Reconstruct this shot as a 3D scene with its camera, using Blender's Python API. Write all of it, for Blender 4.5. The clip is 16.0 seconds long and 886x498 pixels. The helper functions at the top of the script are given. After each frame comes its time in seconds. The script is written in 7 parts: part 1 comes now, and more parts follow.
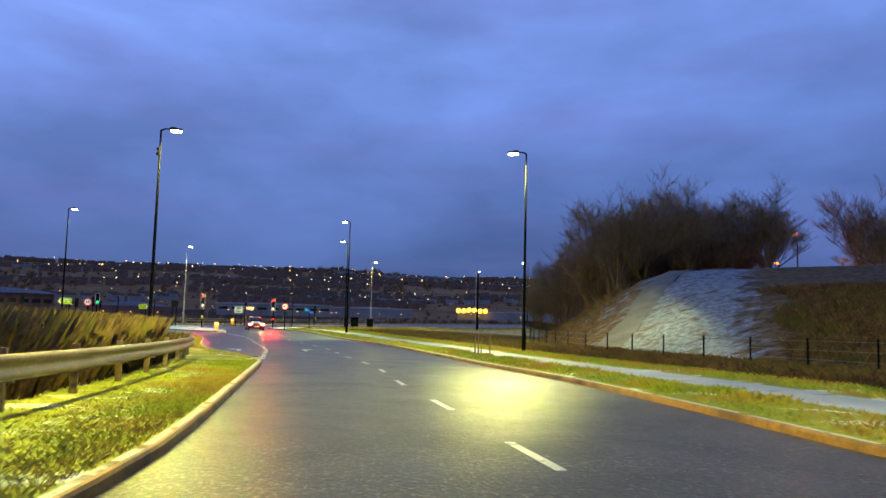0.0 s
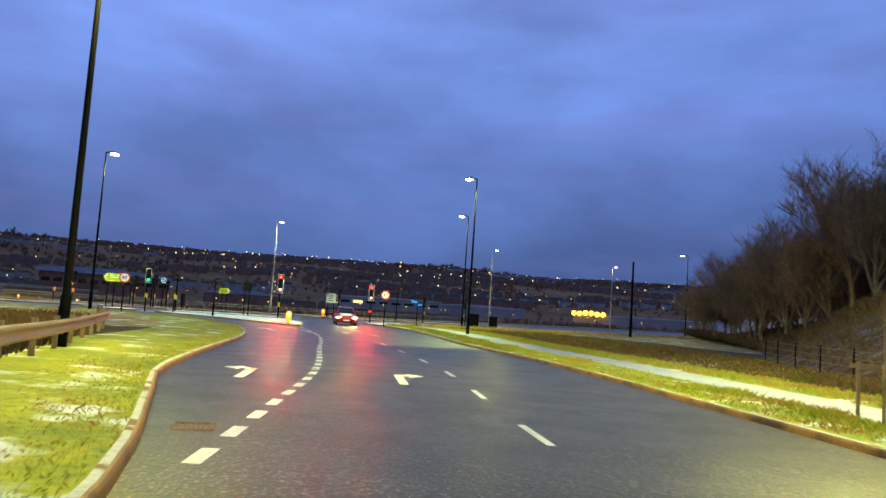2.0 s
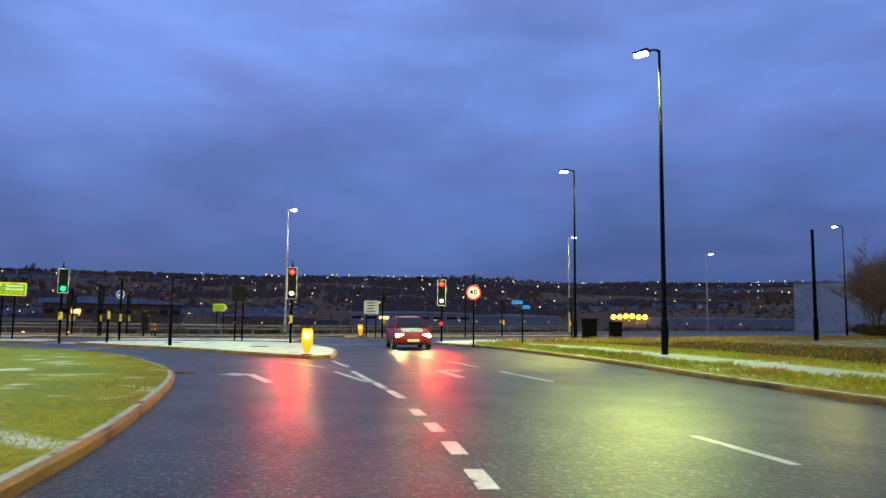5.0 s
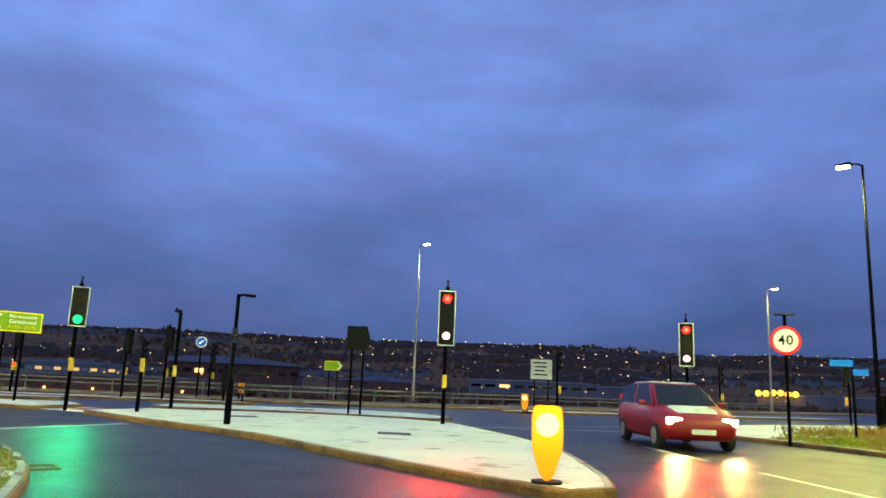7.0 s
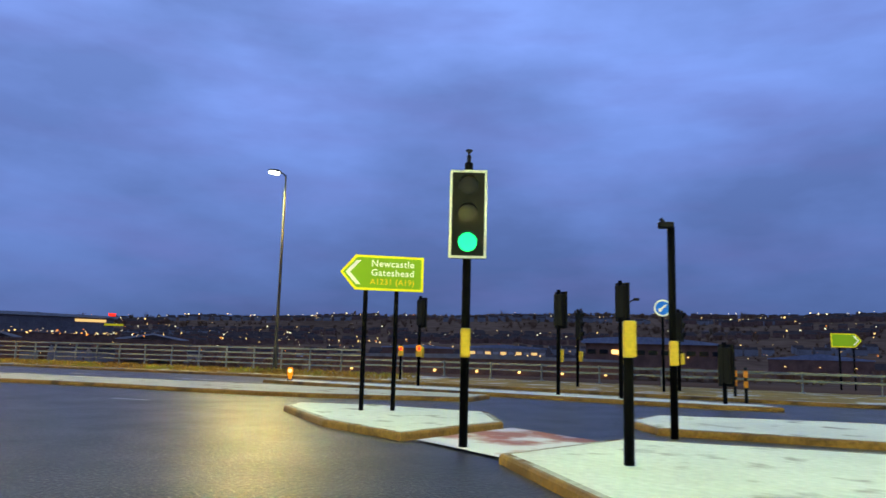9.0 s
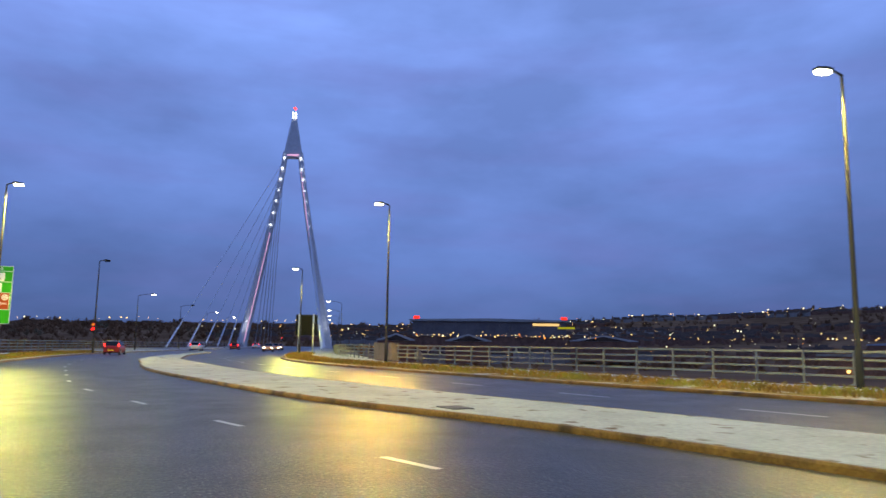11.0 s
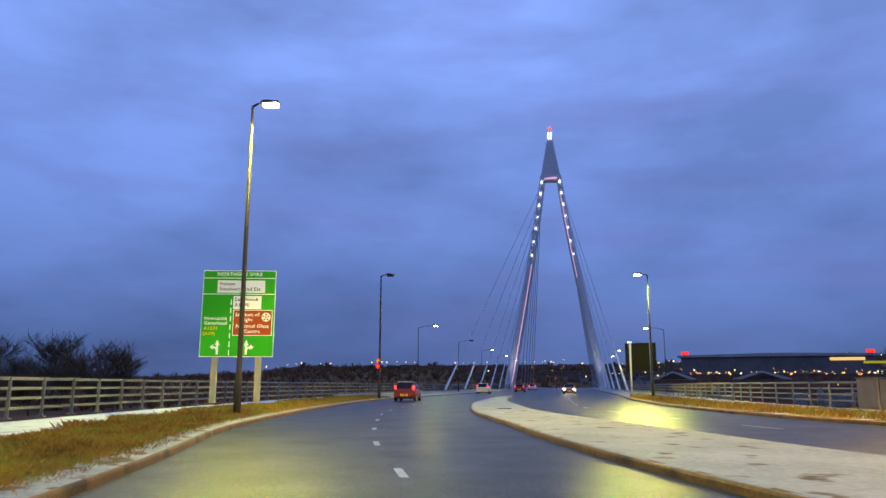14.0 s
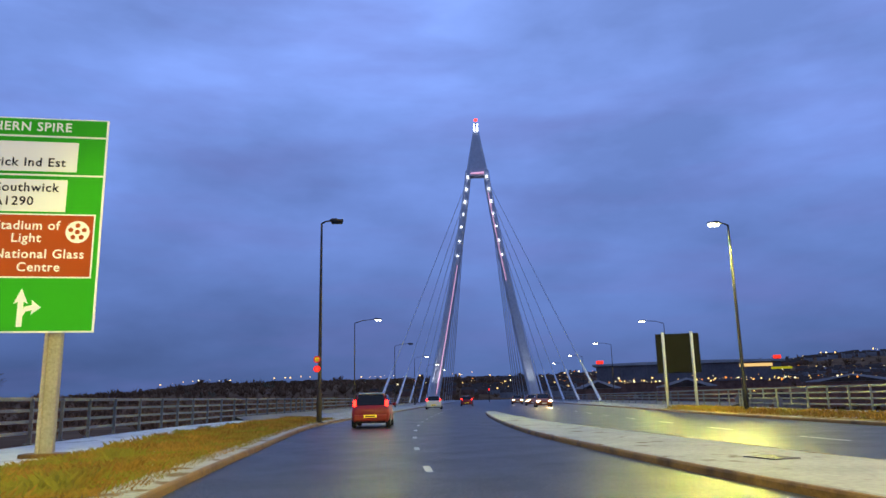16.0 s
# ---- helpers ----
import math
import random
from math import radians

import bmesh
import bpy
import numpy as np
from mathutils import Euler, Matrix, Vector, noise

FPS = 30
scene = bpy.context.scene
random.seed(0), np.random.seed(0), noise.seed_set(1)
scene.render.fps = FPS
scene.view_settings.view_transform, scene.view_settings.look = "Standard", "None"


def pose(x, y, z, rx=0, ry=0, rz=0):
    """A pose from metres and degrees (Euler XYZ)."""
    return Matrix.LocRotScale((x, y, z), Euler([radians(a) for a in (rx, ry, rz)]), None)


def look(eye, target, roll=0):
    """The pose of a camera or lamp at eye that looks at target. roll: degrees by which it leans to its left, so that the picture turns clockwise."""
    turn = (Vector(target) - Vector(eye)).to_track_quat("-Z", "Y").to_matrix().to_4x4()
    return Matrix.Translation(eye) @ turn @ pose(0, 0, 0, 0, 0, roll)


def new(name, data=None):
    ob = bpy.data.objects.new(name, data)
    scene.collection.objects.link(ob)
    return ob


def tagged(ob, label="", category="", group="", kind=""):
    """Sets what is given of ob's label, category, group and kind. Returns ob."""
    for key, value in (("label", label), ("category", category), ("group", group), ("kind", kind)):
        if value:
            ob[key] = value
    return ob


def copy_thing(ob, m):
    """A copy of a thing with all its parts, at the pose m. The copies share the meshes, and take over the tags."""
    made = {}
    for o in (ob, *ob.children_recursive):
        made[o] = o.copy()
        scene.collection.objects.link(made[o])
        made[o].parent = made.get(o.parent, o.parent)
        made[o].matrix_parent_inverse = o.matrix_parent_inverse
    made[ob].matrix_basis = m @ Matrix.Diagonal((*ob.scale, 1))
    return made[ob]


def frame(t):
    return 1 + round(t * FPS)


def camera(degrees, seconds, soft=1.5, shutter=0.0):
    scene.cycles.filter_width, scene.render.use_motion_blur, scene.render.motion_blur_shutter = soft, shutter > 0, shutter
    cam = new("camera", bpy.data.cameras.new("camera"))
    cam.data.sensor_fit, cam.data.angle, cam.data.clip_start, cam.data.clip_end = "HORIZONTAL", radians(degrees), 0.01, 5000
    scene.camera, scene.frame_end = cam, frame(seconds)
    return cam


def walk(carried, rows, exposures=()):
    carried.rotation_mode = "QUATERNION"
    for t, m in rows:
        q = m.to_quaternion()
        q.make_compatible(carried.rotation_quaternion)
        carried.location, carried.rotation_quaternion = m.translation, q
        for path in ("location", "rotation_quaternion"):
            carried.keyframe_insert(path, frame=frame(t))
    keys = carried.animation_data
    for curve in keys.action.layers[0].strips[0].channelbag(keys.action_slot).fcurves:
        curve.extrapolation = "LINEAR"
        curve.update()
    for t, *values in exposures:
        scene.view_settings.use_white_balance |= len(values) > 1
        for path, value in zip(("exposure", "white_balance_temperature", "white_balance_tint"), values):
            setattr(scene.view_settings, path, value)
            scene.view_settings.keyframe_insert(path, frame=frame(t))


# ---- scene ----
cam = camera(62.7, 16.0, shutter=0.12)
PATH = [
    (0, (0.0, 0.0, 2.223), (-0.224, 1.979, 2.403), 1.4),
    (0.5, (-1.415, 5.62, 1.998), (-1.701, 7.589, 2.204), 1.1),
    (1, (-2.739, 10.915, 1.979), (-3.075, 12.874, 2.205), 1.0),
    (1.5, (-4.544, 16.479, 1.737), (-5.018, 18.415, 1.898), 0.8),
    (2, (-6.405, 21.829, 1.805), (-6.924, 23.753, 1.971), 3.8),
    (2.5, (-8.093, 25.939, 1.697), (-8.609, 27.861, 1.897), 5.8),
    (3, (-10.016, 29.807, 1.513), (-10.533, 31.728, 1.724), 5.5),
    (3.2, (-10.808, 31.31, 1.435), (-11.331, 33.23, 1.632), 4.6),
    (3.6, (-12.447, 34.514, 1.413), (-12.998, 36.428, 1.588), 2.4),
    (4.1, (-14.587, 38.719, 1.344), (-15.159, 40.629, 1.507), 0.6),
    (4.6, (-16.758, 42.944, 1.287), (-17.334, 44.851, 1.46), 0.2),
    (5, (-18.461, 46.193, 1.264), (-19.029, 48.1, 1.463), 0.6),
    (5.3, (-19.701, 48.482, 1.385), (-20.266, 50.387, 1.617), 1.0),
    (5.5, (-20.513, 49.907, 1.346), (-21.087, 51.805, 1.606), 1.1),
    (6, (-22.631, 53.533, 1.277), (-23.266, 55.402, 1.599), 1.6),
    (6.5, (-24.799, 56.879, 1.214), (-25.533, 58.704, 1.578), 2.4),
    (7, (-27.161, 60.082, 1.136), (-28.019, 61.849, 1.51), 2.4),
    (7.5, (-29.84, 63.067, 1.091), (-30.85, 64.76, 1.425), 1.9),
    (8, (-32.702, 65.653, 1.077), (-33.946, 67.193, 1.362), 1.9),
    (8.2, (-33.852, 66.49, 1.084), (-35.19, 67.95, 1.364), 2.2),
    (8.5, (-35.583, 67.597, 1.196), (-37.051, 68.924, 1.485), 2.4),
    (9, (-38.494, 69.417, 1.202), (-40.153, 70.497, 1.489), 1.5),
    (9.5, (-41.538, 70.629, 1.201), (-43.333, 71.466, 1.475), 1.1),
    (10, (-44.802, 70.908, 1.203), (-46.686, 71.524, 1.465), 1.5),
    (10.3, (-46.915, 70.771, 1.25), (-48.843, 71.236, 1.511), 1.7),
    (10.5, (-48.4, 70.729, 1.24), (-50.355, 71.056, 1.506), 1.6),
    (11, (-52.006, 70.052, 1.31), (-53.988, 70.034, 1.575), 0.8),
    (11.5, (-55.908, 68.996, 1.266), (-57.857, 68.636, 1.53), 0.3),
    (12, (-59.468, 67.101, 1.224), (-61.339, 66.45, 1.494), -0.0),
    (12.5, (-63.121, 64.707, 1.174), (-64.938, 63.922, 1.461), 0.1),
    (13, (-66.97, 62.178, 1.114), (-68.773, 61.371, 1.43), 0.5),
    (13.5, (-71.306, 59.505, 1.154), (-73.127, 58.756, 1.501), 0.4),
    (14, (-75.693, 56.769, 1.13), (-77.547, 56.115, 1.499), 0.1),
    (14.5, (-80.511, 53.818, 1.172), (-82.386, 53.235, 1.553), -0.1),
    (15, (-85.32, 51.007, 1.167), (-87.223, 50.521, 1.544), -0.7),
    (15.5, (-90.374, 48.37, 1.089), (-92.285, 47.927, 1.478), -0.9),
    (16, (-95.626, 45.809, 1.111), (-97.544, 45.408, 1.514), -1.2),
]
walk(cam, [(t, look(eye, target, roll)) for t, eye, target, roll in PATH], ((0.0, 0.02), (3.2, -0.03), (5.5, -0.12), (7.0, -0.2), (8.2, -0.16), (10.3, -0.04), (13.0, -0.12), (16.0, -0.12)))

# ---- light of a winter dusk: a dim clouded blue sky, street lamps and signals ----
SKY_STRENGTH = 1.22


def build_world():
    w = bpy.data.worlds.new("dusk_sky")
    scene.world = w
    w.use_nodes = True
    nt = w.node_tree
    nt.nodes.clear()
    out = nt.nodes.new("ShaderNodeOutputWorld")
    bg = nt.nodes.new("ShaderNodeBackground")
    bg.inputs["Strength"].default_value = SKY_STRENGTH
    co = nt.nodes.new("ShaderNodeTexCoord")
    sep = nt.nodes.new("ShaderNodeSeparateXYZ")
    nt.links.new(co.outputs["Generated"], sep.inputs[0])
    ramp = nt.nodes.new("ShaderNodeValToRGB")
    cr = ramp.color_ramp
    cr.elements[0].position, cr.elements[0].color = 0.0, (0.054, 0.093, 0.239, 1)
    cr.elements[1].position, cr.elements[1].color = 1.0, (0.184, 0.307, 0.709, 1)
    for p, c in ((0.05, (0.054, 0.095, 0.250, 1)), (0.13, (0.077, 0.136, 0.363, 1)), (0.28, (0.114, 0.196, 0.519, 1)), (0.5, (0.152, 0.253, 0.640, 1))):
        e = cr.elements.new(p)
        e.color = c
    nt.links.new(sep.outputs["Z"], ramp.inputs[0])
    # long flat cloud bands, a little pink where they are lit from below
    mp = nt.nodes.new("ShaderNodeMapping")
    mp.inputs["Scale"].default_value = (1.2, 1.2, 3.0)
    nt.links.new(co.outputs["Generated"], mp.inputs[0])
    n1 = nt.nodes.new("ShaderNodeTexNoise")
    n1.inputs["Scale"].default_value, n1.inputs["Detail"].default_value, n1.inputs["Roughness"].default_value = 2.1, 6.0, 0.52
    nt.links.new(mp.outputs[0], n1.inputs["Vector"])
    r1 = nt.nodes.new("ShaderNodeMapRange")
    r1.inputs["From Min"].default_value, r1.inputs["From Max"].default_value = 0.38, 0.66
    r1.inputs["To Min"].default_value, r1.inputs["To Max"].default_value = 0.8, 1.26
    nt.links.new(n1.outputs["Fac"], r1.inputs["Value"])
    mul = nt.nodes.new("ShaderNodeMixRGB")
    mul.blend_type, mul.inputs["Fac"].default_value = "MULTIPLY", 1.0
    west = nt.nodes.new("ShaderNodeMapRange")
    west.inputs["From Min"].default_value, west.inputs["From Max"].default_value = 0.3, -1.0
    west.inputs["To Min"].default_value, west.inputs["To Max"].default_value = 0.0, 1.0
    nt.links.new(sep.outputs["X"], west.inputs["Value"])
    dusk = nt.nodes.new("ShaderNodeMixRGB")
    dusk.blend_type = "MULTIPLY"
    nt.links.new(west.outputs[0], dusk.inputs["Fac"])
    nt.links.new(ramp.outputs[0], dusk.inputs[1])
    dusk.inputs[2].default_value = (1.36, 1.3, 1.24, 1)
    nt.links.new(dusk.outputs[0], mul.inputs[1])
    nt.links.new(r1.outputs[0], mul.inputs[2])
    mp2 = nt.nodes.new("ShaderNodeMapping")
    mp2.inputs["Scale"].default_value = (1.1, 1.1, 6.0)
    mp2.inputs["Location"].default_value = (3.1, 1.7, 0.4)
    nt.links.new(co.outputs["Generated"], mp2.inputs[0])
    n2 = nt.nodes.new("ShaderNodeTexNoise")
    n2.inputs["Scale"].default_value, n2.inputs["Detail"].default_value = 3.0, 4.0
    nt.links.new(mp2.outputs[0], n2.inputs["Vector"])
    r2 = nt.nodes.new("ShaderNodeMapRange")
    r2.inputs["From Min"].default_value, r2.inputs["From Max"].default_value = 0.48, 0.72
    r2.inputs["To Min"].default_value, r2.inputs["To Max"].default_value = 0.0, 0.34
    nt.links.new(n2.outputs["Fac"], r2.inputs["Value"])
    mix = nt.nodes.new("ShaderNodeMixRGB")
    nt.links.new(r2.outputs[0], mix.inputs["Fac"])
    nt.links.new(mul.outputs[0], mix.inputs[1])
    mix.inputs[2].default_value = (0.14, 0.15, 0.41, 1)
    nt.links.new(mix.outputs[0], bg.inputs["Color"])
    nt.links.new(bg.outputs[0], out.inputs["Surface"])


build_world()


def lamp_light(place, watts, color, radius=0.12, spot=None, aim=None, blend=0.6):
    """The light that a lamp of the place gives off."""
    data = bpy.data.lights.new("lamp_light", "SPOT" if spot else "POINT")
    data.energy, data.color, data.shadow_soft_size = watts, color, radius
    if spot:
        data.spot_size, data.spot_blend = radians(spot), blend
    ob = new("lamp_light", data)
    ob.matrix_world = look(place, aim or (place[0], place[1] + 0.001, place[2] - 5)) if spot else Matrix.Translation(place)
    return ob


# ---- materials ----
def nodes_of(name):
    m = bpy.data.materials.new(name)
    m.use_nodes = True
    nt = m.node_tree
    return m, nt, nt.nodes["Principled BSDF"]


def noise_node(nt, scale, detail=4.0, stretch=None):
    geo = nt.nodes.new("ShaderNodeNewGeometry")
    src = geo.outputs["Position"]
    if stretch:
        mp = nt.nodes.new("ShaderNodeMapping")
        mp.inputs["Scale"].default_value = stretch
        nt.links.new(src, mp.inputs[0])
        src = mp.outputs[0]
    n = nt.nodes.new("ShaderNodeTexNoise")
    n.inputs["Scale"].default_value, n.inputs["Detail"].default_value = scale, detail
    nt.links.new(src, n.inputs["Vector"])
    return n.outputs["Fac"]


def span(nt, value, a, b, c, d):
    r = nt.nodes.new("ShaderNodeMapRange")
    for key, v in (("From Min", a), ("From Max", b), ("To Min", c), ("To Max", d)):
        r.inputs[key].default_value = v
    nt.links.new(value, r.inputs["Value"])
    return r.outputs[0]


def blend(nt, fac, one, two):
    m = nt.nodes.new("ShaderNodeMixRGB")
    nt.links.new(fac, m.inputs["Fac"])
    for k, c in ((1, one), (2, two)):
        if isinstance(c, tuple):
            m.inputs[k].default_value = (*c, 1)
        else:
            nt.links.new(c, m.inputs[k])
    return m.outputs[0]


def surface(name, one, two, rough=(0.5, 0.8), coarse=0.7, fine=14.0, bump=0.15, bump_scale=40.0, metal=0.0, third=None, third_scale=0.25, third_at=(0.5, 0.6), stretch=None, dist=0.02, spec=0.5):
    """Two colours in grains and blotches, a third one in patches, and a fine relief."""
    m, nt, p = nodes_of(name)
    a = noise_node(nt, coarse, 5.0, stretch)
    b = noise_node(nt, fine, 3.0, stretch)
    mixed = nt.nodes.new("ShaderNodeMath")
    mixed.operation = "ADD"
    nt.links.new(a, mixed.inputs[0])
    nt.links.new(b, mixed.inputs[1])
    fac = span(nt, mixed.outputs[0], 0.75, 1.25, 0.0, 1.0)
    col = blend(nt, fac, one, two)
    if third:
        c = noise_node(nt, third_scale, 6.0, stretch)
        col = blend(nt, span(nt, c, *third_at, 0.0, 1.0), col, third)
    nt.links.new(col, p.inputs["Base Color"])
    nt.links.new(span(nt, mixed.outputs[0], 0.7, 1.3, *rough), p.inputs["Roughness"])
    p.inputs["Metallic"].default_value = metal
    p.inputs["Specular IOR Level"].default_value = spec
    if bump:
        bn = nt.nodes.new("ShaderNodeBump")
        bn.inputs["Strength"].default_value, bn.inputs["Distance"].default_value = bump, dist
        nt.links.new(noise_node(nt, bump_scale, 3.0), bn.inputs["Height"])
        nt.links.new(bn.outputs[0], p.inputs["Normal"])
    return m


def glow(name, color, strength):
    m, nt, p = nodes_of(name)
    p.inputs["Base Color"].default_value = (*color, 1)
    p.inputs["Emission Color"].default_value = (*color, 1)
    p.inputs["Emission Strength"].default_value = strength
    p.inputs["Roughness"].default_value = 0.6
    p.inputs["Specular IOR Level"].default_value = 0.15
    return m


def plain(name, color, rough=0.5, metal=0.0, spec=0.5):
    return surface(name, tuple(c * 0.85 for c in color), tuple(min(1, c * 1.12) for c in color), (max(0.03, rough - 0.06), rough + 0.1), 1.3, 30.0, 0.04, 90.0, metal, spec=spec)


def wet_asphalt():
    """Dark stone chips in wet binder, with pale yellowish flecks painted in for lamp glints."""
    m, nt, p = nodes_of("wet_asphalt")
    chips = noise_node(nt, 26.0, 4.0)
    patch = noise_node(nt, 0.3, 3.0)
    lanes = noise_node(nt, 0.8, 4.0)
    col = blend(nt, span(nt, chips, 0.36, 0.6, 0, 1), (0.008, 0.009, 0.009), (0.03, 0.029, 0.026))
    # Glints of lamp light painted as pale flecks in the base colour.
    col = blend(nt, span(nt, chips, 0.58, 0.66, 0, 1), col, (0.26, 0.24, 0.17))
    col = blend(nt, span(nt, patch, 0.42, 0.66, 0.0, 0.45), col, (0.028, 0.026, 0.022))
    nt.links.new(col, p.inputs["Base Color"])
    nt.links.new(span(nt, lanes, 0.3, 0.7, 0.33, 0.41), p.inputs["Roughness"])
    p.inputs["IOR"].default_value = 1.36
    bn = nt.nodes.new("ShaderNodeBump")
    bn.inputs["Strength"].default_value, bn.inputs["Distance"].default_value = 0.75, 0.011
    relief = nt.nodes.new("ShaderNodeMath")
    relief.operation = "MULTIPLY_ADD"
    nt.links.new(noise_node(nt, 13.0, 3.0), relief.inputs[0])
    relief.inputs[1].default_value = 1.3
    nt.links.new(chips, relief.inputs[2])
    nt.links.new(relief.outputs[0], bn.inputs["Height"])
    nt.links.new(bn.outputs[0], p.inputs["Normal"])
    return m


ASPHALT = wet_asphalt()
# Kerb concrete pushed to orange: warm headlamp light put into its colour.
KERB = surface("wet_headlit_kerb", (0.14, 0.075, 0.018), (0.31, 0.175, 0.045), (0.35, 0.6), 0.9, 20.0, 0.25, 60.0, third=(0.05, 0.03, 0.015), third_scale=1.3, third_at=(0.5, 0.7), spec=0.2)
SNOW = surface("thin_snow", (0.58, 0.61, 0.58), (0.74, 0.78, 0.74), (0.6, 0.85), 0.5, 9.0, 0.35, 12.0, third=(0.26, 0.26, 0.23), third_scale=1.6, third_at=(0.58, 0.72), dist=0.05, spec=0.25)
MEDIAN_SNOW = surface("crusted_snow", (0.34, 0.35, 0.31), (0.52, 0.54, 0.49), (0.6, 0.85), 0.6, 11.0, 0.4, 14.0, third=(0.15, 0.1, 0.05), third_scale=1.7, third_at=(0.6, 0.7), dist=0.03, spec=0.2)
# Snow toned darker and bluer, painting in the path's dim light.
PATH_SNOW = surface("dim_path_snow", (0.25, 0.27, 0.31), (0.37, 0.4, 0.45), (0.6, 0.85), 0.6, 10.0, 0.3, 14.0, third=(0.19, 0.18, 0.17), third_scale=1.2, third_at=(0.58, 0.72), dist=0.04, spec=0.2)
SNOW_WORN = surface("worn_snow", (0.27, 0.27, 0.25), (0.47, 0.48, 0.46), (0.6, 0.85), 0.8, 12.0, 0.45, 16.0, third=(0.17, 0.11, 0.045), third_scale=1.8, third_at=(0.55, 0.62), dist=0.05, spec=0.2)
TURF = surface("winter_turf", (0.1, 0.15, 0.014), (0.31, 0.31, 0.03), (0.6, 0.9), 0.45, 7.0, 0.4, 26.0, third=(0.55, 0.58, 0.6), third_scale=0.9, third_at=(0.57, 0.67), dist=0.02, spec=0.1)
# Dry grass tone raised towards orange to carry warm light on the verge.
TURF_DRY = surface("dry_turf", (0.15, 0.11, 0.026), (0.36, 0.24, 0.055), (0.6, 0.9), 0.5, 8.0, 0.6, 20.0, third=(0.5, 0.51, 0.5), third_scale=0.8, third_at=(0.54, 0.66), dist=0.02, spec=0.1)
SCRUB_SOIL = surface("scrub_soil", (0.04, 0.03, 0.016), (0.11, 0.08, 0.04), (0.8, 0.95), 0.4, 6.0, 0.5, 8.0, third=(0.4, 0.42, 0.45), third_scale=0.12, third_at=(0.62, 0.7), dist=0.1, spec=0.05)


def bank_surface():
    """Brown winter bank with one field of dim-toned snow lying across its near slope and a few stray patches."""
    m, nt, p = nodes_of("dim_snow_bank")
    geo = nt.nodes.new("ShaderNodeNewGeometry")
    soil = blend(nt, span(nt, noise_node(nt, 2.2, 5.0), 0.35, 0.65, 0, 1), (0.04, 0.027, 0.015), (0.12, 0.08, 0.045))
    # Snow albedo lowered and blued: the dusk's dimness is put into the colour.
    snow = blend(nt, span(nt, noise_node(nt, 3.0, 5.0), 0.35, 0.65, 0, 1), (0.085, 0.102, 0.14), (0.2, 0.235, 0.31))
    field = nt.nodes.new("ShaderNodeVectorMath")
    field.operation = "DOT_PRODUCT"
    nt.links.new(geo.outputs["Position"], field.inputs[0])
    field.inputs[1].default_value = (-1.7, 0.507, 0.0)
    up, down = span(nt, field.outputs["Value"], -2.5, 2.0, -0.32, 0.04), span(nt, field.outputs["Value"], 11.0, 15.5, 0.0, -0.2)
    total = noise_node(nt, 0.9, 7.0)
    for v in (up, down):
        add = nt.nodes.new("ShaderNodeMath")
        add.operation = "ADD"
        nt.links.new(total, add.inputs[0])
        nt.links.new(v, add.inputs[1])
        total = add.outputs[0]
    mask = span(nt, total, 0.36, 0.5, 0.0, 1.0)
    stems = span(nt, noise_node(nt, 5.0, 4.0), 0.52, 0.66, 0.0, 0.7)
    nt.links.new(blend(nt, stems, blend(nt, mask, soil, snow), soil), p.inputs["Base Color"])
    p.inputs["Roughness"].default_value, p.inputs["Specular IOR Level"].default_value = 0.85, 0.08
    bn = nt.nodes.new("ShaderNodeBump")
    bn.inputs["Strength"].default_value, bn.inputs["Distance"].default_value = 0.6, 0.15
    nt.links.new(noise_node(nt, 6.0, 4.0), bn.inputs["Height"])
    nt.links.new(bn.outputs[0], p.inputs["Normal"])
    return m


BANK_TURF = bank_surface()
FAR_HILL = surface("far_hillside", (0.15, 0.08, 0.042), (0.32, 0.18, 0.095), (0.9, 1.0), 0.006, 0.05, 0.0, third=(0.2, 0.17, 0.1), third_scale=0.012, third_at=(0.6, 0.7), spec=0.0)
FAR_LAND = surface("far_fields", (0.13, 0.072, 0.038), (0.26, 0.15, 0.082), (0.9, 1.0), 0.006, 0.05, 0.0, third=(0.3, 0.3, 0.33), third_scale=0.014, third_at=(0.67, 0.74), spec=0.0)
PAINT_WHITE = surface("road_paint", (0.42, 0.43, 0.4), (0.78, 0.78, 0.74), (0.3, 0.5), 1.5, 25.0, 0.2, 60.0, third=(0.06, 0.06, 0.06), third_scale=3.0, third_at=(0.6, 0.7))
BLACK_STEEL = plain("black_painted_steel", (0.0035, 0.0035, 0.004), 0.6, 0.0, 0.03)
GALV = plain("galvanised_steel", (0.045, 0.045, 0.043), 0.6, 0.0, 0.2)
RAIL_STEEL = surface("weathered_galvanised_rail", (0.13, 0.13, 0.13), (0.25, 0.25, 0.25), (0.4, 0.65), 0.8, 18.0, 0.1, 50.0, 0.4)
BARRIER_STEEL = surface("rusty_galvanised_barrier", (0.1, 0.07, 0.045), (0.24, 0.19, 0.13), (0.45, 0.7), 0.9, 14.0, 0.1, 50.0, 0.2, third=(0.16, 0.08, 0.035), third_scale=0.7, third_at=(0.52, 0.68))
RAIL_GREEN = surface("weathered_grey_rail", (0.14, 0.145, 0.145), (0.27, 0.275, 0.275), (0.4, 0.65), 0.8, 18.0, 0.1, 50.0, 0.3)
PALE_STEEL = plain("pale_painted_steel", (0.62, 0.63, 0.66), 0.4, 0.1)
CABLE_STEEL = plain("white_cable_sheath", (0.5, 0.51, 0.55), 0.45, 0.0)
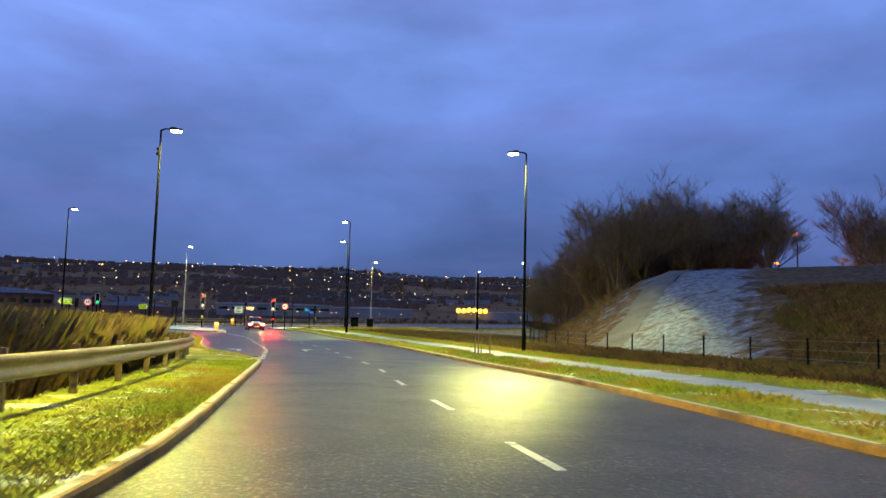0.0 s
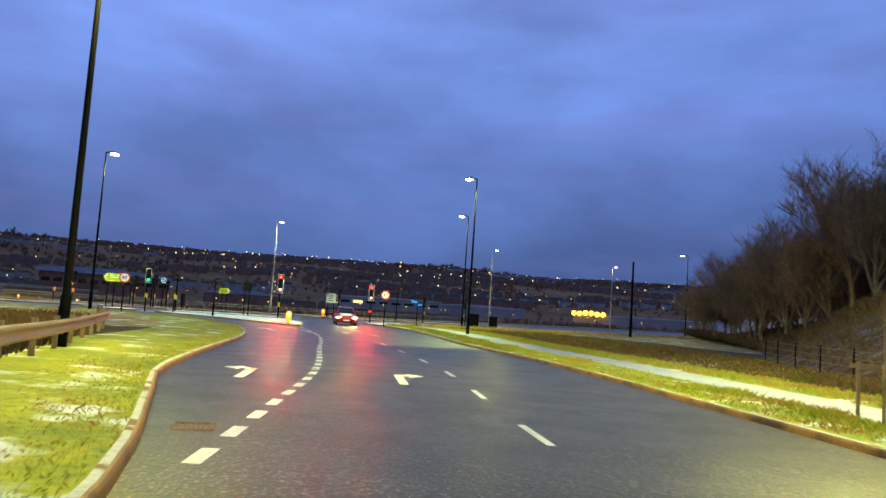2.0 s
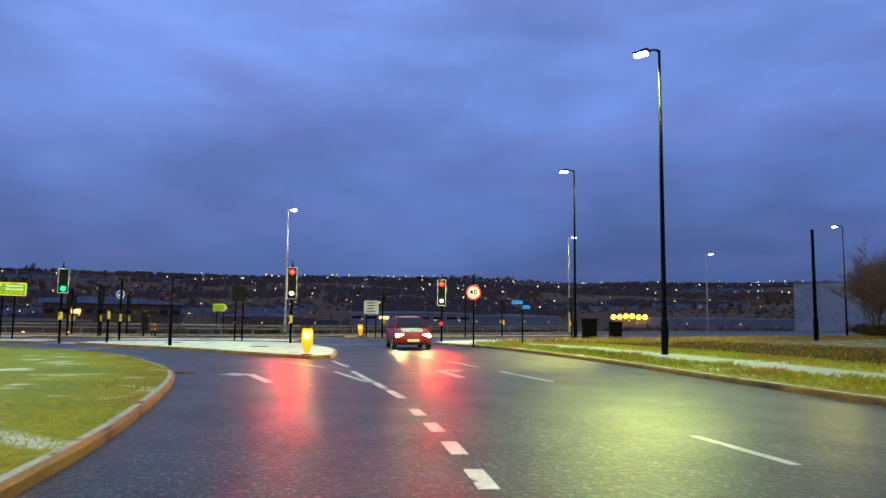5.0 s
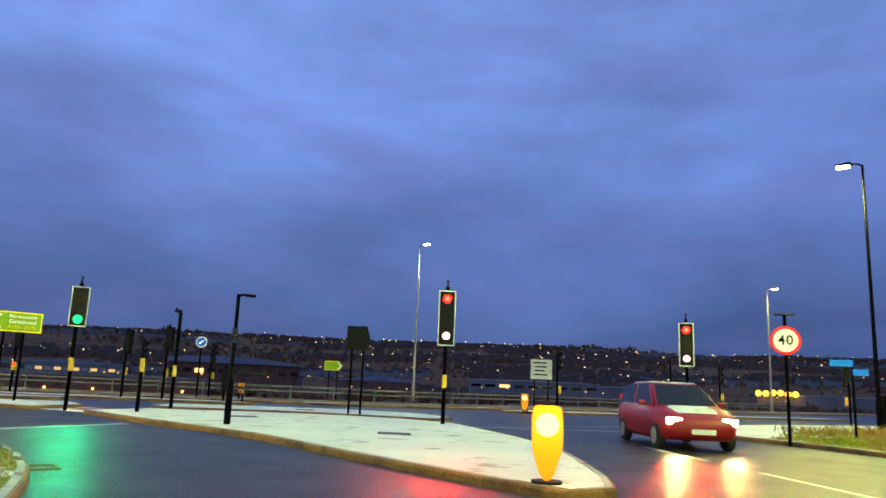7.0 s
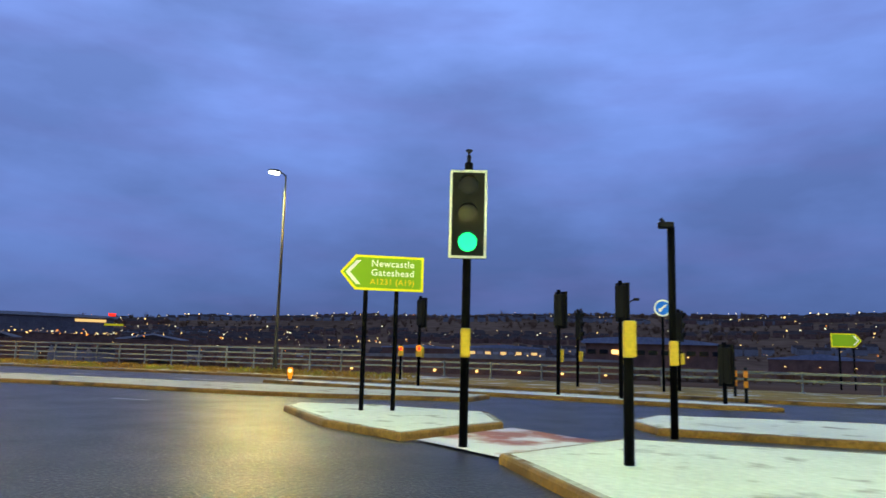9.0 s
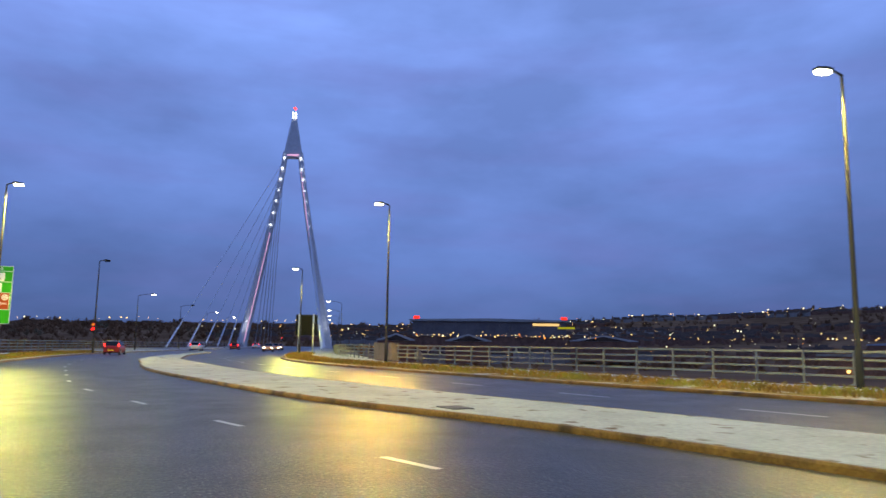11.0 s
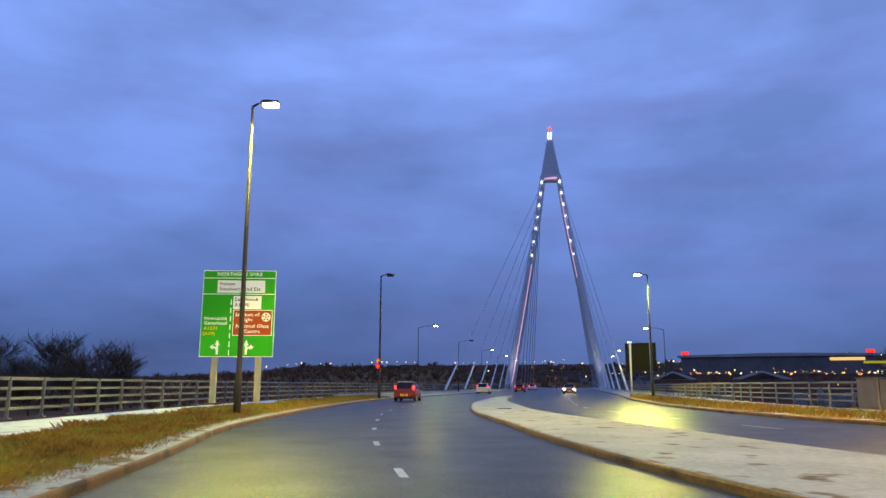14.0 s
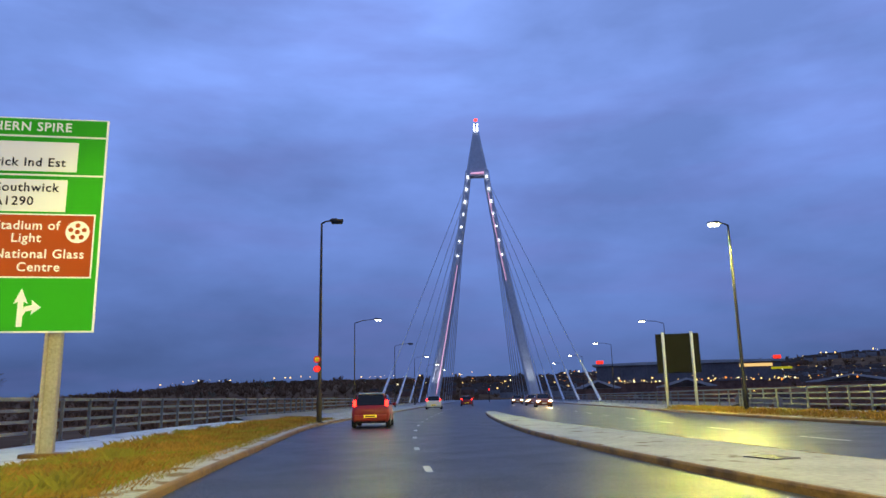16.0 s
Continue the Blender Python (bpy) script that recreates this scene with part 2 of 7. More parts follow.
# Pale warm tone paints lamp light onto sign posts and northern lamp columns.
POST_STEEL = surface("lamplit_zinc_post", (0.32, 0.29, 0.24), (0.5, 0.46, 0.38), (0.5, 0.7), 1.0, 18.0, 0.05, 60.0, 0.1)
BLACK_PLASTIC = plain("black_plastic", (0.01, 0.01, 0.011), 0.6, spec=0.15)
WHITE_PLASTIC = plain("white_reflective_border", (0.8, 0.8, 0.78), 0.4)
YELLOW_PLASTIC = plain("yellow_plastic", (0.75, 0.5, 0.03), 0.4)
ORANGE_PLASTIC = plain("orange_reflector", (0.85, 0.3, 0.02), 0.35)
# Sign faces glow to stand in for headlamp light thrown back; no lamps inside.
SIGN_GREEN_GLOW = glow("sign_green_glow", (0.028, 0.3, 0.01), 0.44)
SIGN_YELLOW_GLOW = glow("sign_yellow_green_glow", (0.75, 0.66, 0.02), 0.4)
SIGN_OLIVE_GLOW = glow("sign_olive_glow", (0.2, 0.36, 0.015), 0.38)
SIGN_WHITE_GLOW = glow("sign_white_glow", (0.8, 0.78, 0.66), 0.4)
SIGN_BROWN_GLOW = glow("sign_brown_glow", (0.36, 0.06, 0.008), 0.4)
SIGN_ROUTE_GLOW = glow("sign_route_glow", (0.75, 0.5, 0.02), 0.35)
SIGN_BLUE_GLOW = glow("sign_blue_glow", (0.02, 0.2, 0.75), 0.25)
SIGN_RED_GLOW = glow("sign_red_glow", (0.75, 0.03, 0.03), 0.5)
SIGN_BLACK = plain("sign_black", (0.012, 0.012, 0.012), 0.7, spec=0.1)
RED_LAMP = glow("red_signal_lamp", (1.0, 0.008, 0.005), 10.0)
RED_CORE = glow("red_signal_core", (1.0, 0.06, 0.03), 8.0)
PALE_LAMP = glow("lower_signal_lamp", (1.0, 0.5, 0.38), 4.0)
GREEN_LAMP = glow("green_signal_lamp", (0.015, 1.0, 0.27), 1.9)
STREET_LED = glow("street_led", (1.0, 0.93, 0.5), 45.0)
STREET_FAINT = glow("street_led_small", (1.0, 0.96, 0.75), 9.0)
COLUMN = plain("dull_lamp_column", (0.07, 0.058, 0.045), 0.6, 0.0, 0.15)
STREET_SODIUM = glow("street_sodium", (1.0, 0.75, 0.3), 60.0)
TAIL_RED = glow("tail_lamp", (1.0, 0.02, 0.012), 9.0)
HEAD_WHITE = glow("head_lamp", (1.0, 0.8, 0.4), 40.0)
BOLLARD_GLOW = glow("bollard_face", (1.0, 0.34, 0.01), 0.6)
BOLLARD_DISC = glow("bollard_disc", (1.0, 0.75, 0.36), 1.1)
TOWER_LIGHT = glow("tower_light", (0.85, 0.9, 1.0), 3.2)
TOWER_LINE = glow("tower_light_line", (1.0, 0.5, 0.7), 0.9)
AVIATION_RED = glow("aviation_red", (1.0, 0.03, 0.02), 6.0)
TOWN_WARM = glow("town_light_warm", (1.0, 0.6, 0.18), 2.6)
SHOP_LIGHT = glow("lit_shop_front", (1.0, 0.62, 0.2), 1.0)
TOWN_WHITE = glow("town_light_white", (1.0, 0.84, 0.45), 2.4)
TOWN_ORANGE = glow("town_light_orange", (1.0, 0.27, 0.03), 2.6)
TOWN_RED = glow("town_light_red", (1.0, 0.03, 0.015), 1.7)
FLOOD_WARM = glow("flood_light", (1.0, 0.55, 0.05), 4.0)
BARK = surface("dark_bark", (0.1, 0.074, 0.048), (0.22, 0.16, 0.1), (0.8, 0.95), 3.0, 20.0, 0.4, 30.0, spec=0.1)
BARK_RED = surface("reddish_twigs", (0.12, 0.074, 0.048), (0.27, 0.16, 0.1), (0.8, 0.95), 3.0, 20.0, 0.0, spec=0.1)
# Dead stems brightened likewise, with the verge's warm light in their colour.
STRAW = surface("dead_stems", (0.19, 0.115, 0.026), (0.46, 0.27, 0.06), (0.8, 0.95), 1.0, 8.0, 0.0, third=(0.28, 0.27, 0.045), third_scale=0.7, third_at=(0.48, 0.6), spec=0.1)
BLADE = surface("grass_blades", (0.13, 0.19, 0.014), (0.4, 0.38, 0.035), (0.55, 0.8), 0.5, 6.0, 0.0, third=(0.3, 0.19, 0.04), third_scale=0.5, third_at=(0.47, 0.6), spec=0.15)
SCRUB_STEM = surface("brown_scrub_stems", (0.05, 0.032, 0.018), (0.14, 0.088, 0.045), (0.8, 0.95), 1.0, 8.0, 0.0, third=(0.075, 0.07, 0.02), third_scale=0.6, third_at=(0.52, 0.64), spec=0.05)
BRICK = surface("brown_brick", (0.14, 0.075, 0.05), (0.27, 0.145, 0.095), (0.8, 0.9), 0.3, 4.0, 0.0, spec=0.1)
CLAD_GREY = surface("grey_cladding", (0.2, 0.18, 0.16), (0.32, 0.3, 0.27), (0.5, 0.7), 0.1, 1.0, 0.0, spec=0.2)
CLAD_DULL = surface("dull_cladding", (0.14, 0.125, 0.12), (0.21, 0.19, 0.185), (0.5, 0.7), 0.1, 1.0, 0.0, spec=0.2)
CLAD_WHITE = surface("white_cladding", (0.34, 0.33, 0.31), (0.5, 0.49, 0.46), (0.5, 0.7), 0.1, 1.0, 0.0, spec=0.2)
SLATE = surface("dark_slate_roof", (0.05, 0.035, 0.027), (0.11, 0.075, 0.055), (0.7, 0.9), 0.1, 1.0, 0.0, spec=0.05)
BRAMBLE = surface("bramble_stems", (0.09, 0.06, 0.028), (0.24, 0.165, 0.075), (0.8, 0.95), 1.0, 8.0, 0.0, third=(0.16, 0.15, 0.04), third_scale=0.6, third_at=(0.5, 0.62), spec=0.05)
ROOF_BLUE = surface("blue_grey_roof", (0.2, 0.22, 0.27), (0.34, 0.37, 0.43), (0.5, 0.7), 0.1, 1.0, 0.0, spec=0.2)
DARK_GLASS = plain("dark_window_glass", (0.012, 0.014, 0.016), 0.12, spec=0.25)


def car_paint(name, color):
    m, nt, p = nodes_of(name)
    low = tuple(c * 0.9 for c in color)
    nt.links.new(blend(nt, span(nt, noise_node(nt, 60.0, 3.0), 0.4, 0.6, 0, 1), low, color), p.inputs["Base Color"])
    p.inputs["Roughness"].default_value, p.inputs["Coat Weight"].default_value, p.inputs["Coat Roughness"].default_value = 0.45, 0.15, 0.12
    return m


CAR_RED = car_paint("red_car_paint", (0.28, 0.002, 0.002))
CAR_DARKRED = car_paint("dark_red_car_paint", (0.3, 0.01, 0.012))
CAR_WHITE = car_paint("silver_white_car_paint", (0.62, 0.63, 0.64))
CAR_GREY = car_paint("orange_brown_car_paint", (0.3, 0.09, 0.03))
TYRE = plain("tyre_rubber", (0.02, 0.02, 0.02), 0.8)
RIM = plain("alloy_rim", (0.4, 0.4, 0.42), 0.35, 0.8)
# Rear plate glows by itself in place of light falling on it.
PLATE_YELLOW = glow("plate_yellow_glow", (0.85, 0.6, 0.05), 0.5)
PLATE_WHITE = plain("plate_white", (0.75, 0.75, 0.72), 0.4)
WOOD = surface("weathered_wood", (0.09, 0.06, 0.035), (0.2, 0.14, 0.08), (0.7, 0.9), 3.0, 30.0, 0.3, 30.0)
MESH_WIRE = plain("grey_wire", (0.1, 0.1, 0.11), 0.6, 0.4)
PATH_GREY = surface("grey_gravel_path", (0.06, 0.062, 0.066), (0.13, 0.13, 0.135), (0.7, 0.9), 0.8, 14.0, 0.4, 25.0, spec=0.1)
TACTILE_RED = surface("red_tactile_paving", (0.25, 0.06, 0.04), (0.4, 0.14, 0.1), (0.5, 0.7), 1.0, 18.0, 0.2, 40.0, third=(0.65, 0.66, 0.68), third_scale=0.9, third_at=(0.45, 0.55))
RUSTY_IRON = surface("rusty_iron", (0.09, 0.05, 0.022), (0.2, 0.1, 0.035), (0.45, 0.75), 6.0, 60.0, 0.3, 90.0, spec=0.3)
IRON = surface("cast_iron_cover", (0.03, 0.028, 0.025), (0.08, 0.07, 0.06), (0.4, 0.6), 2.0, 30.0, 0.4, 50.0, 0.6)


# ---- ground shape ----
def zg(x, y):
    """Height of the carriageway: the approach road comes down gently to the junction."""
    return 0.02385 * 6 * math.log1p(math.exp(max(-40, min(40, (42 - y) / 6)))) / (1 + math.exp(max(-40, min(40, -(x + 55) / 4))))


# ---- mesh helpers ----
def mesh_object(name, bm, material, smooth=False):
    me = bpy.data.meshes.new(name)
    bm.to_mesh(me)
    bm.free()
    for m in (material if isinstance(material, (list, tuple)) else [material]):
        me.materials.append(m)
    if smooth:
        for p in me.polygons:
            p.use_smooth = True
    return new(name, me)


def thing(name, place, label, category, group="", turn=0.0):
    ob = new(name)
    ob.empty_display_size = 0.2
    ob.matrix_world = pose(*place, 0, 0, turn)
    return tagged(ob, label, category, group)


def part(name, bm, material, parent, label="", smooth=False):
    ob = mesh_object(name, bm, material, smooth)
    ob.parent = parent
    if label:
        ob["label"] = label
    return ob


def box(bm, c, s, m=None, bevel=0.0):
    r = bmesh.ops.create_cube(bm, size=1.0)
    vs = r["verts"]
    bmesh.ops.scale(bm, vec=s, verts=vs)
    if bevel:
        es = list({e for v in vs for e in v.link_edges})
        b = bmesh.ops.bevel(bm, geom=es, offset=bevel, segments=2, affect="EDGES", profile=0.5)
        vs = list({v for f in b["faces"] for v in f.verts} | {v for v in vs if v.is_valid})
    if m is not None:
        bmesh.ops.transform(bm, matrix=m, verts=vs)
    bmesh.ops.translate(bm, vec=c, verts=vs)
    return vs


def tube(bm, points, radii, sides=8, cap=True):
    """A tapered tube along points."""
    pts = [Vector(p) for p in points]
    if not isinstance(radii, (list, tuple)):
        radii = [radii] * len(pts)
    rings = []
    for i, p in enumerate(pts):
        d = (pts[min(i + 1, len(pts) - 1)] - pts[max(i - 1, 0)]).normalized()
        a = d.orthogonal().normalized() if abs(d.z) < 0.95 else Vector((1, 0, 0))
        a = (a - d * a.dot(d)).normalized()
        b = d.cross(a)
        rings.append([bm.verts.new(p + (a * math.cos(k * math.tau / sides) + b * math.sin(k * math.tau / sides)) * radii[i]) for k in range(sides)])
    for r, q in zip(rings, rings[1:]):
        for k in range(sides):
            bm.faces.new((r[k], r[(k + 1) % sides], q[(k + 1) % sides], q[k]))
    if cap:
        bm.faces.new(rings[0][::-1])
        bm.faces.new(rings[-1])


def disc(bm, c, r, depth, axis="Y", sides=24):
    m = Matrix.Rotation(radians(90), 4, "X") if axis == "Y" else (Matrix.Rotation(radians(90), 4, "Y") if axis == "X" else Matrix.Identity(4))
    bmesh.ops.create_cone(bm, cap_ends=True, segments=sides, radius1=r, radius2=r, depth=depth, matrix=Matrix.Translation(c) @ m)


def prism(bm, outline, y0, y1):
    """An outline in x and z, given thickness along y."""
    a = [bm.verts.new((x, y0, z)) for x, z in outline]
    b = [bm.verts.new((x, y1, z)) for x, z in outline]
    n = len(a)
    bm.faces.new(a)
    bm.faces.new(b[::-1])
    for k in range(n):
        bm.faces.new((a[k], b[k], b[(k + 1) % n], a[(k + 1) % n]))


def smooth_line(points, step=1.5):
    """Catmull-Rom through the points, evenly stepped."""
    p = [Vector((*q, 0)) if len(q) == 2 else Vector(q) for q in points]
    p = [p[0] * 2 - p[1]] + p + [p[-1] * 2 - p[-2]]
    out = []
    for i in range(1, len(p) - 2):
        n = max(1, int((p[i + 1] - p[i]).length / step))
        for k in range(n):
            t = k / n
            out.append(0.5 * ((2 * p[i]) + (p[i + 1] - p[i - 1]) * t + (2 * p[i - 1] - 5 * p[i] + 4 * p[i + 1] - p[i + 2]) * t * t + (3 * p[i] - p[i - 1] - 3 * p[i + 1] + p[i + 2]) * t ** 3))
    out.append(p[-2])
    return [(v.x, v.y) for v in out]


def normals(line):
    """The level normal to the left of the line at each point."""
    out = []
    for i in range(len(line)):
        a, b = line[max(i - 1, 0)], line[min(i + 1, len(line) - 1)]
        d = Vector((b[0] - a[0], b[1] - a[1]))
        d.normalize()
        out.append((-d.y, d.x))
    return out


def shifted(line, off):
    return [(p[0] + n[0] * off, p[1] + n[1] * off) for p, n in zip(line, normals(line))]


def ribbon(bm, line, profile, side=1, mat=0):
    """A strip along the line with the cross profile [(offset, height)], heights above the carriageway's level."""
    ns = normals(line)
    rows = []
    for (x, y), (nx, ny) in zip(line, ns):
        rows.append([bm.verts.new((x + nx * o * side, y + ny * o * side, zg(x + nx * o * side, y + ny * o * side) + h)) for o, h in profile])
    for r, q in zip(rows, rows[1:]):
        for k in range(len(profile) - 1):
            f = bm.faces.new((r[k], q[k], q[k + 1], r[k + 1]) if side < 0 else (r[k], r[k + 1], q[k + 1], q[k]))
            f.material_index = mat


def sheet(bm, outline, dz, skirt=0.0, cuts=()):
    """A flat piece of ground with the given outline, laid over the carriageway's level."""
    f = bm.faces.new([bm.verts.new((x, y, 0)) for x, y in outline])
    f.normal_update()
    if f.normal.z < 0:
        f.normal_flip()
    bmesh.ops.triangulate(bm, faces=[f])
    for c in cuts:
        bmesh.ops.bisect_plane(bm, geom=bm.verts[:] + bm.edges[:] + bm.faces[:], plane_co=(0, c, 0), plane_no=(0, 1, 0))
    if skirt:
        edges = [e for e in bm.edges if e.is_boundary]
        r = bmesh.ops.extrude_edge_only(bm, edges=edges)
        low = {v for v in r["geom"] if isinstance(v, bmesh.types.BMVert)}
        for v in bm.verts:
            v.co.z = zg(v.co.x, v.co.y) + dz - (skirt if v in low else 0)
    else:
        for v in bm.verts:
            v.co.z = zg(v.co.x, v.co.y) + dz


def text_part(words, size, place, material, parent, name="lettering", turn=None, align="CENTER"):
    cu = bpy.data.curves.new(name, "FONT")
    cu.body, cu.size, cu.align_x, cu.align_y, cu.extrude, cu.resolution_u = words, size, align, "CENTER", 0.004, 3
    cu.offset, cu.space_character = size * 0.012, 1.1
    tmp = bpy.data.objects.new(name, cu)
    scene.collection.objects.link(tmp)
    bpy.context.view_layer.update()
    me = bpy.data.meshes.new_from_object(tmp.evaluated_get(bpy.context.evaluated_depsgraph_get()))
    bpy.data.objects.remove(tmp)
    me.materials.clear()
    me.materials.append(material)
    ob = new(name, me)
    ob.parent = parent
    ob.matrix_basis = Matrix.Translation(place) @ (turn or Matrix.Rotation(radians(90), 4, "X"))
    return ob

# ---- ground, roads, kerbs ----
KERB_LEFT = smooth_line([(5.2, -34), (1.4, -14), (-1.6, -2), (-3.0, 5), (-3.8, 8.2), (-6.1, 15.6), (-8.5, 23.2), (-9.2, 25.0), (-10.7, 27.6), (-13.3, 31.4), (-15.6, 34.9),
                         (-18.8, 41.4), (-22.7, 50.2), (-25.4, 55.1), (-28.3, 59.5), (-31.0, 62.4), (-34.7, 65.6), (-38, 67.3), (-41.4, 68.3), (-45, 68.5), (-49, 68.1), (-54, 66.6),
                         (-59, 64.4), (-64.6, 61.3), (-71, 57), (-77.3, 52.9), (-84.7, 49.1), (-92.4, 45), (-101.7, 41.3), (-111, 38.2), (-127.5, 33.2), (-142, 30.7), (-165, 27),
                         (-230, 16.5), (-330, 0.4), (-470, -22)], 1.2)
KERB_RIGHT = smooth_line([(14.5, -34), (9.6, -14), (6.3, 0), (3.9, 8.5), (3.2, 11.7), (1.1, 20), (-1.3, 26.8), (-3.8, 34.5), (-7, 43.5), (-10.6, 51.4), (-15.4, 60), (-19.5, 68.8),
                          (-22.5, 74.5), (-26, 80.3), (-29.0, 83.4), (-30.9, 86), (-30.8, 89.5), (-28.6, 95), (-22, 107), (-12, 122), (4, 144), (40, 185), (120, 260)], 1.2)
KERB_FAR = smooth_line([(80, 290), (5, 200), (-18, 155), (-31, 125), (-38, 108), (-42.5, 98), (-47, 92.5), (-53, 89), (-60, 86), (-67.4, 82.3), (-72.7, 79), (-77.5, 75.5), (-82, 72.6), (-87, 69.3),
                        (-92.5, 66), (-99, 62.2), (-107.5, 58.3), (-118, 55), (-128.5, 52.8), (-140, 50.7), (-162, 47.6), (-230, 36.8), (-330, 20.7), (-470, -1.5)], 1.5)
MEDIAN_LEFT = smooth_line([(-54.2, 80.6), (-56.3, 77.4), (-58.9, 75.1), (-63.7, 71.8), (-69.6, 66.6), (-76.4, 62), (-84.4, 57), (-91, 53.7), (-97.6, 50.9), (-104.3, 48), (-112.2, 45.4), (-120, 43.2), (-132, 40.6), (-142, 38.7), (-150, 37.4)], 1.2)
MEDIAN_RIGHT = smooth_line([(-150.2, 38.2), (-142, 40), (-131, 42.6), (-124.3, 44.4), (-113.5, 47.9), (-106.2, 50.4), (-95.4, 55.8), (-88, 59.6), (-78.6, 65.2), (-69.6, 71.6), (-63.7, 76.1), (-58.9, 79.7), (-55.2, 82)], 1.2)
ISLAND_TURN = smooth_line([(-29.4, 67.9), (-31.1, 68.7), (-33.5, 69.9), (-36.2, 71.4), (-38.6, 72.3), (-41.2, 73.1), (-45.2, 74.6)], 1.0) + smooth_line([(-45.8, 77.2), (-42.0, 80.1), (-38.4, 81.0), (-36.6, 80.5), (-34.5, 78.2), (-31.5, 74.3), (-29.3, 69.6), (-29.0, 68.6)], 1.0)
ISLAND_CROSS = [(-38.0, 82.3), (-42.6, 81.5), (-46.6, 78.9), (-47.9, 79.6), (-48.6, 81.2), (-46.5, 83.6), (-43, 86), (-40.2, 85.9), (-38.2, 84.2)]
ISLAND_SIGNAL = [(-47.4, 74.6), (-49.6, 74.4), (-52.6, 74.9), (-53.5, 75.6), (-52.4, 76.9), (-50.2, 78.2), (-48.3, 77.1)]
ISLAND_STRIP = smooth_line([(-64.8, 78.8), (-60.6, 80.6), (-54.8, 83.4), (-50.2, 85.6), (-49.2, 86.6)], 1.5) + smooth_line([(-50.2, 87.1), (-55.4, 85.1), (-61.2, 82.2), (-64.9, 80.0)], 1.5)
ISLAND_NORTH = smooth_line([(-40.6, 95.6), (-38, 98), (-35.2, 101.5), (-31.2, 107), (-24, 118)], 1.5) + smooth_line([(-25.2, 118.8), (-33.0, 108), (-37.4, 102), (-40.2, 98.6), (-41.2, 96.6)], 1.5)
CUTS = list(range(-30, 60, 6))

bm = bmesh.new()
road_outline = KERB_LEFT + [(-470, -12), (-470, -1.5)] + KERB_FAR[::-1][1:] + [(120, 300)] + KERB_RIGHT[::-1]
sheet(bm, [p for i, p in enumerate(road_outline) if i == 0 or (Vector(p) - Vector(road_outline[i - 1])).length > 0.05], 0.0, cuts=CUTS)
tagged(mesh_object("road", bm, ASPHALT), "wet dark asphalt carriageways of the junction and bridge", "road", kind="structure")

KERB_PROFILE = [(0.0, -0.06), (0.012, 0.08), (0.03, 0.11), (0.06, 0.118), (0.14, 0.122), (0.14, 0.02)]


def kerb_mesh(name, line, side):
    """Kerb stones with trodden snow on the back of their tops."""
    bm = bmesh.new()
    ribbon(bm, line, KERB_PROFILE, side)
    for k, f in enumerate(bm.faces):
        f.material_index = 1 if k % 5 == 3 else 0
    return mesh_object(name, bm, [KERB, SNOW_WORN])


def kerb(line, side, label):
    return tagged(kerb_mesh("kerb", line, side), label, "kerb", kind="structure")


kerb(KERB_LEFT, 1, "wet concrete kerb along the nearside verge")
kerb(KERB_RIGHT, -1, "wet concrete kerb along the footpath side")
kerb(KERB_FAR, -1, "concrete kerb of the far carriageway")


def island(name, outline, label, top=SNOW, cuts=()):
    """A raised island: a kerb all round and a top inside it."""
    area = sum(a[0] * b[1] - b[0] * a[1] for a, b in zip(outline, outline[1:] + outline[:1]))
    line = outline if area > 0 else outline[::-1]
    closed = line + [line[0], line[1]]
    base = kerb_mesh(name, closed, 1)
    tagged(base, label, "traffic island", kind="structure")
    bm = bmesh.new()
    inner = shifted(closed, 0.13)[1:-1]
    sheet(bm, inner, 0.118)
    part("paving", bm, top, base, "snow-covered paving")
    return base


island("traffic_island", ISLAND_TURN, "snow-covered splitter island beside the turning lane")
island("traffic_island", ISLAND_CROSS, "snow-covered crossing island with signal posts")
island("traffic_island", ISLAND_SIGNAL, "small snow-covered island with the filter signal")
island("traffic_island", ISLAND_STRIP, "narrow snowy island on the far carriageway")
island("traffic_island", ISLAND_NORTH, "long narrow snowy island in the northern arm")
island("median", MEDIAN_LEFT + MEDIAN_RIGHT, "long snow-covered central reservation with concrete kerbs", MEDIAN_SNOW)

# the lowered crossing between two islands
bm = bmesh.new()
sheet(bm, [(-45.3, 74.8), (-47.3, 74.8), (-48.2, 77.2), (-45.9, 77.2)], 0.03)
tagged(mesh_object("crossing_paving", bm, TACTILE_RED), "red tactile paving dusted with snow at the crossing", "paving", kind="structure")


def stretch(line, test):
    return [p for p in line if test(p)]


def land(name, line, profile, side, material, label, category="ground"):
    bm = bmesh.new()
    ribbon(bm, line, profile, side)
    return tagged(mesh_object(name, bm, material, True), label, category, kind="structure")


LEFT_APPROACH = KERB_LEFT[:next(i for i, p in enumerate(KERB_LEFT) if p[0] < -62)]
LEFT_BRIDGE = KERB_LEFT[len(LEFT_APPROACH) - 1:]
LEFT_VERGE_B = [p for p in LEFT_BRIDGE if p[0] > -135]
LEFT_DECK = [p for p in LEFT_BRIDGE if p[0] <= -134]
land("verge_south", LEFT_APPROACH, [(0.14, 0.118), (0.5, 0.125), (1.2, 0.15), (2.4, 0.17), (4, 0.15)], 1, TURF, "grass verge with patches of thin snow", "verge")
land("scrubland", LEFT_APPROACH[: len(LEFT_APPROACH) * 2 // 3], [(4, 0.15), (7, 0.1), (12, -0.1)], 1, SCRUB_SOIL, "rough brown scrub ground behind the crash barrier")
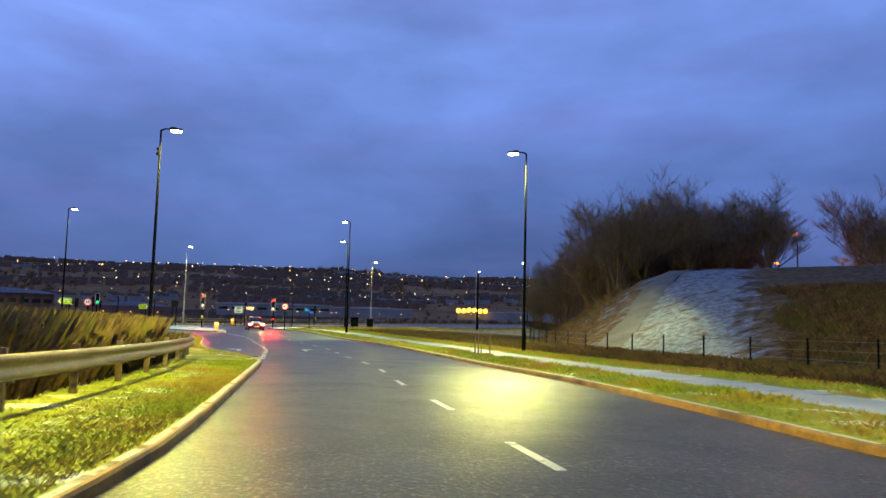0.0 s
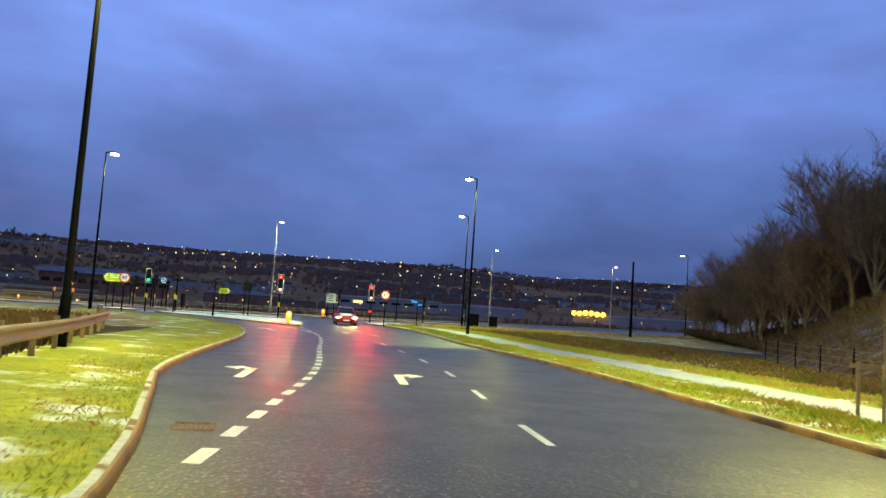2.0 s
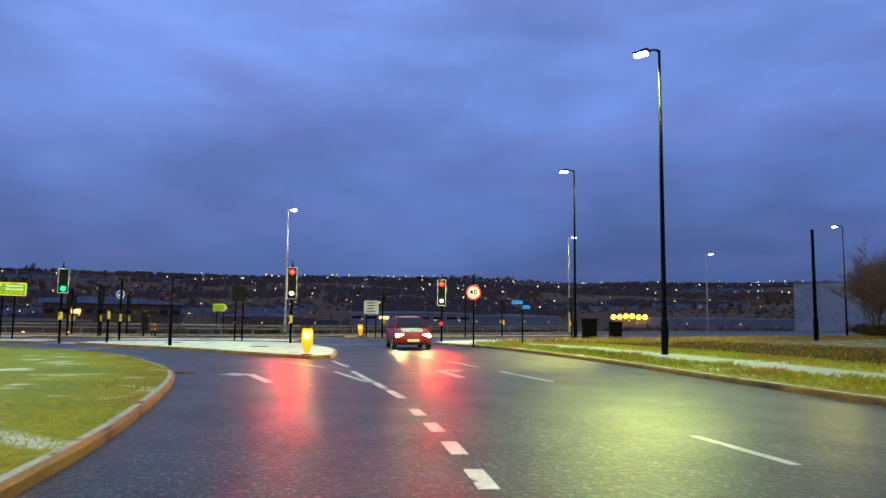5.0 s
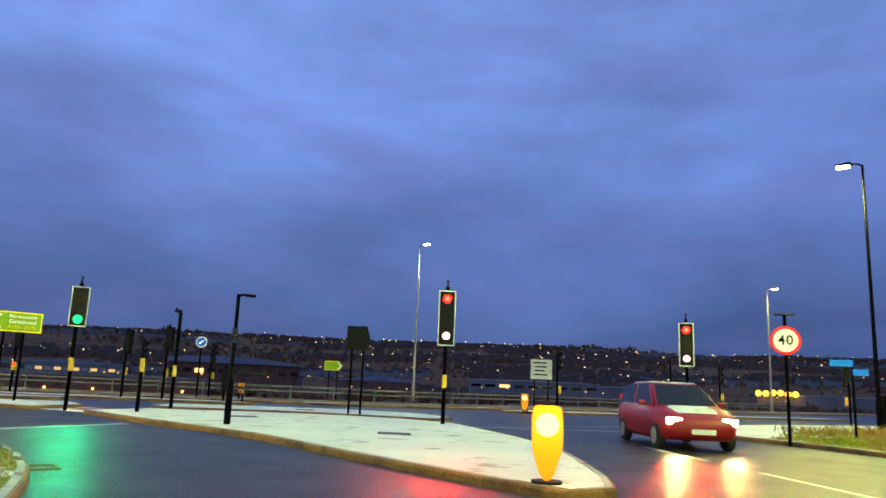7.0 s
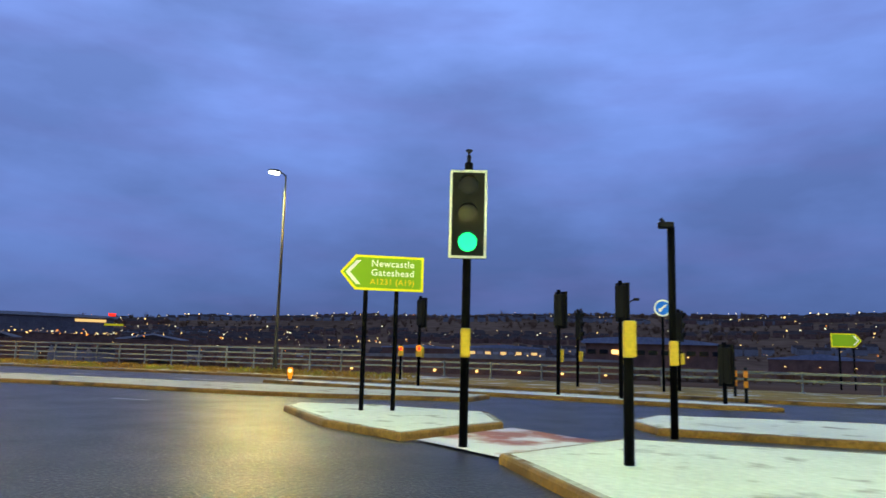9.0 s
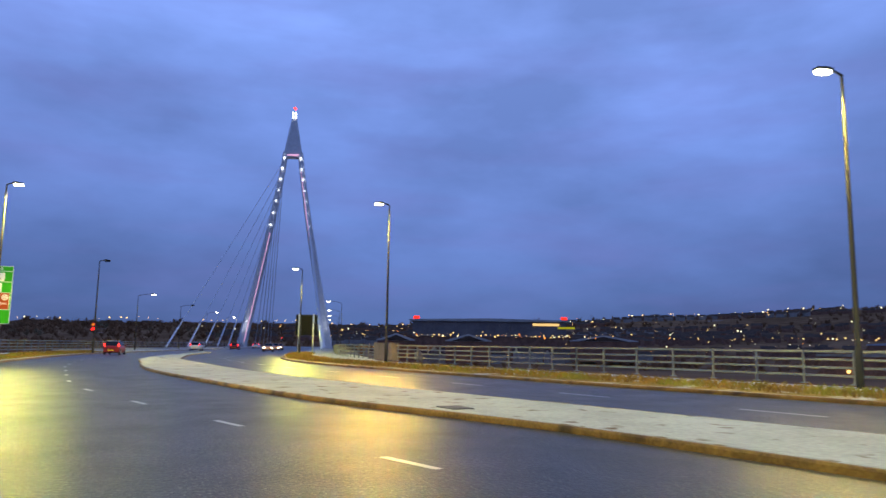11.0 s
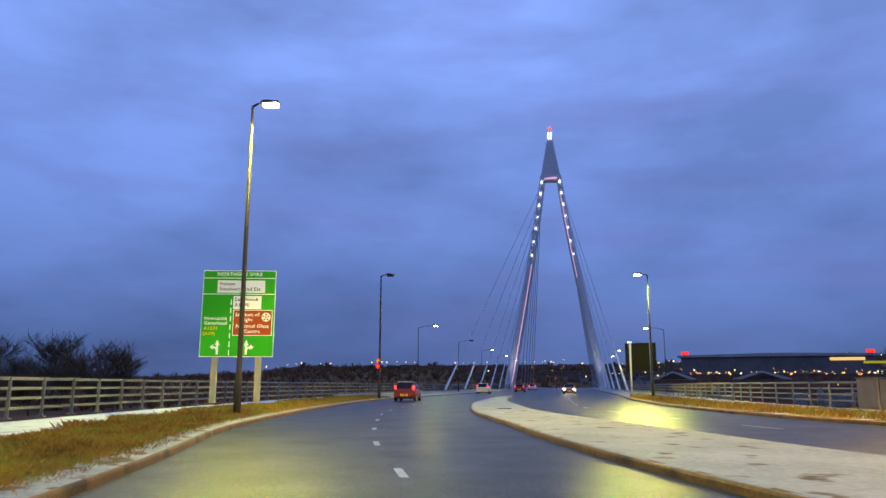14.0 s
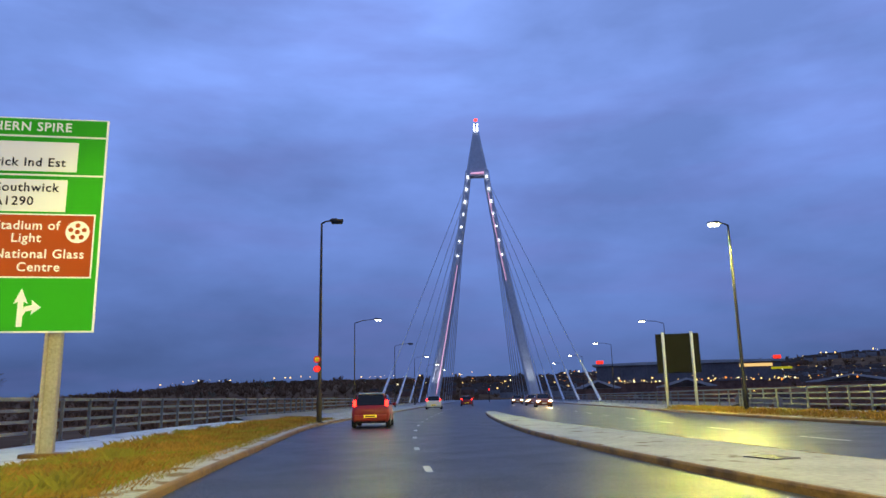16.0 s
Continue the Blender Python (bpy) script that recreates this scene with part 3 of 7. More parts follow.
land("scrubland", LEFT_APPROACH[len(LEFT_APPROACH) * 2 // 3 - 1:], [(4, 0.15), (7, 0.1), (12, -0.4)], 1, TURF_DRY, "dry grass behind the corner kerb")
land("snow_edge", LEFT_VERGE_B, [(0.14, 0.12), (0.4, 0.135), (0.7, 0.13)], 1, SNOW_WORN, "strip of worn snow along the kerb", "snow")
land("verge_bridge", LEFT_VERGE_B, [(0.7, 0.13), (1.5, 0.16), (2.4, 0.16), (3.4, 0.13)], 1, TURF_DRY, "dry yellow grass verge beside the bridge approach", "verge")
land("footpath", LEFT_VERGE_B, [(3.4, 0.13), (3.45, 0.15), (5.9, 0.15), (6.6, 0.1)], 1, SNOW, "snow-covered footpath inside the railing", "footpath")
land("footpath", LEFT_DECK, [(0.14, 0.12), (0.8, 0.125), (3.0, 0.13), (5.2, 0.13), (5.3, -0.9)], 1, SNOW_WORN, "footway along the edge of the bridge", "footpath")

RIGHT_APPROACH = stretch(KERB_RIGHT, lambda p: p[1] < 83)
RIGHT_NORTH = stretch(KERB_RIGHT, lambda p: p[1] > 81)
land("verge_east", RIGHT_APPROACH, [(0.14, 0.118), (0.35, 0.13), (0.9, 0.16), (1.6, 0.17), (2.35, 0.13)], -1, TURF, "green grass verge between kerb and footpath", "verge")
land("footpath", RIGHT_APPROACH, [(2.35, 0.13), (2.4, 0.145), (4.3, 0.145), (4.35, 0.12)], -1, PATH_SNOW, "snow-covered footpath beside the road", "footpath")
land("grass_strip", RIGHT_APPROACH, [(4.35, 0.12), (5.3, 0.17), (6.8, 0.14)], -1, TURF, "narrow grass strip behind the footpath", "verge")
land("scrubland", RIGHT_APPROACH, [(6.8, 0.14), (9, 0.15), (14, 0.1), (26, -0.05)], -1, SCRUB_SOIL, "brown rough ground below the bank")
land("footpath", RIGHT_NORTH, [(0.14, 0.12), (1.2, 0.14), (3.4, 0.14), (3.5, 0.1)], -1, SNOW, "snow-covered footpath round the corner", "footpath")
land("verge_north", RIGHT_NORTH, [(3.5, 0.1), (6, 0.16), (10, 0.1), (16, 0.05), (24, -0.2)], -1, TURF_DRY, "dry grass corner of the junction", "verge")

FAR_NORTH = stretch(KERB_FAR, lambda p: p[0] > -66 or p[1] > 83)
FAR_BRIDGE = stretch(KERB_FAR, lambda p: p[1] < 84 and -150 < p[0] < -62)
FAR_DECK = stretch(KERB_FAR, lambda p: p[0] <= -149)
land("verge_north", FAR_NORTH, [(0.14, 0.118), (0.8, 0.14), (3.5, 0.15), (7, 0.1), (14, -0.1), (22, -0.5)], -1, TURF_DRY, "dry grass bank on the far side of the junction", "verge")
land("verge_north", FAR_BRIDGE, [(0.14, 0.118), (0.8, 0.14), (2.2, 0.17), (3.2, 0.13)], -1, TURF_DRY, "dry yellow grass verge of the far carriageway", "verge")
land("footpath", FAR_BRIDGE, [(3.2, 0.13), (3.3, 0.15), (5.0, 0.14), (7.2, 0.1), (10, -0.3)], -1, SNOW_WORN, "thinly snowed footpath before the far railing", "footpath")
land("footpath", FAR_DECK, [(0.14, 0.12), (0.8, 0.125), (3.0, 0.13), (5.2, 0.13), (5.3, -0.9)], -1, SNOW_WORN, "footway along the edge of the bridge", "footpath")

# rough ground between the corner verge and the foot of the bank
bm = bmesh.new()
sheet(bm, [(-14, 58), (2, 50), (9, 60), (9, 150), (2, 150), (-14, 124), (-25, 104), (-24, 84)], -0.1, cuts=CUTS)
tagged(mesh_object("rough_ground", bm, TURF_DRY), "rough grass between the corner and the bank", "ground", kind="structure")

# deck edge beams of the bridge
for line, side in ((LEFT_DECK, 1), (FAR_DECK, -1)):
    bm = bmesh.new()
    ribbon(bm, line, [(5.2, 0.1), (5.9, 0.35), (6.1, 0.35), (6.3, -1.6), (1.0, -2.4), (-8.0, -2.4)], side)
    tagged(mesh_object("deck_edge", bm, CLAD_GREY, True), "pale steel edge of the bridge deck", "bridge deck", kind="structure")


# ---- the land out to the hills ----
CREST = [(-180, 1.6), (-120, 1.6), (-60, 2.2), (-25, 2.6), (-8, 2.5), (2, 2.6), (15, 3.0), (28, 3.05), (37, 2.95), (48, 3.0), (58, 2.8), (66, 2.5), (74, 2.15), (82, 1.75), (92, 1.4), (100, 1.3), (112, 1.25), (119, 1.15), (125, 0.65), (130, 0.35), (150, 0.4), (180, 1.6)]


def crest(yaw):
    for (a, p), (b, q) in zip(CREST, CREST[1:]):
        if a <= yaw <= b:
            t = (yaw - a) / (b - a)
            return p + (q - p) * t * t * (3 - 2 * t)
    return 1.6


HUB = (-55.0, 62.0)


def land_height(x, y):
    dx, dy = x - HUB[0], y - HUB[1]
    r = math.hypot(dx, dy)
    yaw = math.degrees(math.atan2(-dx, dy))
    lift = zg(x, y)
    valley = max(0.0, min(1.0, (r - 75) / 120)) * (0.35 + 0.65 * max(0.0, min(1.0, (yaw + 10) / 50)))
    z = lift - 0.7 - 7.0 * valley
    rise = max(0.0, min(1.0, (r - 420) / 1300))
    rise = rise * rise * (3 - 2 * rise)
    rough = noise.noise(Vector((x * 0.0035, y * 0.0035, 0.3))) * 0.1 + noise.noise(Vector((x * 0.011, y * 0.011, 1.3))) * 0.045
    z += rise * (1720 * math.tan(radians(crest(yaw))) * (1 + rough) + 7)
    if r > 1720:
        z += (r - 1720) * 0.004
    return z


bm = bmesh.new()
RADII = [0, 12, 24, 36, 50, 66, 85, 110, 140, 175, 215, 265, 325, 400, 490, 600, 720, 860, 1000, 1150, 1300, 1450, 1600, 1720, 2100, 3200, 4700]
SPOKES = 150
rows = []
for r in RADII[1:]:
    rows.append([bm.verts.new((HUB[0] - r * math.sin(k * math.tau / SPOKES), HUB[1] + r * math.cos(k * math.tau / SPOKES), land_height(HUB[0] - r * math.sin(k * math.tau / SPOKES), HUB[1] + r * math.cos(k * math.tau / SPOKES)))) for k in range(SPOKES)])
hub = bm.verts.new((HUB[0], HUB[1], land_height(*HUB)))
for k in range(SPOKES):
    bm.faces.new((hub, rows[0][k], rows[0][(k + 1) % SPOKES]))
for a, b in zip(rows, rows[1:]):
    for k in range(SPOKES):
        bm.faces.new((a[k], b[k], b[(k + 1) % SPOKES], a[(k + 1) % SPOKES]))
tagged(mesh_object("ground", bm, FAR_LAND, True), "dark winter land rising to hillsides across the river", "ground", kind="structure")

# the snowy bank beside the approach road
BANK_TOE = smooth_line([(27, -30), (20, -6), (15.5, 8), (12.2, 18), (9.5, 27), (6.4, 36), (3.0, 48), (1.2, 62), (1.8, 76), (4, 90), (5.5, 106), (4.5, 124), (4, 142), (10, 156)], 1.5)


def bank_height(y):
    pts = [(-40, 2.0), (5, 2.0), (25, 2.6), (40, 3.7), (52, 5.4), (60, 6.4), (66, 6.2), (85, 4.8), (110, 3.2), (135, 1.6), (160, 0.2)]
    for (a, p), (b, q) in zip(pts, pts[1:]):
        if a <= y <= b:
            return p + (q - p) * (y - a) / (b - a)
    return 0.3


bm = bmesh.new()
ns = normals(BANK_TOE)
rows = []
for (x, y), (nx, ny) in zip(BANK_TOE, ns):
    h = bank_height(y)
    row = []
    for off, f in ((0, -0.05), (0.8, 0.04), (2.5, 0.2), (4.5, 0.42), (6.5, 0.63), (8.5, 0.82), (10.5, 0.94), (13, 1.0), (18, 1.06), (30, 1.12), (60, 1.1)):
        px, py = x - nx * off, y - ny * off
        wob = noise.noise(Vector((px * 0.25, py * 0.25, 2))) * 0.35 * min(1, max(0, f) * 3)
        row.append(bm.verts.new((px, py, zg(px, py) + h * f + wob)))
    rows.append(row)
for a, b in zip(rows, rows[1:]):
    for k in range(len(a) - 1):
        bm.faces.new((a[k], b[k], b[k + 1], a[k + 1]))
bmesh.ops.recalc_face_normals(bm, faces=bm.faces)
tagged(mesh_object("bank", bm, BANK_TURF, True), "grassy bank beside the road, partly under snow toned for dim light", "bank", kind="structure")


# ---- road markings ----
def marking(name, outlines, label):
    bm = bmesh.new()
    for o in outlines:
        f = bm.faces.new([bm.verts.new((x, y, zg(x, y) + 0.006)) for x, y in o])
        f.normal_update()
        if f.normal.z < 0:
            f.normal_flip()
    return tagged(mesh_object(name, bm, PAINT_WHITE), label, "road marking", kind="structure")


def dash(a, b, w=0.11):
    d = Vector((b[0] - a[0], b[1] - a[1])).normalized() * (w / 2)
    return [(a[0] - d.y, a[1] + d.x), (a[0] + d.y, a[1] - d.x), (b[0] + d.y, b[1] - d.x), (b[0] - d.y, b[1] + d.x)]


def dashes(line, mark, gap, w, start=0.0):
    """Marks of a given length and gap along a line."""
    out, pos, i = [], -start, 0
    seg = [(Vector(a), Vector(b)) for a, b in zip(line, line[1:])]
    total = sum((b - a).length for a, b in seg)

    def at(s):
        for a, b in seg:
            n = (b - a).length
            if s <= n:
                return a + (b - a) * (s / max(n, 1e-6))
            s -= n
        return seg[-1][1]

    s = start
    while s + mark < total:
        p, q = at(s), at(s + mark)
        out.append(dash((p.x, p.y), (q.x, q.y), w))
        s += mark + gap
    return out


marking("lane_line", dashes(smooth_line([(2.0, 2.1), (0.3, 7.0), (-1.2, 11.9), (-2.75, 16.7), (-5.0, 24.4), (-8.2, 33), (-11.4, 41.5), (-15.5, 50), (-18.4, 55.5)], 0.5), 1.7, 3.3, 0.12, 0.0), "broken white centre line on the approach road")
marking("lane_line", dashes(smooth_line([(-10.0, 27.4), (-11.6, 32), (-13.0, 36.1), (-14.3, 39.4), (-15.5, 42.2), (-17.6, 46.8), (-20.4, 53.2), (-22.2, 56.9)], 0.4), 0.75, 0.7, 0.17), "short white dashes beside the turning lane")
marking("lane_line", dashes(smooth_line([(-20.69, 62.02), (-22.46, 64.79), (-25.09, 68.95), (-27.6, 73.0), (-31.1, 78.7)], 0.5), 3.2, 1.8, 0.13), "broken white line before the stop line")
marking("stop_line", [dash((-41.0, 68.9), (-41.3, 72.7), 0.25), dash((-29.6, 66.4), (-27.1, 64.2), 0.15), dash((-28.4, 67.4), (-26.7, 64.8), 0.12)], "white stop line at the filter signal")
marking("hatching", [dash((-22.5, 57.55), (-23.2, 58.75), 0.15), dash((-23.35, 59.0), (-24.1, 60.3), 0.15), dash((-24.2, 60.4), (-25.85, 63.2), 0.14), dash((-24.3, 60.35), (-26.25, 62.95), 0.14)], "white chevron marks at the island nose")
marking("stop_line", [dash((-36.3, 80.7), (-32.0, 83.9), 0.2), dash((-35.6, 81.9), (-33.0, 87.2), 0.12)], "white lines of the junction mouth")


def arrow(tail, turn, kind, size=1.0):
    """A lane arrow: a long stem from its tail and a small head that turns to one side."""
    outs = [[(0.1, 0.0), (-0.1, 0.0), (-0.12, 2.15), (0.08, 2.5)], [(-0.12, 2.15), (-0.3, 2.25), (-0.3, 2.7), (0.08, 2.5)], [(-0.28, 1.9), (-0.7, 2.42), (-0.28, 3.0)]]
    s = 1 if kind == "left" else -1
    c, k = math.cos(radians(turn)), math.sin(radians(turn))
    return [[(tail[0] + size * (s * x * c - y * k), tail[1] + size * (s * x * k + y * c)) for x, y in o] for o in outs]


marking("lane_arrow", arrow((-13.95, 34.9), 22, "left"), "white left-turn arrow on the wet road")
marking("lane_arrow", arrow((-11.05, 36.65), 22, "right"), "white right-turn arrow on the wet road")
marking("lane_arrow", arrow((-26.0, 59.4), 40, "left"), "white left-turn arrow near the corner")
marking("lane_arrow", arrow((-22.75, 62.25), 30, "right"), "white right-turn arrow near the stop line")
marking("lane_line", dashes(smooth_line([(-56.2, 73.1), (-60.0, 70.0), (-64.4, 66.3), (-68.5, 63.0), (-72.4, 60.0), (-76.0, 57.7), (-84.4, 53.2), (-91.5, 49.5), (-102.4, 44.8), (-107.5, 43.0), (-117.3, 40.3), (-130, 37.4), (-150, 33.8), (-200, 25.5)], 0.5), 1.05, 3.9, 0.12, 0.0), "short white lane dashes on the bridge approach")
marking("lane_line", dashes(smooth_line([(-62, 81), (-75, 72.5), (-84, 67), (-97, 59), (-113, 51.5), (-130, 47.6), (-150, 44), (-200, 36)], 0.5), 2.0, 4.0, 0.13), "broken lane line on the far carriageway")


# ---- street lamps ----
LAMP_GAIN = 3.5

def street_lamp(place, height, toward, label, steel=BLACK_STEEL, lit=True, arm=0.5, watts=2600, color=(0.97, 0.88, 0.13), tint=None, up=0.12, r=0.1, power=True, throw=3.4):
    """A tapered column with a flange, a door, a short arm and a flat lantern; toward is the yaw of the arm in degrees."""
    x, y = place
    z = zg(x, y) + 0.1
    ob = thing("street_lamp", (x, y, z), label, "street lamp", "street lamps", toward)
    bm = bmesh.new()
    tube(bm, [(0, 0, 0), (0, 0, 1.25), (0, 0, 1.32), (0, 0, height * 0.55), (0, 0, height)], [r * 1.25, r * 1.25, r * 0.95, r * 0.75, r * 0.5], 12)
    part("column", bm, steel, ob, smooth=True)
    bm = bmesh.new()
    disc(bm, (0, 0, 0.02), r * 2.1, 0.05, "Z", 16)
    part("base_plate", bm, steel, ob)
    bm = bmesh.new()
    box(bm, (0, -r * 1.22, 0.75), (0.1, 0.03, 0.5), bevel=0.008)
    part("access_door", bm, steel, ob)
    bm = bmesh.new()
    tube(bm, [(0, 0, height - 0.02), (0, arm * 0.4, height + up * 0.7), (0, arm, height + up)], [r * 0.5, r * 0.42, r * 0.4], 8)
    part("arm", bm, steel, ob, smooth=True)
    bm = bmesh.new()
    box(bm, (0, arm + 0.24, height + up), (0.3, 0.66, 0.1), bevel=0.03)
    box(bm, (0, arm + 0.12, height + up + 0.07), (0.16, 0.3, 0.07), bevel=0.02)
    lantern = part("lantern", bm, steel, ob)
    bm = bmesh.new()
    box(bm, (0, arm + 0.27, height + up - 0.09), (0.28, 0.56, 0.15), bevel=0.06)
    part("lens", bm, (tint or STREET_LED) if lit else DARK_GLASS, lantern)
    if lit and power:
        p = Vector((x, y, z)) + Matrix.Rotation(radians(toward), 3, "Z") @ Vector((0, arm + 0.27, height + up - 0.26))
        ahead = Matrix.Rotation(radians(toward), 3, "Z") @ Vector((0, throw, -5))
        lamp_light(p, watts * LAMP_GAIN, color, 0.16, 172, p + ahead, 0.12)
    return ob


lamp_a = street_lamp((-19.4, 36.2), 11.4, -60, "tall black street lamp with brackets behind the crash barrier", watts=3000)
for h in (10.1, 10.35):
    bm = bmesh.new()
    box(bm, (0, -0.12, h), (0.3, 0.12, 0.12), bevel=0.02)
    tube(bm, [(-0.16, -0.12, h), (0.16, -0.12, h)], 0.07, 8)
    part("bracket", bm, GALV, lamp_a)
street_lamp((0.0, 41.6), 11.4, 75, "tall black street lamp beside the footpath", watts=5000, color=(0.95, 0.9, 0.24))
street_lamp((-18.3, 74.4), 11.6, 62, "tall black street lamp near the junction corner", watts=3400, color=(0.8, 0.92, 0.2))
street_lamp((-24.0, 96.6), 11.7, 75, "black street lamp on the corner grass", watts=2300)
street_lamp((-45.0, 66.9), 11.7, -10, "black street lamp beside the turning lane kerb", watts=1700, color=(0.82, 0.92, 0.2))
street_lamp((-53.1, 109.4), 11.8, -110, "pale street lamp across the junction", POST_STEEL, watts=350, color=(0.9, 0.97, 0.75))
street_lamp((-29.3, 138), 11.8, -110, "pale street lamp along the northern arm", POST_STEEL, watts=450)
street_lamp((-11.2, 169), 12.2, -120, "distant pale street lamp along the northern arm", POST_STEEL, power=False)
street_lamp((0.6, 133), 11.8, 80, "distant street lamp by the northern arm", watts=1500)
street_lamp((-97.02, 41.9), 11.0, 15, "brownish galvanised street lamp before the direction sign", COLUMN, watts=2100, arm=0.4)
# Out of view; added by the row's spacing to light the verge.
street_lamp((-66.6, 57.2), 11.0, 30, "unseen galvanised street lamp added beside the bridge approach verge", GALV, watts=1800, color=(1.0, 0.8, 0.1), arm=0.4)
# Never in view: added only to brighten the nearside verge.
street_lamp((-9.7, 9.0), 11.4, -70, "unseen street lamp added behind the crash barrier to light the verge", watts=6500)
street_lamp((-128.9, 32.7), 9.7, 12, "unlit dull street lamp on the bridge approach", COLUMN, lit=False, arm=0.5)
street_lamp((-76.0, 83.4), 10.6, 195, "galvanised street lamp behind the far verge", GALV, watts=1700, color=(1.0, 0.74, 0.16))
street_lamp((-103.4, 65.7), 11.2, 195, "galvanised street lamp with a warm lantern on the far verge", GALV, watts=3000, color=(1.0, 0.58, 0.06), tint=STREET_SODIUM)
street_lamp((-135.9, 53.0), 9.8, 192, "galvanised street lamp beside the sign back", GALV, watts=2600)
for i, (x, y) in enumerate([(-159.5, 24.0), (-190, 19.2), (-220, 14.3), (-250, 9.5), (-280, 4.7)]):
    street_lamp((x, y), 8.0, 9, "slim street lamp with a long arm on the bridge", COLUMN, arm=1.9, up=0.3, r=0.07, watts=450, tint=STREET_FAINT, lit=i != 1, power=i in (0, 2))
for i, (x, y) in enumerate([(-172, 52.4), (-202, 47.6), (-232, 42.8), (-262, 38.0)]):
    street_lamp((x, y), 8.0, 189, "slim street lamp with a long arm on the bridge", COLUMN, arm=1.9, up=0.3, r=0.07, watts=450, tint=STREET_FAINT, power=i in (0, 1), lit=True)

# a dark service pole with a crossarm
pole = thing("telegraph_pole", (-6.9, 108.6, zg(-6.9, 108.6) + 0.05), "dark bare service pole in the rough grass", "pole")
bm = bmesh.new()
tube(bm, [(0, 0, -0.2), (0, 0, 8.7)], [0.15, 0.11], 10)
part("shaft", bm, BLACK_STEEL, pole, smooth=True)
bm = bmesh.new()
box(bm, (0, 0, 0.9), (0.34, 0.34, 1.8), bevel=0.04)
part("base_sleeve", bm, BLACK_STEEL, pole)


# ---- crash barrier beside the approach road ----
BARRIER = smooth_line([(-0.2, -22), (-2.9, -8), (-5.0, 3.0), (-6.0, 8.5), (-8.2, 15.8), (-10.6, 22.4), (-12.2, 25.8), (-14.8, 29.6), (-18.0, 34.4), (-22.2, 40.4), (-27, 47), (-32.5, 53)], 0.5)


def crash_barrier(line):
    ob = thing("crash_barrier", (line[40][0], line[40][1], zg(*line[40])), "weathered galvanised corrugated crash barrier on short posts", "crash barrier")
    back = ob.matrix_world.inverted()
    bm = bmesh.new()
    prof = [(0.0, 0.41), (0.05, 0.43), (0.075, 0.47), (0.05, 0.51), (0.005, 0.545), (0.005, 0.585), (0.05, 0.62), (0.075, 0.66), (0.05, 0.7), (0.0, 0.72), (-0.015, 0.72), (-0.015, 0.41), (0.0, 0.41)]
    ribbon(bm, line, [(-o, h + 0.12) for o, h in prof], 1)
    bmesh.ops.transform(bm, matrix=back, verts=bm.verts)
    part("beam", bm, BARRIER_STEEL, ob, smooth=True)
    bm = bmesh.new()
    box(bm, (0, 0, 0.4), (0.06, 0.11, 0.85))
    box(bm, (0.0, 0.09, 0.56), (0.05, 0.12, 0.28))
    me = part("post", bm, BARRIER_STEEL, ob)
    ns = normals(line)
    first = True
    for i in range(0, len(line), 5):
        (x, y), (nx, ny) = line[i], ns[i]
        o = me if first else new("post", me.data)
        first = False
        o.parent = ob
        o.matrix_basis = back @ pose(x + nx * 0.16, y + ny * 0.16, zg(x, y) + 0.08, 0, 0, math.degrees(math.atan2(ny, nx)) + 90)
    return ob


crash_barrier(BARRIER)


# ---- parapet railings ----
def railing(line, label, height=1.25, step=3, rails=(0.32, 0.62, 0.92, 1.22), z0=0.1, steel=RAIL_STEEL):
    c = line[len(line) // 2]
    ob = thing("railing", (c[0], c[1], zg(*c) + z0), label, "railing", "bridge railings")
    back = ob.matrix_world.inverted()
    for h in rails:
        bm = bmesh.new()
        top = h == rails[-1]
        w, d = (0.05, 0.05) if top else (0.028, 0.045)
        ribbon(bm, line, [(-w, h - d + z0), (w, h - d + z0), (w, h + d + z0), (-w, h + d + z0), (-w, h - d + z0)], 1)
        bmesh.ops.transform(bm, matrix=back, verts=bm.verts)
        part("handrail" if top else "rail", bm, steel, ob)
    bm = bmesh.new()
    box(bm, (0, 0.06, height / 2), (0.05, 0.1, height))
    box(bm, (0, 0.06, 0.02), (0.2, 0.24, 0.04))
    me = part("post", bm, steel, ob)
    ns = normals(line)
    for n, i in enumerate(range(0, len(line), step)):
        (x, y), (nx, ny) = line[i], ns[i]
        o = me if n == 0 else new("post", me.data)
        o.parent = ob
        o.matrix_basis = back @ pose(x, y, zg(x, y) + z0, 0, 0, math.degrees(math.atan2(ny, nx)) + 90)
    return ob


RAIL_L = smooth_line([(-52, 60.5), (-60, 55.5), (-68, 50.6), (-76.8, 45.2), (-86.7, 39.6), (-98.7, 34.6), (-110.3, 31.2), (-123, 27.9), (-143, 24.4), (-165, 20.9), (-230, 10.4), (-330, -5.7)], 0.66)
near_l = [p for p in RAIL_L if p[0] > -150]
railing(near_l, "long weathered steel parapet railing along the bridge approach")
railing([p for p in RAIL_L if p[0] <= -149][::2], "steel parapet railing on the bridge deck", step=3)
RAIL_R = smooth_line([(-330, 26.2), (-230, 42.3), (-165, 52.6), (-149, 55.2), (-137, 57.6), (-122, 61.6), (-104, 69.2), (-90, 77.6), (-78, 85.6), (-68, 91.0), (-56, 95.5), (-50, 98.5)], 0.66)
railing([p for p in RAIL_R if -150 < p[0] < -74], "long weathered steel parapet railing behind the far verge", steel=RAIL_GREEN)
railing([p for p in RAIL_R if p[0] >= -74.5], "low two-rail barrier at the end of the parapet", 0.8, 4, (0.45, 0.72), steel=RAIL_GREEN)
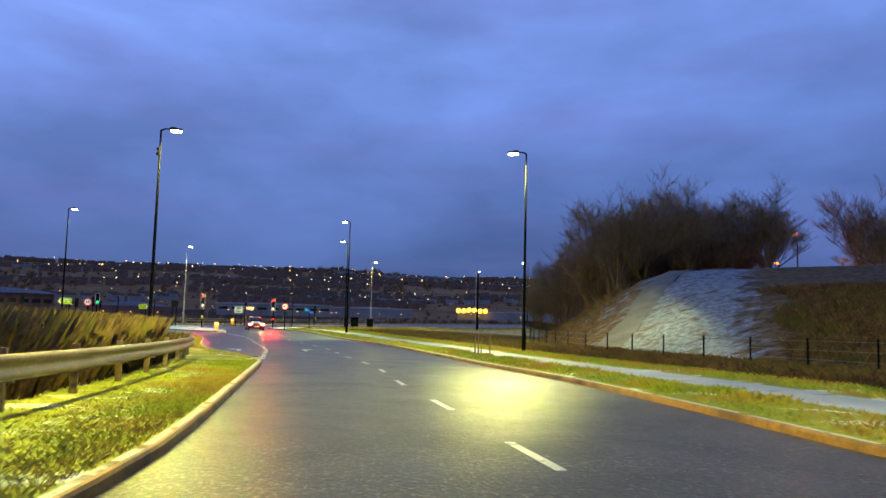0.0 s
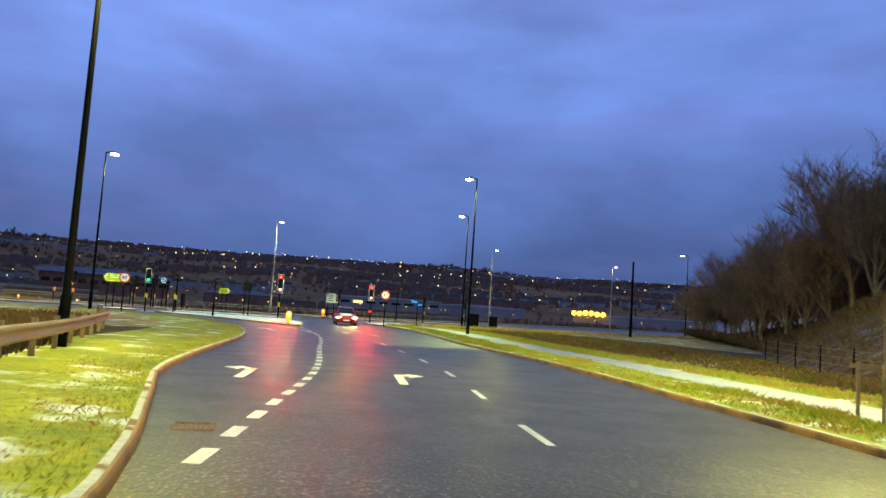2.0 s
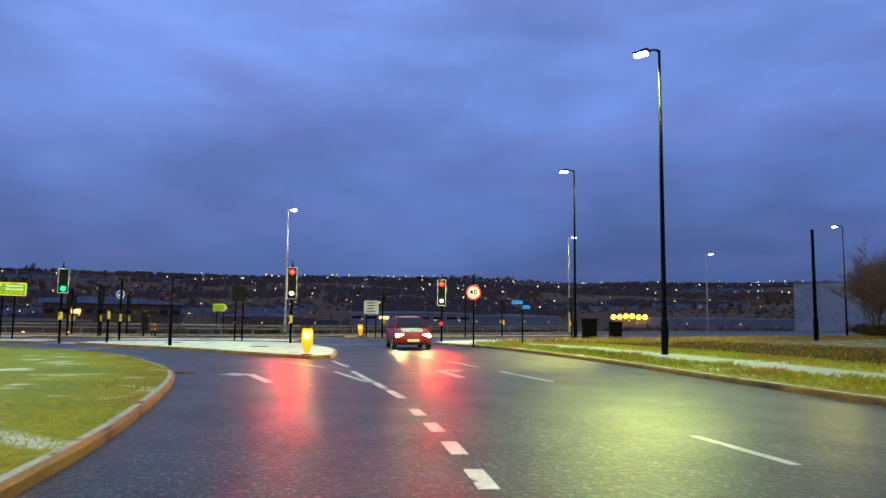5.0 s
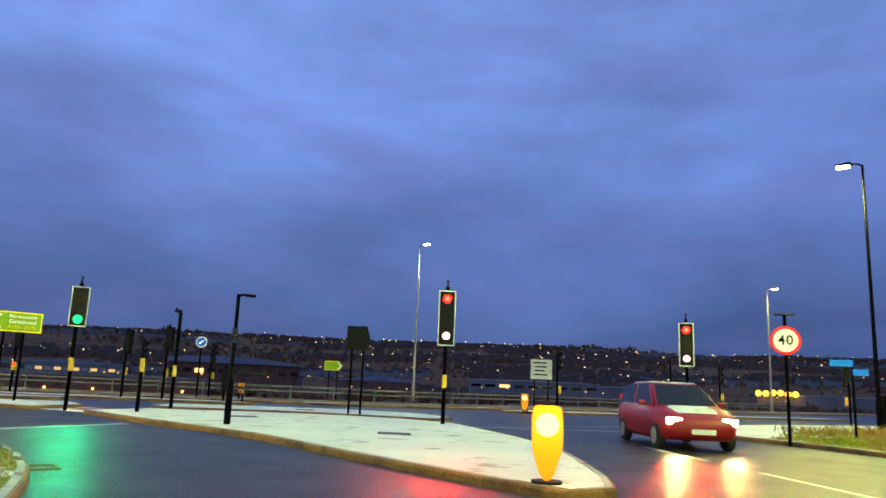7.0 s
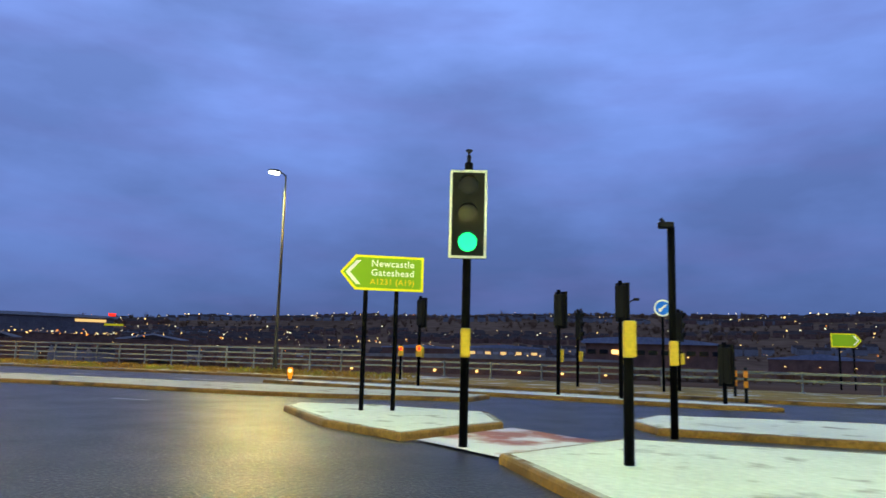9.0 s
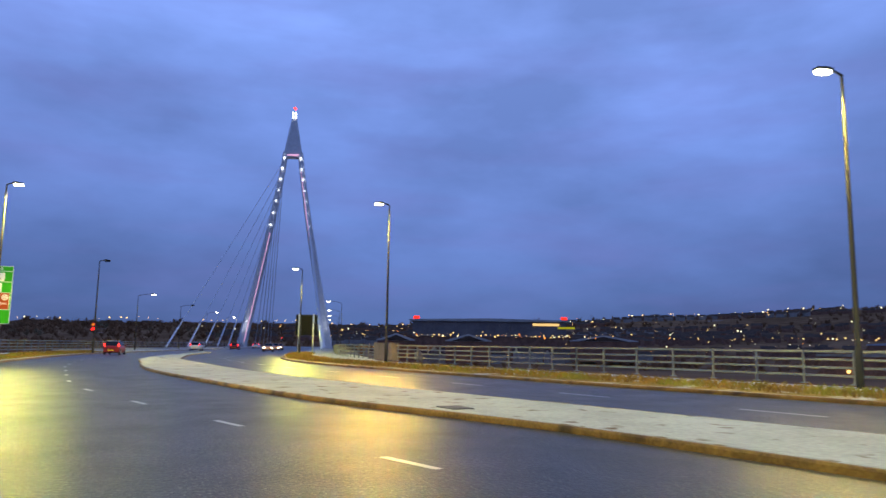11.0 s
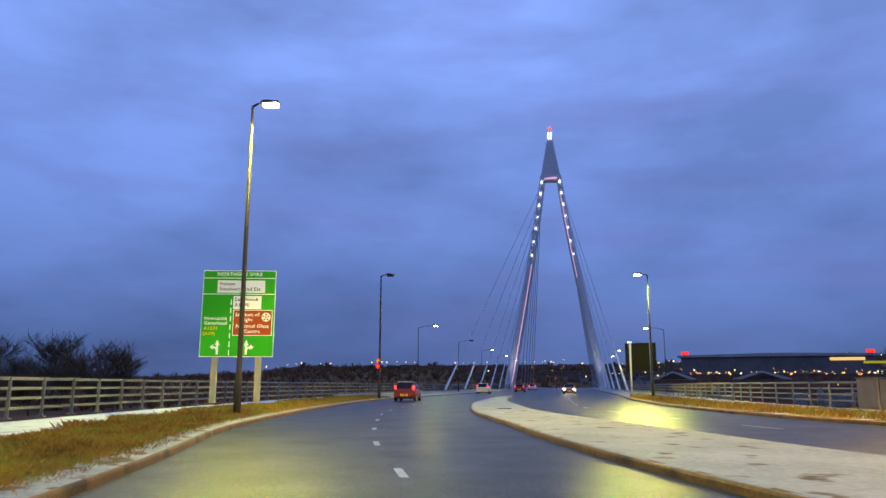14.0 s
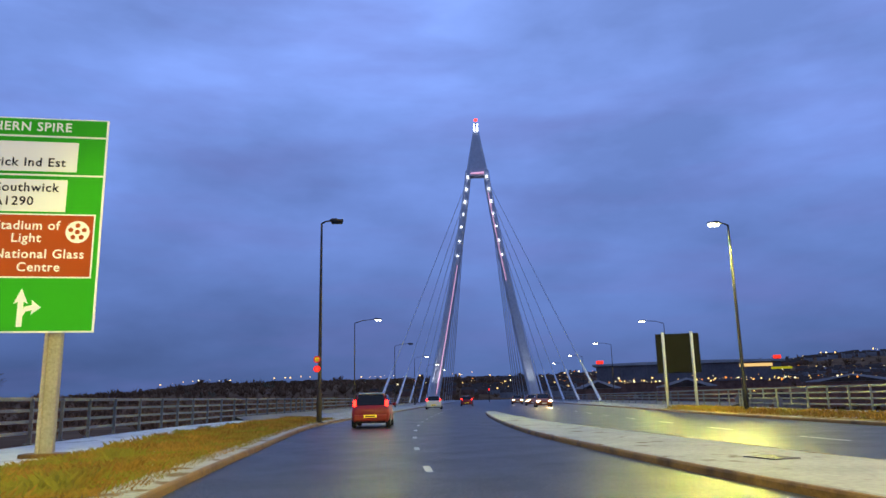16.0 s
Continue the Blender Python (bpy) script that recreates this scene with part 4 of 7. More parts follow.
railing([p for p in RAIL_R if p[0] <= -149][::2], "steel parapet railing on the far side of the deck", step=3, steel=RAIL_GREEN)
# low crash barrier continuing along the junction's far side
railing(smooth_line([(-50, 98.5), (-47, 103), (-43.5, 112), (-37, 126), (-28, 146)], 0.66), "low two-rail barrier behind the junction", 0.75, 4, (0.42, 0.68), steel=RAIL_GREEN)


# ---- signals, signs and posts ----
def post(parent, height, r=0.057, material=BLACK_STEEL, name="post", at=(0, 0)):
    bm = bmesh.new()
    tube(bm, [(at[0], at[1], -0.1), (at[0], at[1], height)], r, 12)
    return part(name, bm, material, parent, smooth=True)


def push_box(parent, z, side=-1):
    bm = bmesh.new()
    box(bm, (0, side * 0.13, z), (0.13, 0.14, 0.38), bevel=0.02)
    return part("push_button_box", bm, YELLOW_PLASTIC, parent, "yellow push-button box")


def signal_head(parent, z, tall, lamps, w=0.5, back_only=False):
    """A backing board with a pale border and hooded lamps; it faces -y."""
    bm = bmesh.new()
    box(bm, (0, -0.12, z), (w, 0.05, tall), bevel=0.02)
    board = part("backing_board", bm, BLACK_PLASTIC, parent)
    if not back_only:
        bm = bmesh.new()
        for cx, cz, sx, sz in ((0, tall / 2 - 0.02, w, 0.035), (0, -tall / 2 + 0.02, w, 0.035), (w / 2 - 0.018, 0, 0.035, tall - 0.075), (-w / 2 + 0.018, 0, 0.035, tall - 0.075)):
            box(bm, (cx, -0.149, z + cz), (sx, 0.006, sz))
        part("border", bm, WHITE_PLASTIC, board, "white reflective border")
    bm = bmesh.new()
    box(bm, (0, -0.03, z), (0.3, 0.17, tall * 0.86), bevel=0.03)
    part("housing", bm, BLACK_PLASTIC, parent)
    for lz, kind in lamps:
        bm = bmesh.new()
        disc(bm, (0, -0.155, z + lz), 0.11 if kind == "pale" else 0.125, 0.03, "Y", 24)
        part("lens", bm, {"red": RED_LAMP, "pale": PALE_LAMP, "green": GREEN_LAMP, "dark": DARK_GLASS}[kind], board)
        if kind == "red":
            bm = bmesh.new()
            disc(bm, (0, -0.175, z + lz), 0.07, 0.012, "Y", 20)
            part("lens_core", bm, RED_CORE, board)
        bm = bmesh.new()
        ring = []
        for k in range(13):
            a = radians(-20 + 220 * k / 12)
            ring.append([bm.verts.new((0.135 * math.cos(a), y, z + lz + 0.135 * math.sin(a))) for y in (-0.145, -0.25 + 0.05 * (1 - math.sin(a)))])
        for p, q in zip(ring, ring[1:]):
            bm.faces.new((p[0], q[0], q[1], p[1]))
        part("hood", bm, BLACK_PLASTIC, board)
    return board


def traffic_signal(place, yaw, label, z, tall, lamps, top, box_z=1.15, small_red=None, watts=0, color=None, lz=0.0):
    x, y = place
    ob = thing("traffic_signal", (x, y, zg(x, y) + 0.11), label, "traffic signal", "traffic signals", yaw)
    post(ob, top)
    signal_head(ob, z, tall, lamps)
    bm = bmesh.new()
    tube(bm, [(0, 0, top), (0, 0, top + 0.1), (0, -0.06, top + 0.16)], [0.03, 0.03, 0.05], 8)
    part("detector", bm, BLACK_PLASTIC, ob)
    if box_z:
        push_box(ob, box_z)
        push_box(ob, box_z, 1)
    if small_red:
        bm = bmesh.new()
        box(bm, (0, -0.12, small_red), (0.26, 0.12, 0.3), bevel=0.02)
        b = part("small_signal", bm, BLACK_PLASTIC, ob)
        bm = bmesh.new()
        disc(bm, (0, -0.19, small_red), 0.08, 0.02, "Y", 20)
        part("lens", bm, RED_LAMP, b)
    if watts:
        p = ob.matrix_world @ Vector((0, -0.42, z + lz))
        lamp_light(p, watts, color, 0.1, 46, ob.matrix_world @ Vector((0, -25, z + lz - 1.6)), 0.7)
    return ob


def yaw_to(a, b):
    """The turn about z for a thing at a that shows its -y side to b."""
    return math.degrees(math.atan2(b[1] - a[1], b[0] - a[0])) + 90


EYE_A, EYE_B = (-26.0, 58.0), (-33.0, 65.8)
RED3 = [(0.56, "red"), (0.0, "dark"), (-0.52, "pale")]
traffic_signal((-36.3, 79.35), yaw_to((-36.4, 79.3), EYE_A), "traffic signal showing red on the splitter island", 3.02, 1.62, RED3, 3.95, 1.2, watts=2500, color=(1, 0.01, 0.005), lz=0.56)
traffic_signal((-30.5, 86.5), yaw_to((-30.5, 86.5), EYE_A), "traffic signal showing red with a small lower red lamp", 2.82, 1.5, [(0.5, "red"), (0.0, "dark"), (-0.48, "pale")], 3.7, 0, 1.05, watts=3400, color=(1, 0.01, 0.005), lz=0.5)
traffic_signal((-46.4, 74.95), yaw_to((-46.4, 74.9), EYE_B), "traffic signal showing a green filter arrow", 2.95, 1.2, [(0.38, "dark"), (0.0, "dark"), (-0.38, "green")], 3.68, 1.25, watts=450, color=(0.02, 1, 0.35), lz=-0.38)

# Stands in for a far red light, placed along the camera's line of sight.
traffic_signal((-278.0, 18.6), yaw_to((-278, 18.6), (-95, 46)), "distant traffic signal showing red, placed on the deck to fit the view", 2.7, 1.0, [(0.3, "red"), (0.0, "dark"), (-0.3, "dark")], 3.3, 0)


def dark_signal(place, yaw, height, label, lamp=None, boxed=True):
    x, y = place
    ob = thing("traffic_signal", (x, y, zg(x, y) + 0.11), label, "traffic signal", "traffic signals", yaw)
    post(ob, height)
    signal_head(ob, height - 0.6, 1.1, [(0.35, lamp or "dark"), (0, "dark"), (-0.35, "dark")], 0.46, lamp is None)
    if boxed:
        push_box(ob, 1.15)
    return ob


for place, h, away, lab in (((-61.4, 83.4), 3.2, 190, "dark traffic signal seen from behind on the far side"), ((-54.8, 84.2), 3.1, 190, "dark signal post with a yellow push box"),
                            ((-53.0, 84.9), 3.3, 190, "dark signal post beside the far island"), ((-58.7, 88.7), 2.9, 120, "dark traffic signal at the far kerb"),
                            ((-50.6, 86.2), 1.6, 190, "short dark post with a yellow push box"), ((-55.6, 90.6), 2.9, 120, "dark post beyond the far kerb"),
                            ((-38.2, 96.9), 3.2, 100, "dark traffic signal on the northern island"), ((-31.2, 106.6), 3.0, 80, "dark signal post on the northern island"),
                            ((-24.8, 101.5), 3.1, 250, "dark signal post at the grass corner")):
    dark_signal(place, away, h, lab)
for place in ((-61.4, 83.4), (-64.8, 84.6)):
    ob = thing("crossing_indicator", (*place, 0.11), "short post with a small red crossing lamp", "crossing signal", "crossing signals", yaw_to(place, EYE_B))
    post(ob, 1.45, 0.05)
    bm2 = bmesh.new()
    box(bm2, (0, -0.12, 1.2), (0.22, 0.14, 0.42), bevel=0.02)
    b = part("box", bm2, YELLOW_PLASTIC, ob)
    bm2 = bmesh.new()
    disc(bm2, (0, -0.2, 1.28), 0.055, 0.02, "Y", 16)
    part("lens", bm2, RED_LAMP, b)

# camera and detector poles on the islands
ob = thing("detector_pole", (-38.85, 73.3, 0.11), "dark pole with a short lantern arm and clamped boxes", "pole", "", yaw_to((-38.85, 73.3), EYE_B))
bm = bmesh.new()
tube(bm, [(0, 0, -0.1), (0, 0, 1.0), (0, 0, 1.02), (0, 0, 2.98)], [0.075, 0.075, 0.048, 0.042], 12)
part("post", bm, BLACK_STEEL, ob, smooth=True)
bm = bmesh.new()
tube(bm, [(0, 0, 2.93), (0.08, 0, 2.97), (0.15, 0, 2.97)], 0.03, 8)
box(bm, (0.27, -0.02, 2.955), (0.26, 0.14, 0.06), bevel=0.02)
part("arm", bm, BLACK_STEEL, ob)
for z, s in ((2.15, 0.12), (2.02, 0.14), (1.9, 0.08)):
    bm = bmesh.new()
    box(bm, (0, -0.06, z), (s, 0.1, 0.1), bevel=0.01)
    part("clamped_box", bm, GALV, ob, "grey steel box")
ob = thing("detector_pole", (-46.1, 78.7, 0.11), "dark pole with a small detector on top", "pole", "", yaw_to((-46.1, 78.7), EYE_B))
post(ob, 3.2, 0.06)
bm = bmesh.new()
box(bm, (-0.08, -0.05, 3.22), (0.24, 0.14, 0.1), bevel=0.02)
tube(bm, [(0, 0, 3.15), (-0.16, 0, 3.34)], 0.03, 6)
part("detector", bm, BLACK_PLASTIC, ob)
push_box(ob, 1.2)
ob = thing("push_button_post", (-43.9, 75.3, 0.11), "short dark post with a yellow push-button box", "post", "", yaw_to((-43.9, 75.3), EYE_B))
post(ob, 1.45, 0.055)
push_box(ob, 1.3)
for place, h in (((-55.5, 87.9), 3.0), ((-33.5, 103.2), 3.2)):
    ob = thing("detector_pole", (*place, 0.11), "dark pole with a small detector arm", "pole", "", yaw_to(place, EYE_B))
    post(ob, h, 0.055)
    bm = bmesh.new()
    tube(bm, [(0, 0, h - 0.05), (0.25, 0, h + 0.08)], 0.025, 6)
    box(bm, (0.3, 0, h + 0.08), (0.2, 0.1, 0.09), bevel=0.02)
    part("detector", bm, BLACK_PLASTIC, ob)


def arrow_outline(w, h, tip, left=True):
    o = [(-w / 2, 0), (-w / 2 + tip, h / 2), (w / 2, h / 2), (w / 2, -h / 2), (-w / 2 + tip, -h / 2)]
    return o if left else [(-x, z) for x, z in o]


def flag_sign(place, yaw, w, h, z, label, words, left=True, posts=(-0.3, 0.3)):
    ob = thing("direction_sign", (*place, zg(*place) + 0.11), label, "road sign", "direction signs", yaw)
    for px in posts:
        post(ob, z + h / 2, 0.045, BLACK_STEEL, "post", (px, 0.05))
    # Panel, field and lettering glow in place of light from headlamps.
    bm = bmesh.new()
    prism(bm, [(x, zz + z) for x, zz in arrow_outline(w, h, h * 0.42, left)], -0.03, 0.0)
    b = part("panel", bm, SIGN_YELLOW_GLOW, ob, "yellow-green arrow panel that glows for reflected light")
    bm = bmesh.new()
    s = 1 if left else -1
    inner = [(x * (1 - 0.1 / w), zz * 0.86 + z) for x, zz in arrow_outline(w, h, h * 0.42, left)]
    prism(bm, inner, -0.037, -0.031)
    part("field", bm, SIGN_OLIVE_GLOW, b)
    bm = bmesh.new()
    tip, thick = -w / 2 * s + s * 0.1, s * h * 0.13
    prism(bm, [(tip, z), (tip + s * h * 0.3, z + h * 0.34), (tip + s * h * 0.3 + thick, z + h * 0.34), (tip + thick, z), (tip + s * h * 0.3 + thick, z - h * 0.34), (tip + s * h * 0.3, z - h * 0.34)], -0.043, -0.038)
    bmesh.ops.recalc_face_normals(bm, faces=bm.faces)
    part("chevron", bm, SIGN_WHITE_GLOW, b, "white chevron")
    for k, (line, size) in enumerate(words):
        text_part(line, size, (0.2 * s, -0.042, z + h * (0.26 - 0.26 * k)), SIGN_WHITE_GLOW if "A1" not in line else SIGN_ROUTE_GLOW, b)
    return ob


flag_sign((-50.9, 76.1), yaw_to((-50.9, 76.1), EYE_B) + 8, 1.62, 0.68, 2.62, "glowing green and yellow direction sign pointing along the bridge road", [("Newcastle", 0.18), ("Gateshead", 0.18), ("A1231 (A19)", 0.15)])
flag_sign((-57.2, 104.7), yaw_to((-57.2, 104.7), EYE_A), 1.3, 0.66, 2.25, "small glowing yellow-green direction sign beyond the junction", [], False)

ob = thing("direction_sign", (-40.9, 81.9, 0.11), "dark back of a small direction sign on two posts", "road sign", "direction signs", yaw_to((-40.9, 81.9), EYE_B))
for px in (-0.2, 0.2):
    post(ob, 3.0, 0.04, BLACK_STEEL, "post", (px, 0.06))
bm = bmesh.new()
prism(bm, [(-0.4, 2.2), (0.3, 2.2), (0.42, 2.6), (0.3, 3.02), (-0.4, 3.02)], -0.02, 0.02)
part("panel", bm, SIGN_BLACK, ob)

ob = thing("information_sign", (-38.9, 96.4, 0.11), "pale sign with rows of unreadable dark text", "road sign", "", yaw_to((-38.9, 96.4), EYE_B))
for px in (-0.35, 0.35):
    post(ob, 2.6, 0.04, BLACK_STEEL, "post", (px, 0.05))
bm = bmesh.new()
box(bm, (0, 0, 2.15), (1.1, 0.03, 1.0), bevel=0.012)
b = part("panel", bm, PALE_STEEL, ob)
for k in range(4):
    bm = bmesh.new()
    box(bm, (-0.08 + 0.05 * (k % 2), -0.018, 2.48 - 0.2 * k), (0.7 - 0.1 * (k % 3), 0.006, 0.07))
    part("text_bar", bm, SIGN_BLACK, b)


def round_sign(place, yaw, z, r, face, ring, label, words="", solar=False, height=None):
    ob = thing("round_sign", (*place, zg(*place) + 0.11), label, "road sign", "round signs", yaw)
    post(ob, height or z + r, 0.045)
    # Plate and face glow though the sign has no lamp.
    bm = bmesh.new()
    disc(bm, (0, -0.07, z), r, 0.025, "Y", 32)
    p = part("plate", bm, ring, ob)
    bm = bmesh.new()
    disc(bm, (0, -0.085, z), r * (0.8 if ring is not face else 0.97), 0.012, "Y", 32)
    part("face", bm, face, p)
    if words:
        text_part(words, r * 0.95, (0, -0.094, z), SIGN_BLACK, p)
    if solar:
        bm = bmesh.new()
        box(bm, (0, 0, z + r + 0.32), (0.5, 0.34, 0.03), Matrix.Rotation(radians(12), 4, "X"), bevel=0.008)
        part("solar_panel", bm, BLACK_PLASTIC, ob)
    return ob


round_sign((-27.35, 81.5), yaw_to((-27.35, 81.5), EYE_A), 2.62, 0.38, SIGN_WHITE_GLOW, SIGN_RED_GLOW, "round forty limit sign with red ring and solar panel", "40", True, 3.3)
ob = round_sign((-55.2, 89.3), yaw_to((-55.2, 89.3), EYE_B), 2.85, 0.29, SIGN_BLUE_GLOW, SIGN_WHITE_GLOW, "round blue arrow sign at the far kerb")
bm = bmesh.new()
prism(bm, [(-0.13, 2.72), (-0.13, 2.86), (-0.08, 2.83), (0.1, 2.98), (0.14, 2.93), (-0.04, 2.79), (0.0, 2.74)], -0.1, -0.094)
part("arrow", bm, SIGN_WHITE_GLOW, ob)
round_sign((-42.6, 67.3), yaw_to((-42.6, 67.3), (-5, 15)), 2.5, 0.36, SIGN_WHITE_GLOW, SIGN_RED_GLOW, "round limit sign with a red ring by the corner kerb", "40")
ob = thing("information_sign", (-25.6, 85.4, 0.11), "two small blue signs on one post", "road sign", "", yaw_to((-25.6, 85.4), EYE_A))
post(ob, 2.4, 0.04)
for dx, z, w in ((-0.28, 2.25, 0.62), (0.22, 1.98, 0.42)):
    bm = bmesh.new()
    box(bm, (dx, -0.06, z), (w, 0.02, 0.2), bevel=0.008)
    part("panel", bm, SIGN_BLUE_GLOW, ob)


def bollard(place, yaw, label, h=1.0):
    """A shield-shaped lit keep-left bollard on a narrow foot."""
    ob = thing("bollard", (*place, zg(*place) + 0.115), label, "bollard", "traffic bollards", yaw)
    k = h
    bm = bmesh.new()
    disc(bm, (0, 0, 0.015), 0.2 * k, 0.04, "Z", 20)
    part("foot", bm, BLACK_PLASTIC, ob)
    bm = bmesh.new()
    outline = [(-0.03, 0.04), (0.03, 0.04), (0.1, 0.13), (0.19, 0.42), (0.2, 0.5), (0.2, 0.86), (0.17, 0.9), (0.19, 0.94), (0.16, 0.985), (-0.16, 0.985), (-0.19, 0.94), (-0.17, 0.9), (-0.2, 0.86), (-0.2, 0.5), (-0.19, 0.42), (-0.1, 0.13)]
    prism(bm, [(x * k, z * k) for x, z in outline], -0.07 * k, 0.07 * k)
    bmesh.ops.bevel(bm, geom=bm.edges[:], offset=0.012, segments=2, affect="EDGES")
    part("body", bm, BOLLARD_GLOW, ob, "glowing yellow shell")
    bm = bmesh.new()
    disc(bm, (0, -0.075 * k, 0.74 * k), 0.15 * k, 0.02, "Y", 28)
    part("disc", bm, BOLLARD_DISC, ob, "pale lit disc")
    bm = bmesh.new()
    box(bm, (0, 0, 1.02 * k), (0.1 * k, 0.06, 0.06 * k), bevel=0.01)
    part("cap", bm, BLACK_PLASTIC, ob)
    return ob


bollard((-29.75, 68.35), yaw_to((-29.75, 68.3), (-27.2, 60.1)), "glowing amber shield bollard on the island nose", 0.88)
# A reflective marker in truth; its glow stands in for light thrown back.
bollard((-64.2, 79.6), yaw_to((-64.2, 79.6), (-48, 70)), "small reflective marker on the far island, glowing for reflected light", 0.48)
bollard((-39.9, 96.8), yaw_to((-39.9, 96.8), EYE_B), "small lit yellow bollard on the northern island", 0.9)
lamp_light((-29.6, 67.9, 0.85), 25, (1, 0.7, 0.2), 0.12)
for x, y in ((-52.9, 89.9), (-51.9, 89.0)):
    ob = thing("marker_post", (x, y, zg(x, y) + 0.1), "black marker post with two orange reflectors", "marker post", "marker posts", yaw_to((x, y), EYE_B))
    post(ob, 0.95, 0.05, BLACK_PLASTIC)
    for z in (0.45, 0.75):
        bm = bmesh.new()
        box(bm, (0, -0.05, z), (0.13, 0.03, 0.2), bevel=0.006)
        part("reflector", bm, ORANGE_PLASTIC, ob)

# dark service boxes on the corner grass, and a low bench-like cover
for x, y, s in ((-23.3, 99.2, 1.15), (-21.6, 101.4, 1.0)):
    ob = thing("service_cabinet", (x, y, zg(x, y) + 0.1), "dark green service cabinet on the corner grass", "cabinet", "service cabinets", 25)
    bm = bmesh.new()
    box(bm, (0, 0, 0.62 * s), (0.85 * s, 0.5, 1.24 * s), bevel=0.03)
    part("body", bm, BLACK_STEEL, ob)
    bm = bmesh.new()
    box(bm, (0, 0, 1.27 * s), (0.95 * s, 0.6, 0.06), bevel=0.02)
    part("lid", bm, BLACK_STEEL, ob)
ob = thing("service_cabinet", (-113.3, 64.85, 0.1), "row of dull grey service cabinets before the railing", "cabinet", "service cabinets", 23)
for dx in (-1.65, 0.0, 1.65):
    bm = bmesh.new()
    box(bm, (dx, 0, 0.7), (1.55, 0.6, 1.4), bevel=0.02)
    body = part("body", bm, CLAD_DULL, ob)
    bm = bmesh.new()
    box(bm, (dx, -0.31, 0.72), (1.38, 0.02, 1.22), bevel=0.008)
    part("door", bm, CLAD_DULL, body)
    bm = bmesh.new()
    box(bm, (dx, 0, 1.42), (1.6, 0.7, 0.04), bevel=0.01)
    part("lid", bm, CLAD_DULL, body)


# iron covers
for x, y, r in ((-35.0, 74.2, 0.42), (-41.0, 76.4, 0.4), (-66.5, 70.2, 0.4), (-108, 48.3, 0.4), (-43.6, 82.8, 0.4)):
    ob = thing("manhole_cover", (x, y, zg(x, y) + 0.125), "dark iron manhole cover in the snowy paving", "manhole cover", "manhole covers", 30)
    bm = bmesh.new()
    box(bm, (0, 0, 0), (r * 1.7, r * 1.2, 0.02), bevel=0.006)
    part("plate", bm, IRON, ob)


def drain_grate(place, yaw):
    x, y = place
    ob = thing("drain_grate", (x, y, zg(x, y) + 0.004), "rusty brown iron drain grate in the road beside the kerb", "drain", "drain grates", yaw)
    bm = bmesh.new()
    for side in (-1, 1):
        box(bm, (side * 0.21, 0, 0.006), (0.04, 0.46, 0.02), bevel=0.004)
        box(bm, (0, side * 0.21, 0.006), (0.38, 0.04, 0.02), bevel=0.004)
    part("frame", bm, RUSTY_IRON, ob)
    for k in range(7):
        bm = bmesh.new()
        box(bm, (-0.162 + k * 0.054, 0, 0.002), (0.022, 0.38, 0.014))
        part("bar", bm, RUSTY_IRON, ob)


for place, yaw in (((-11.1, 29.1), 28), ((-29.1, 60.95), 40), ((-35.3, 66.1), 60)):
    drain_grate(place, yaw)


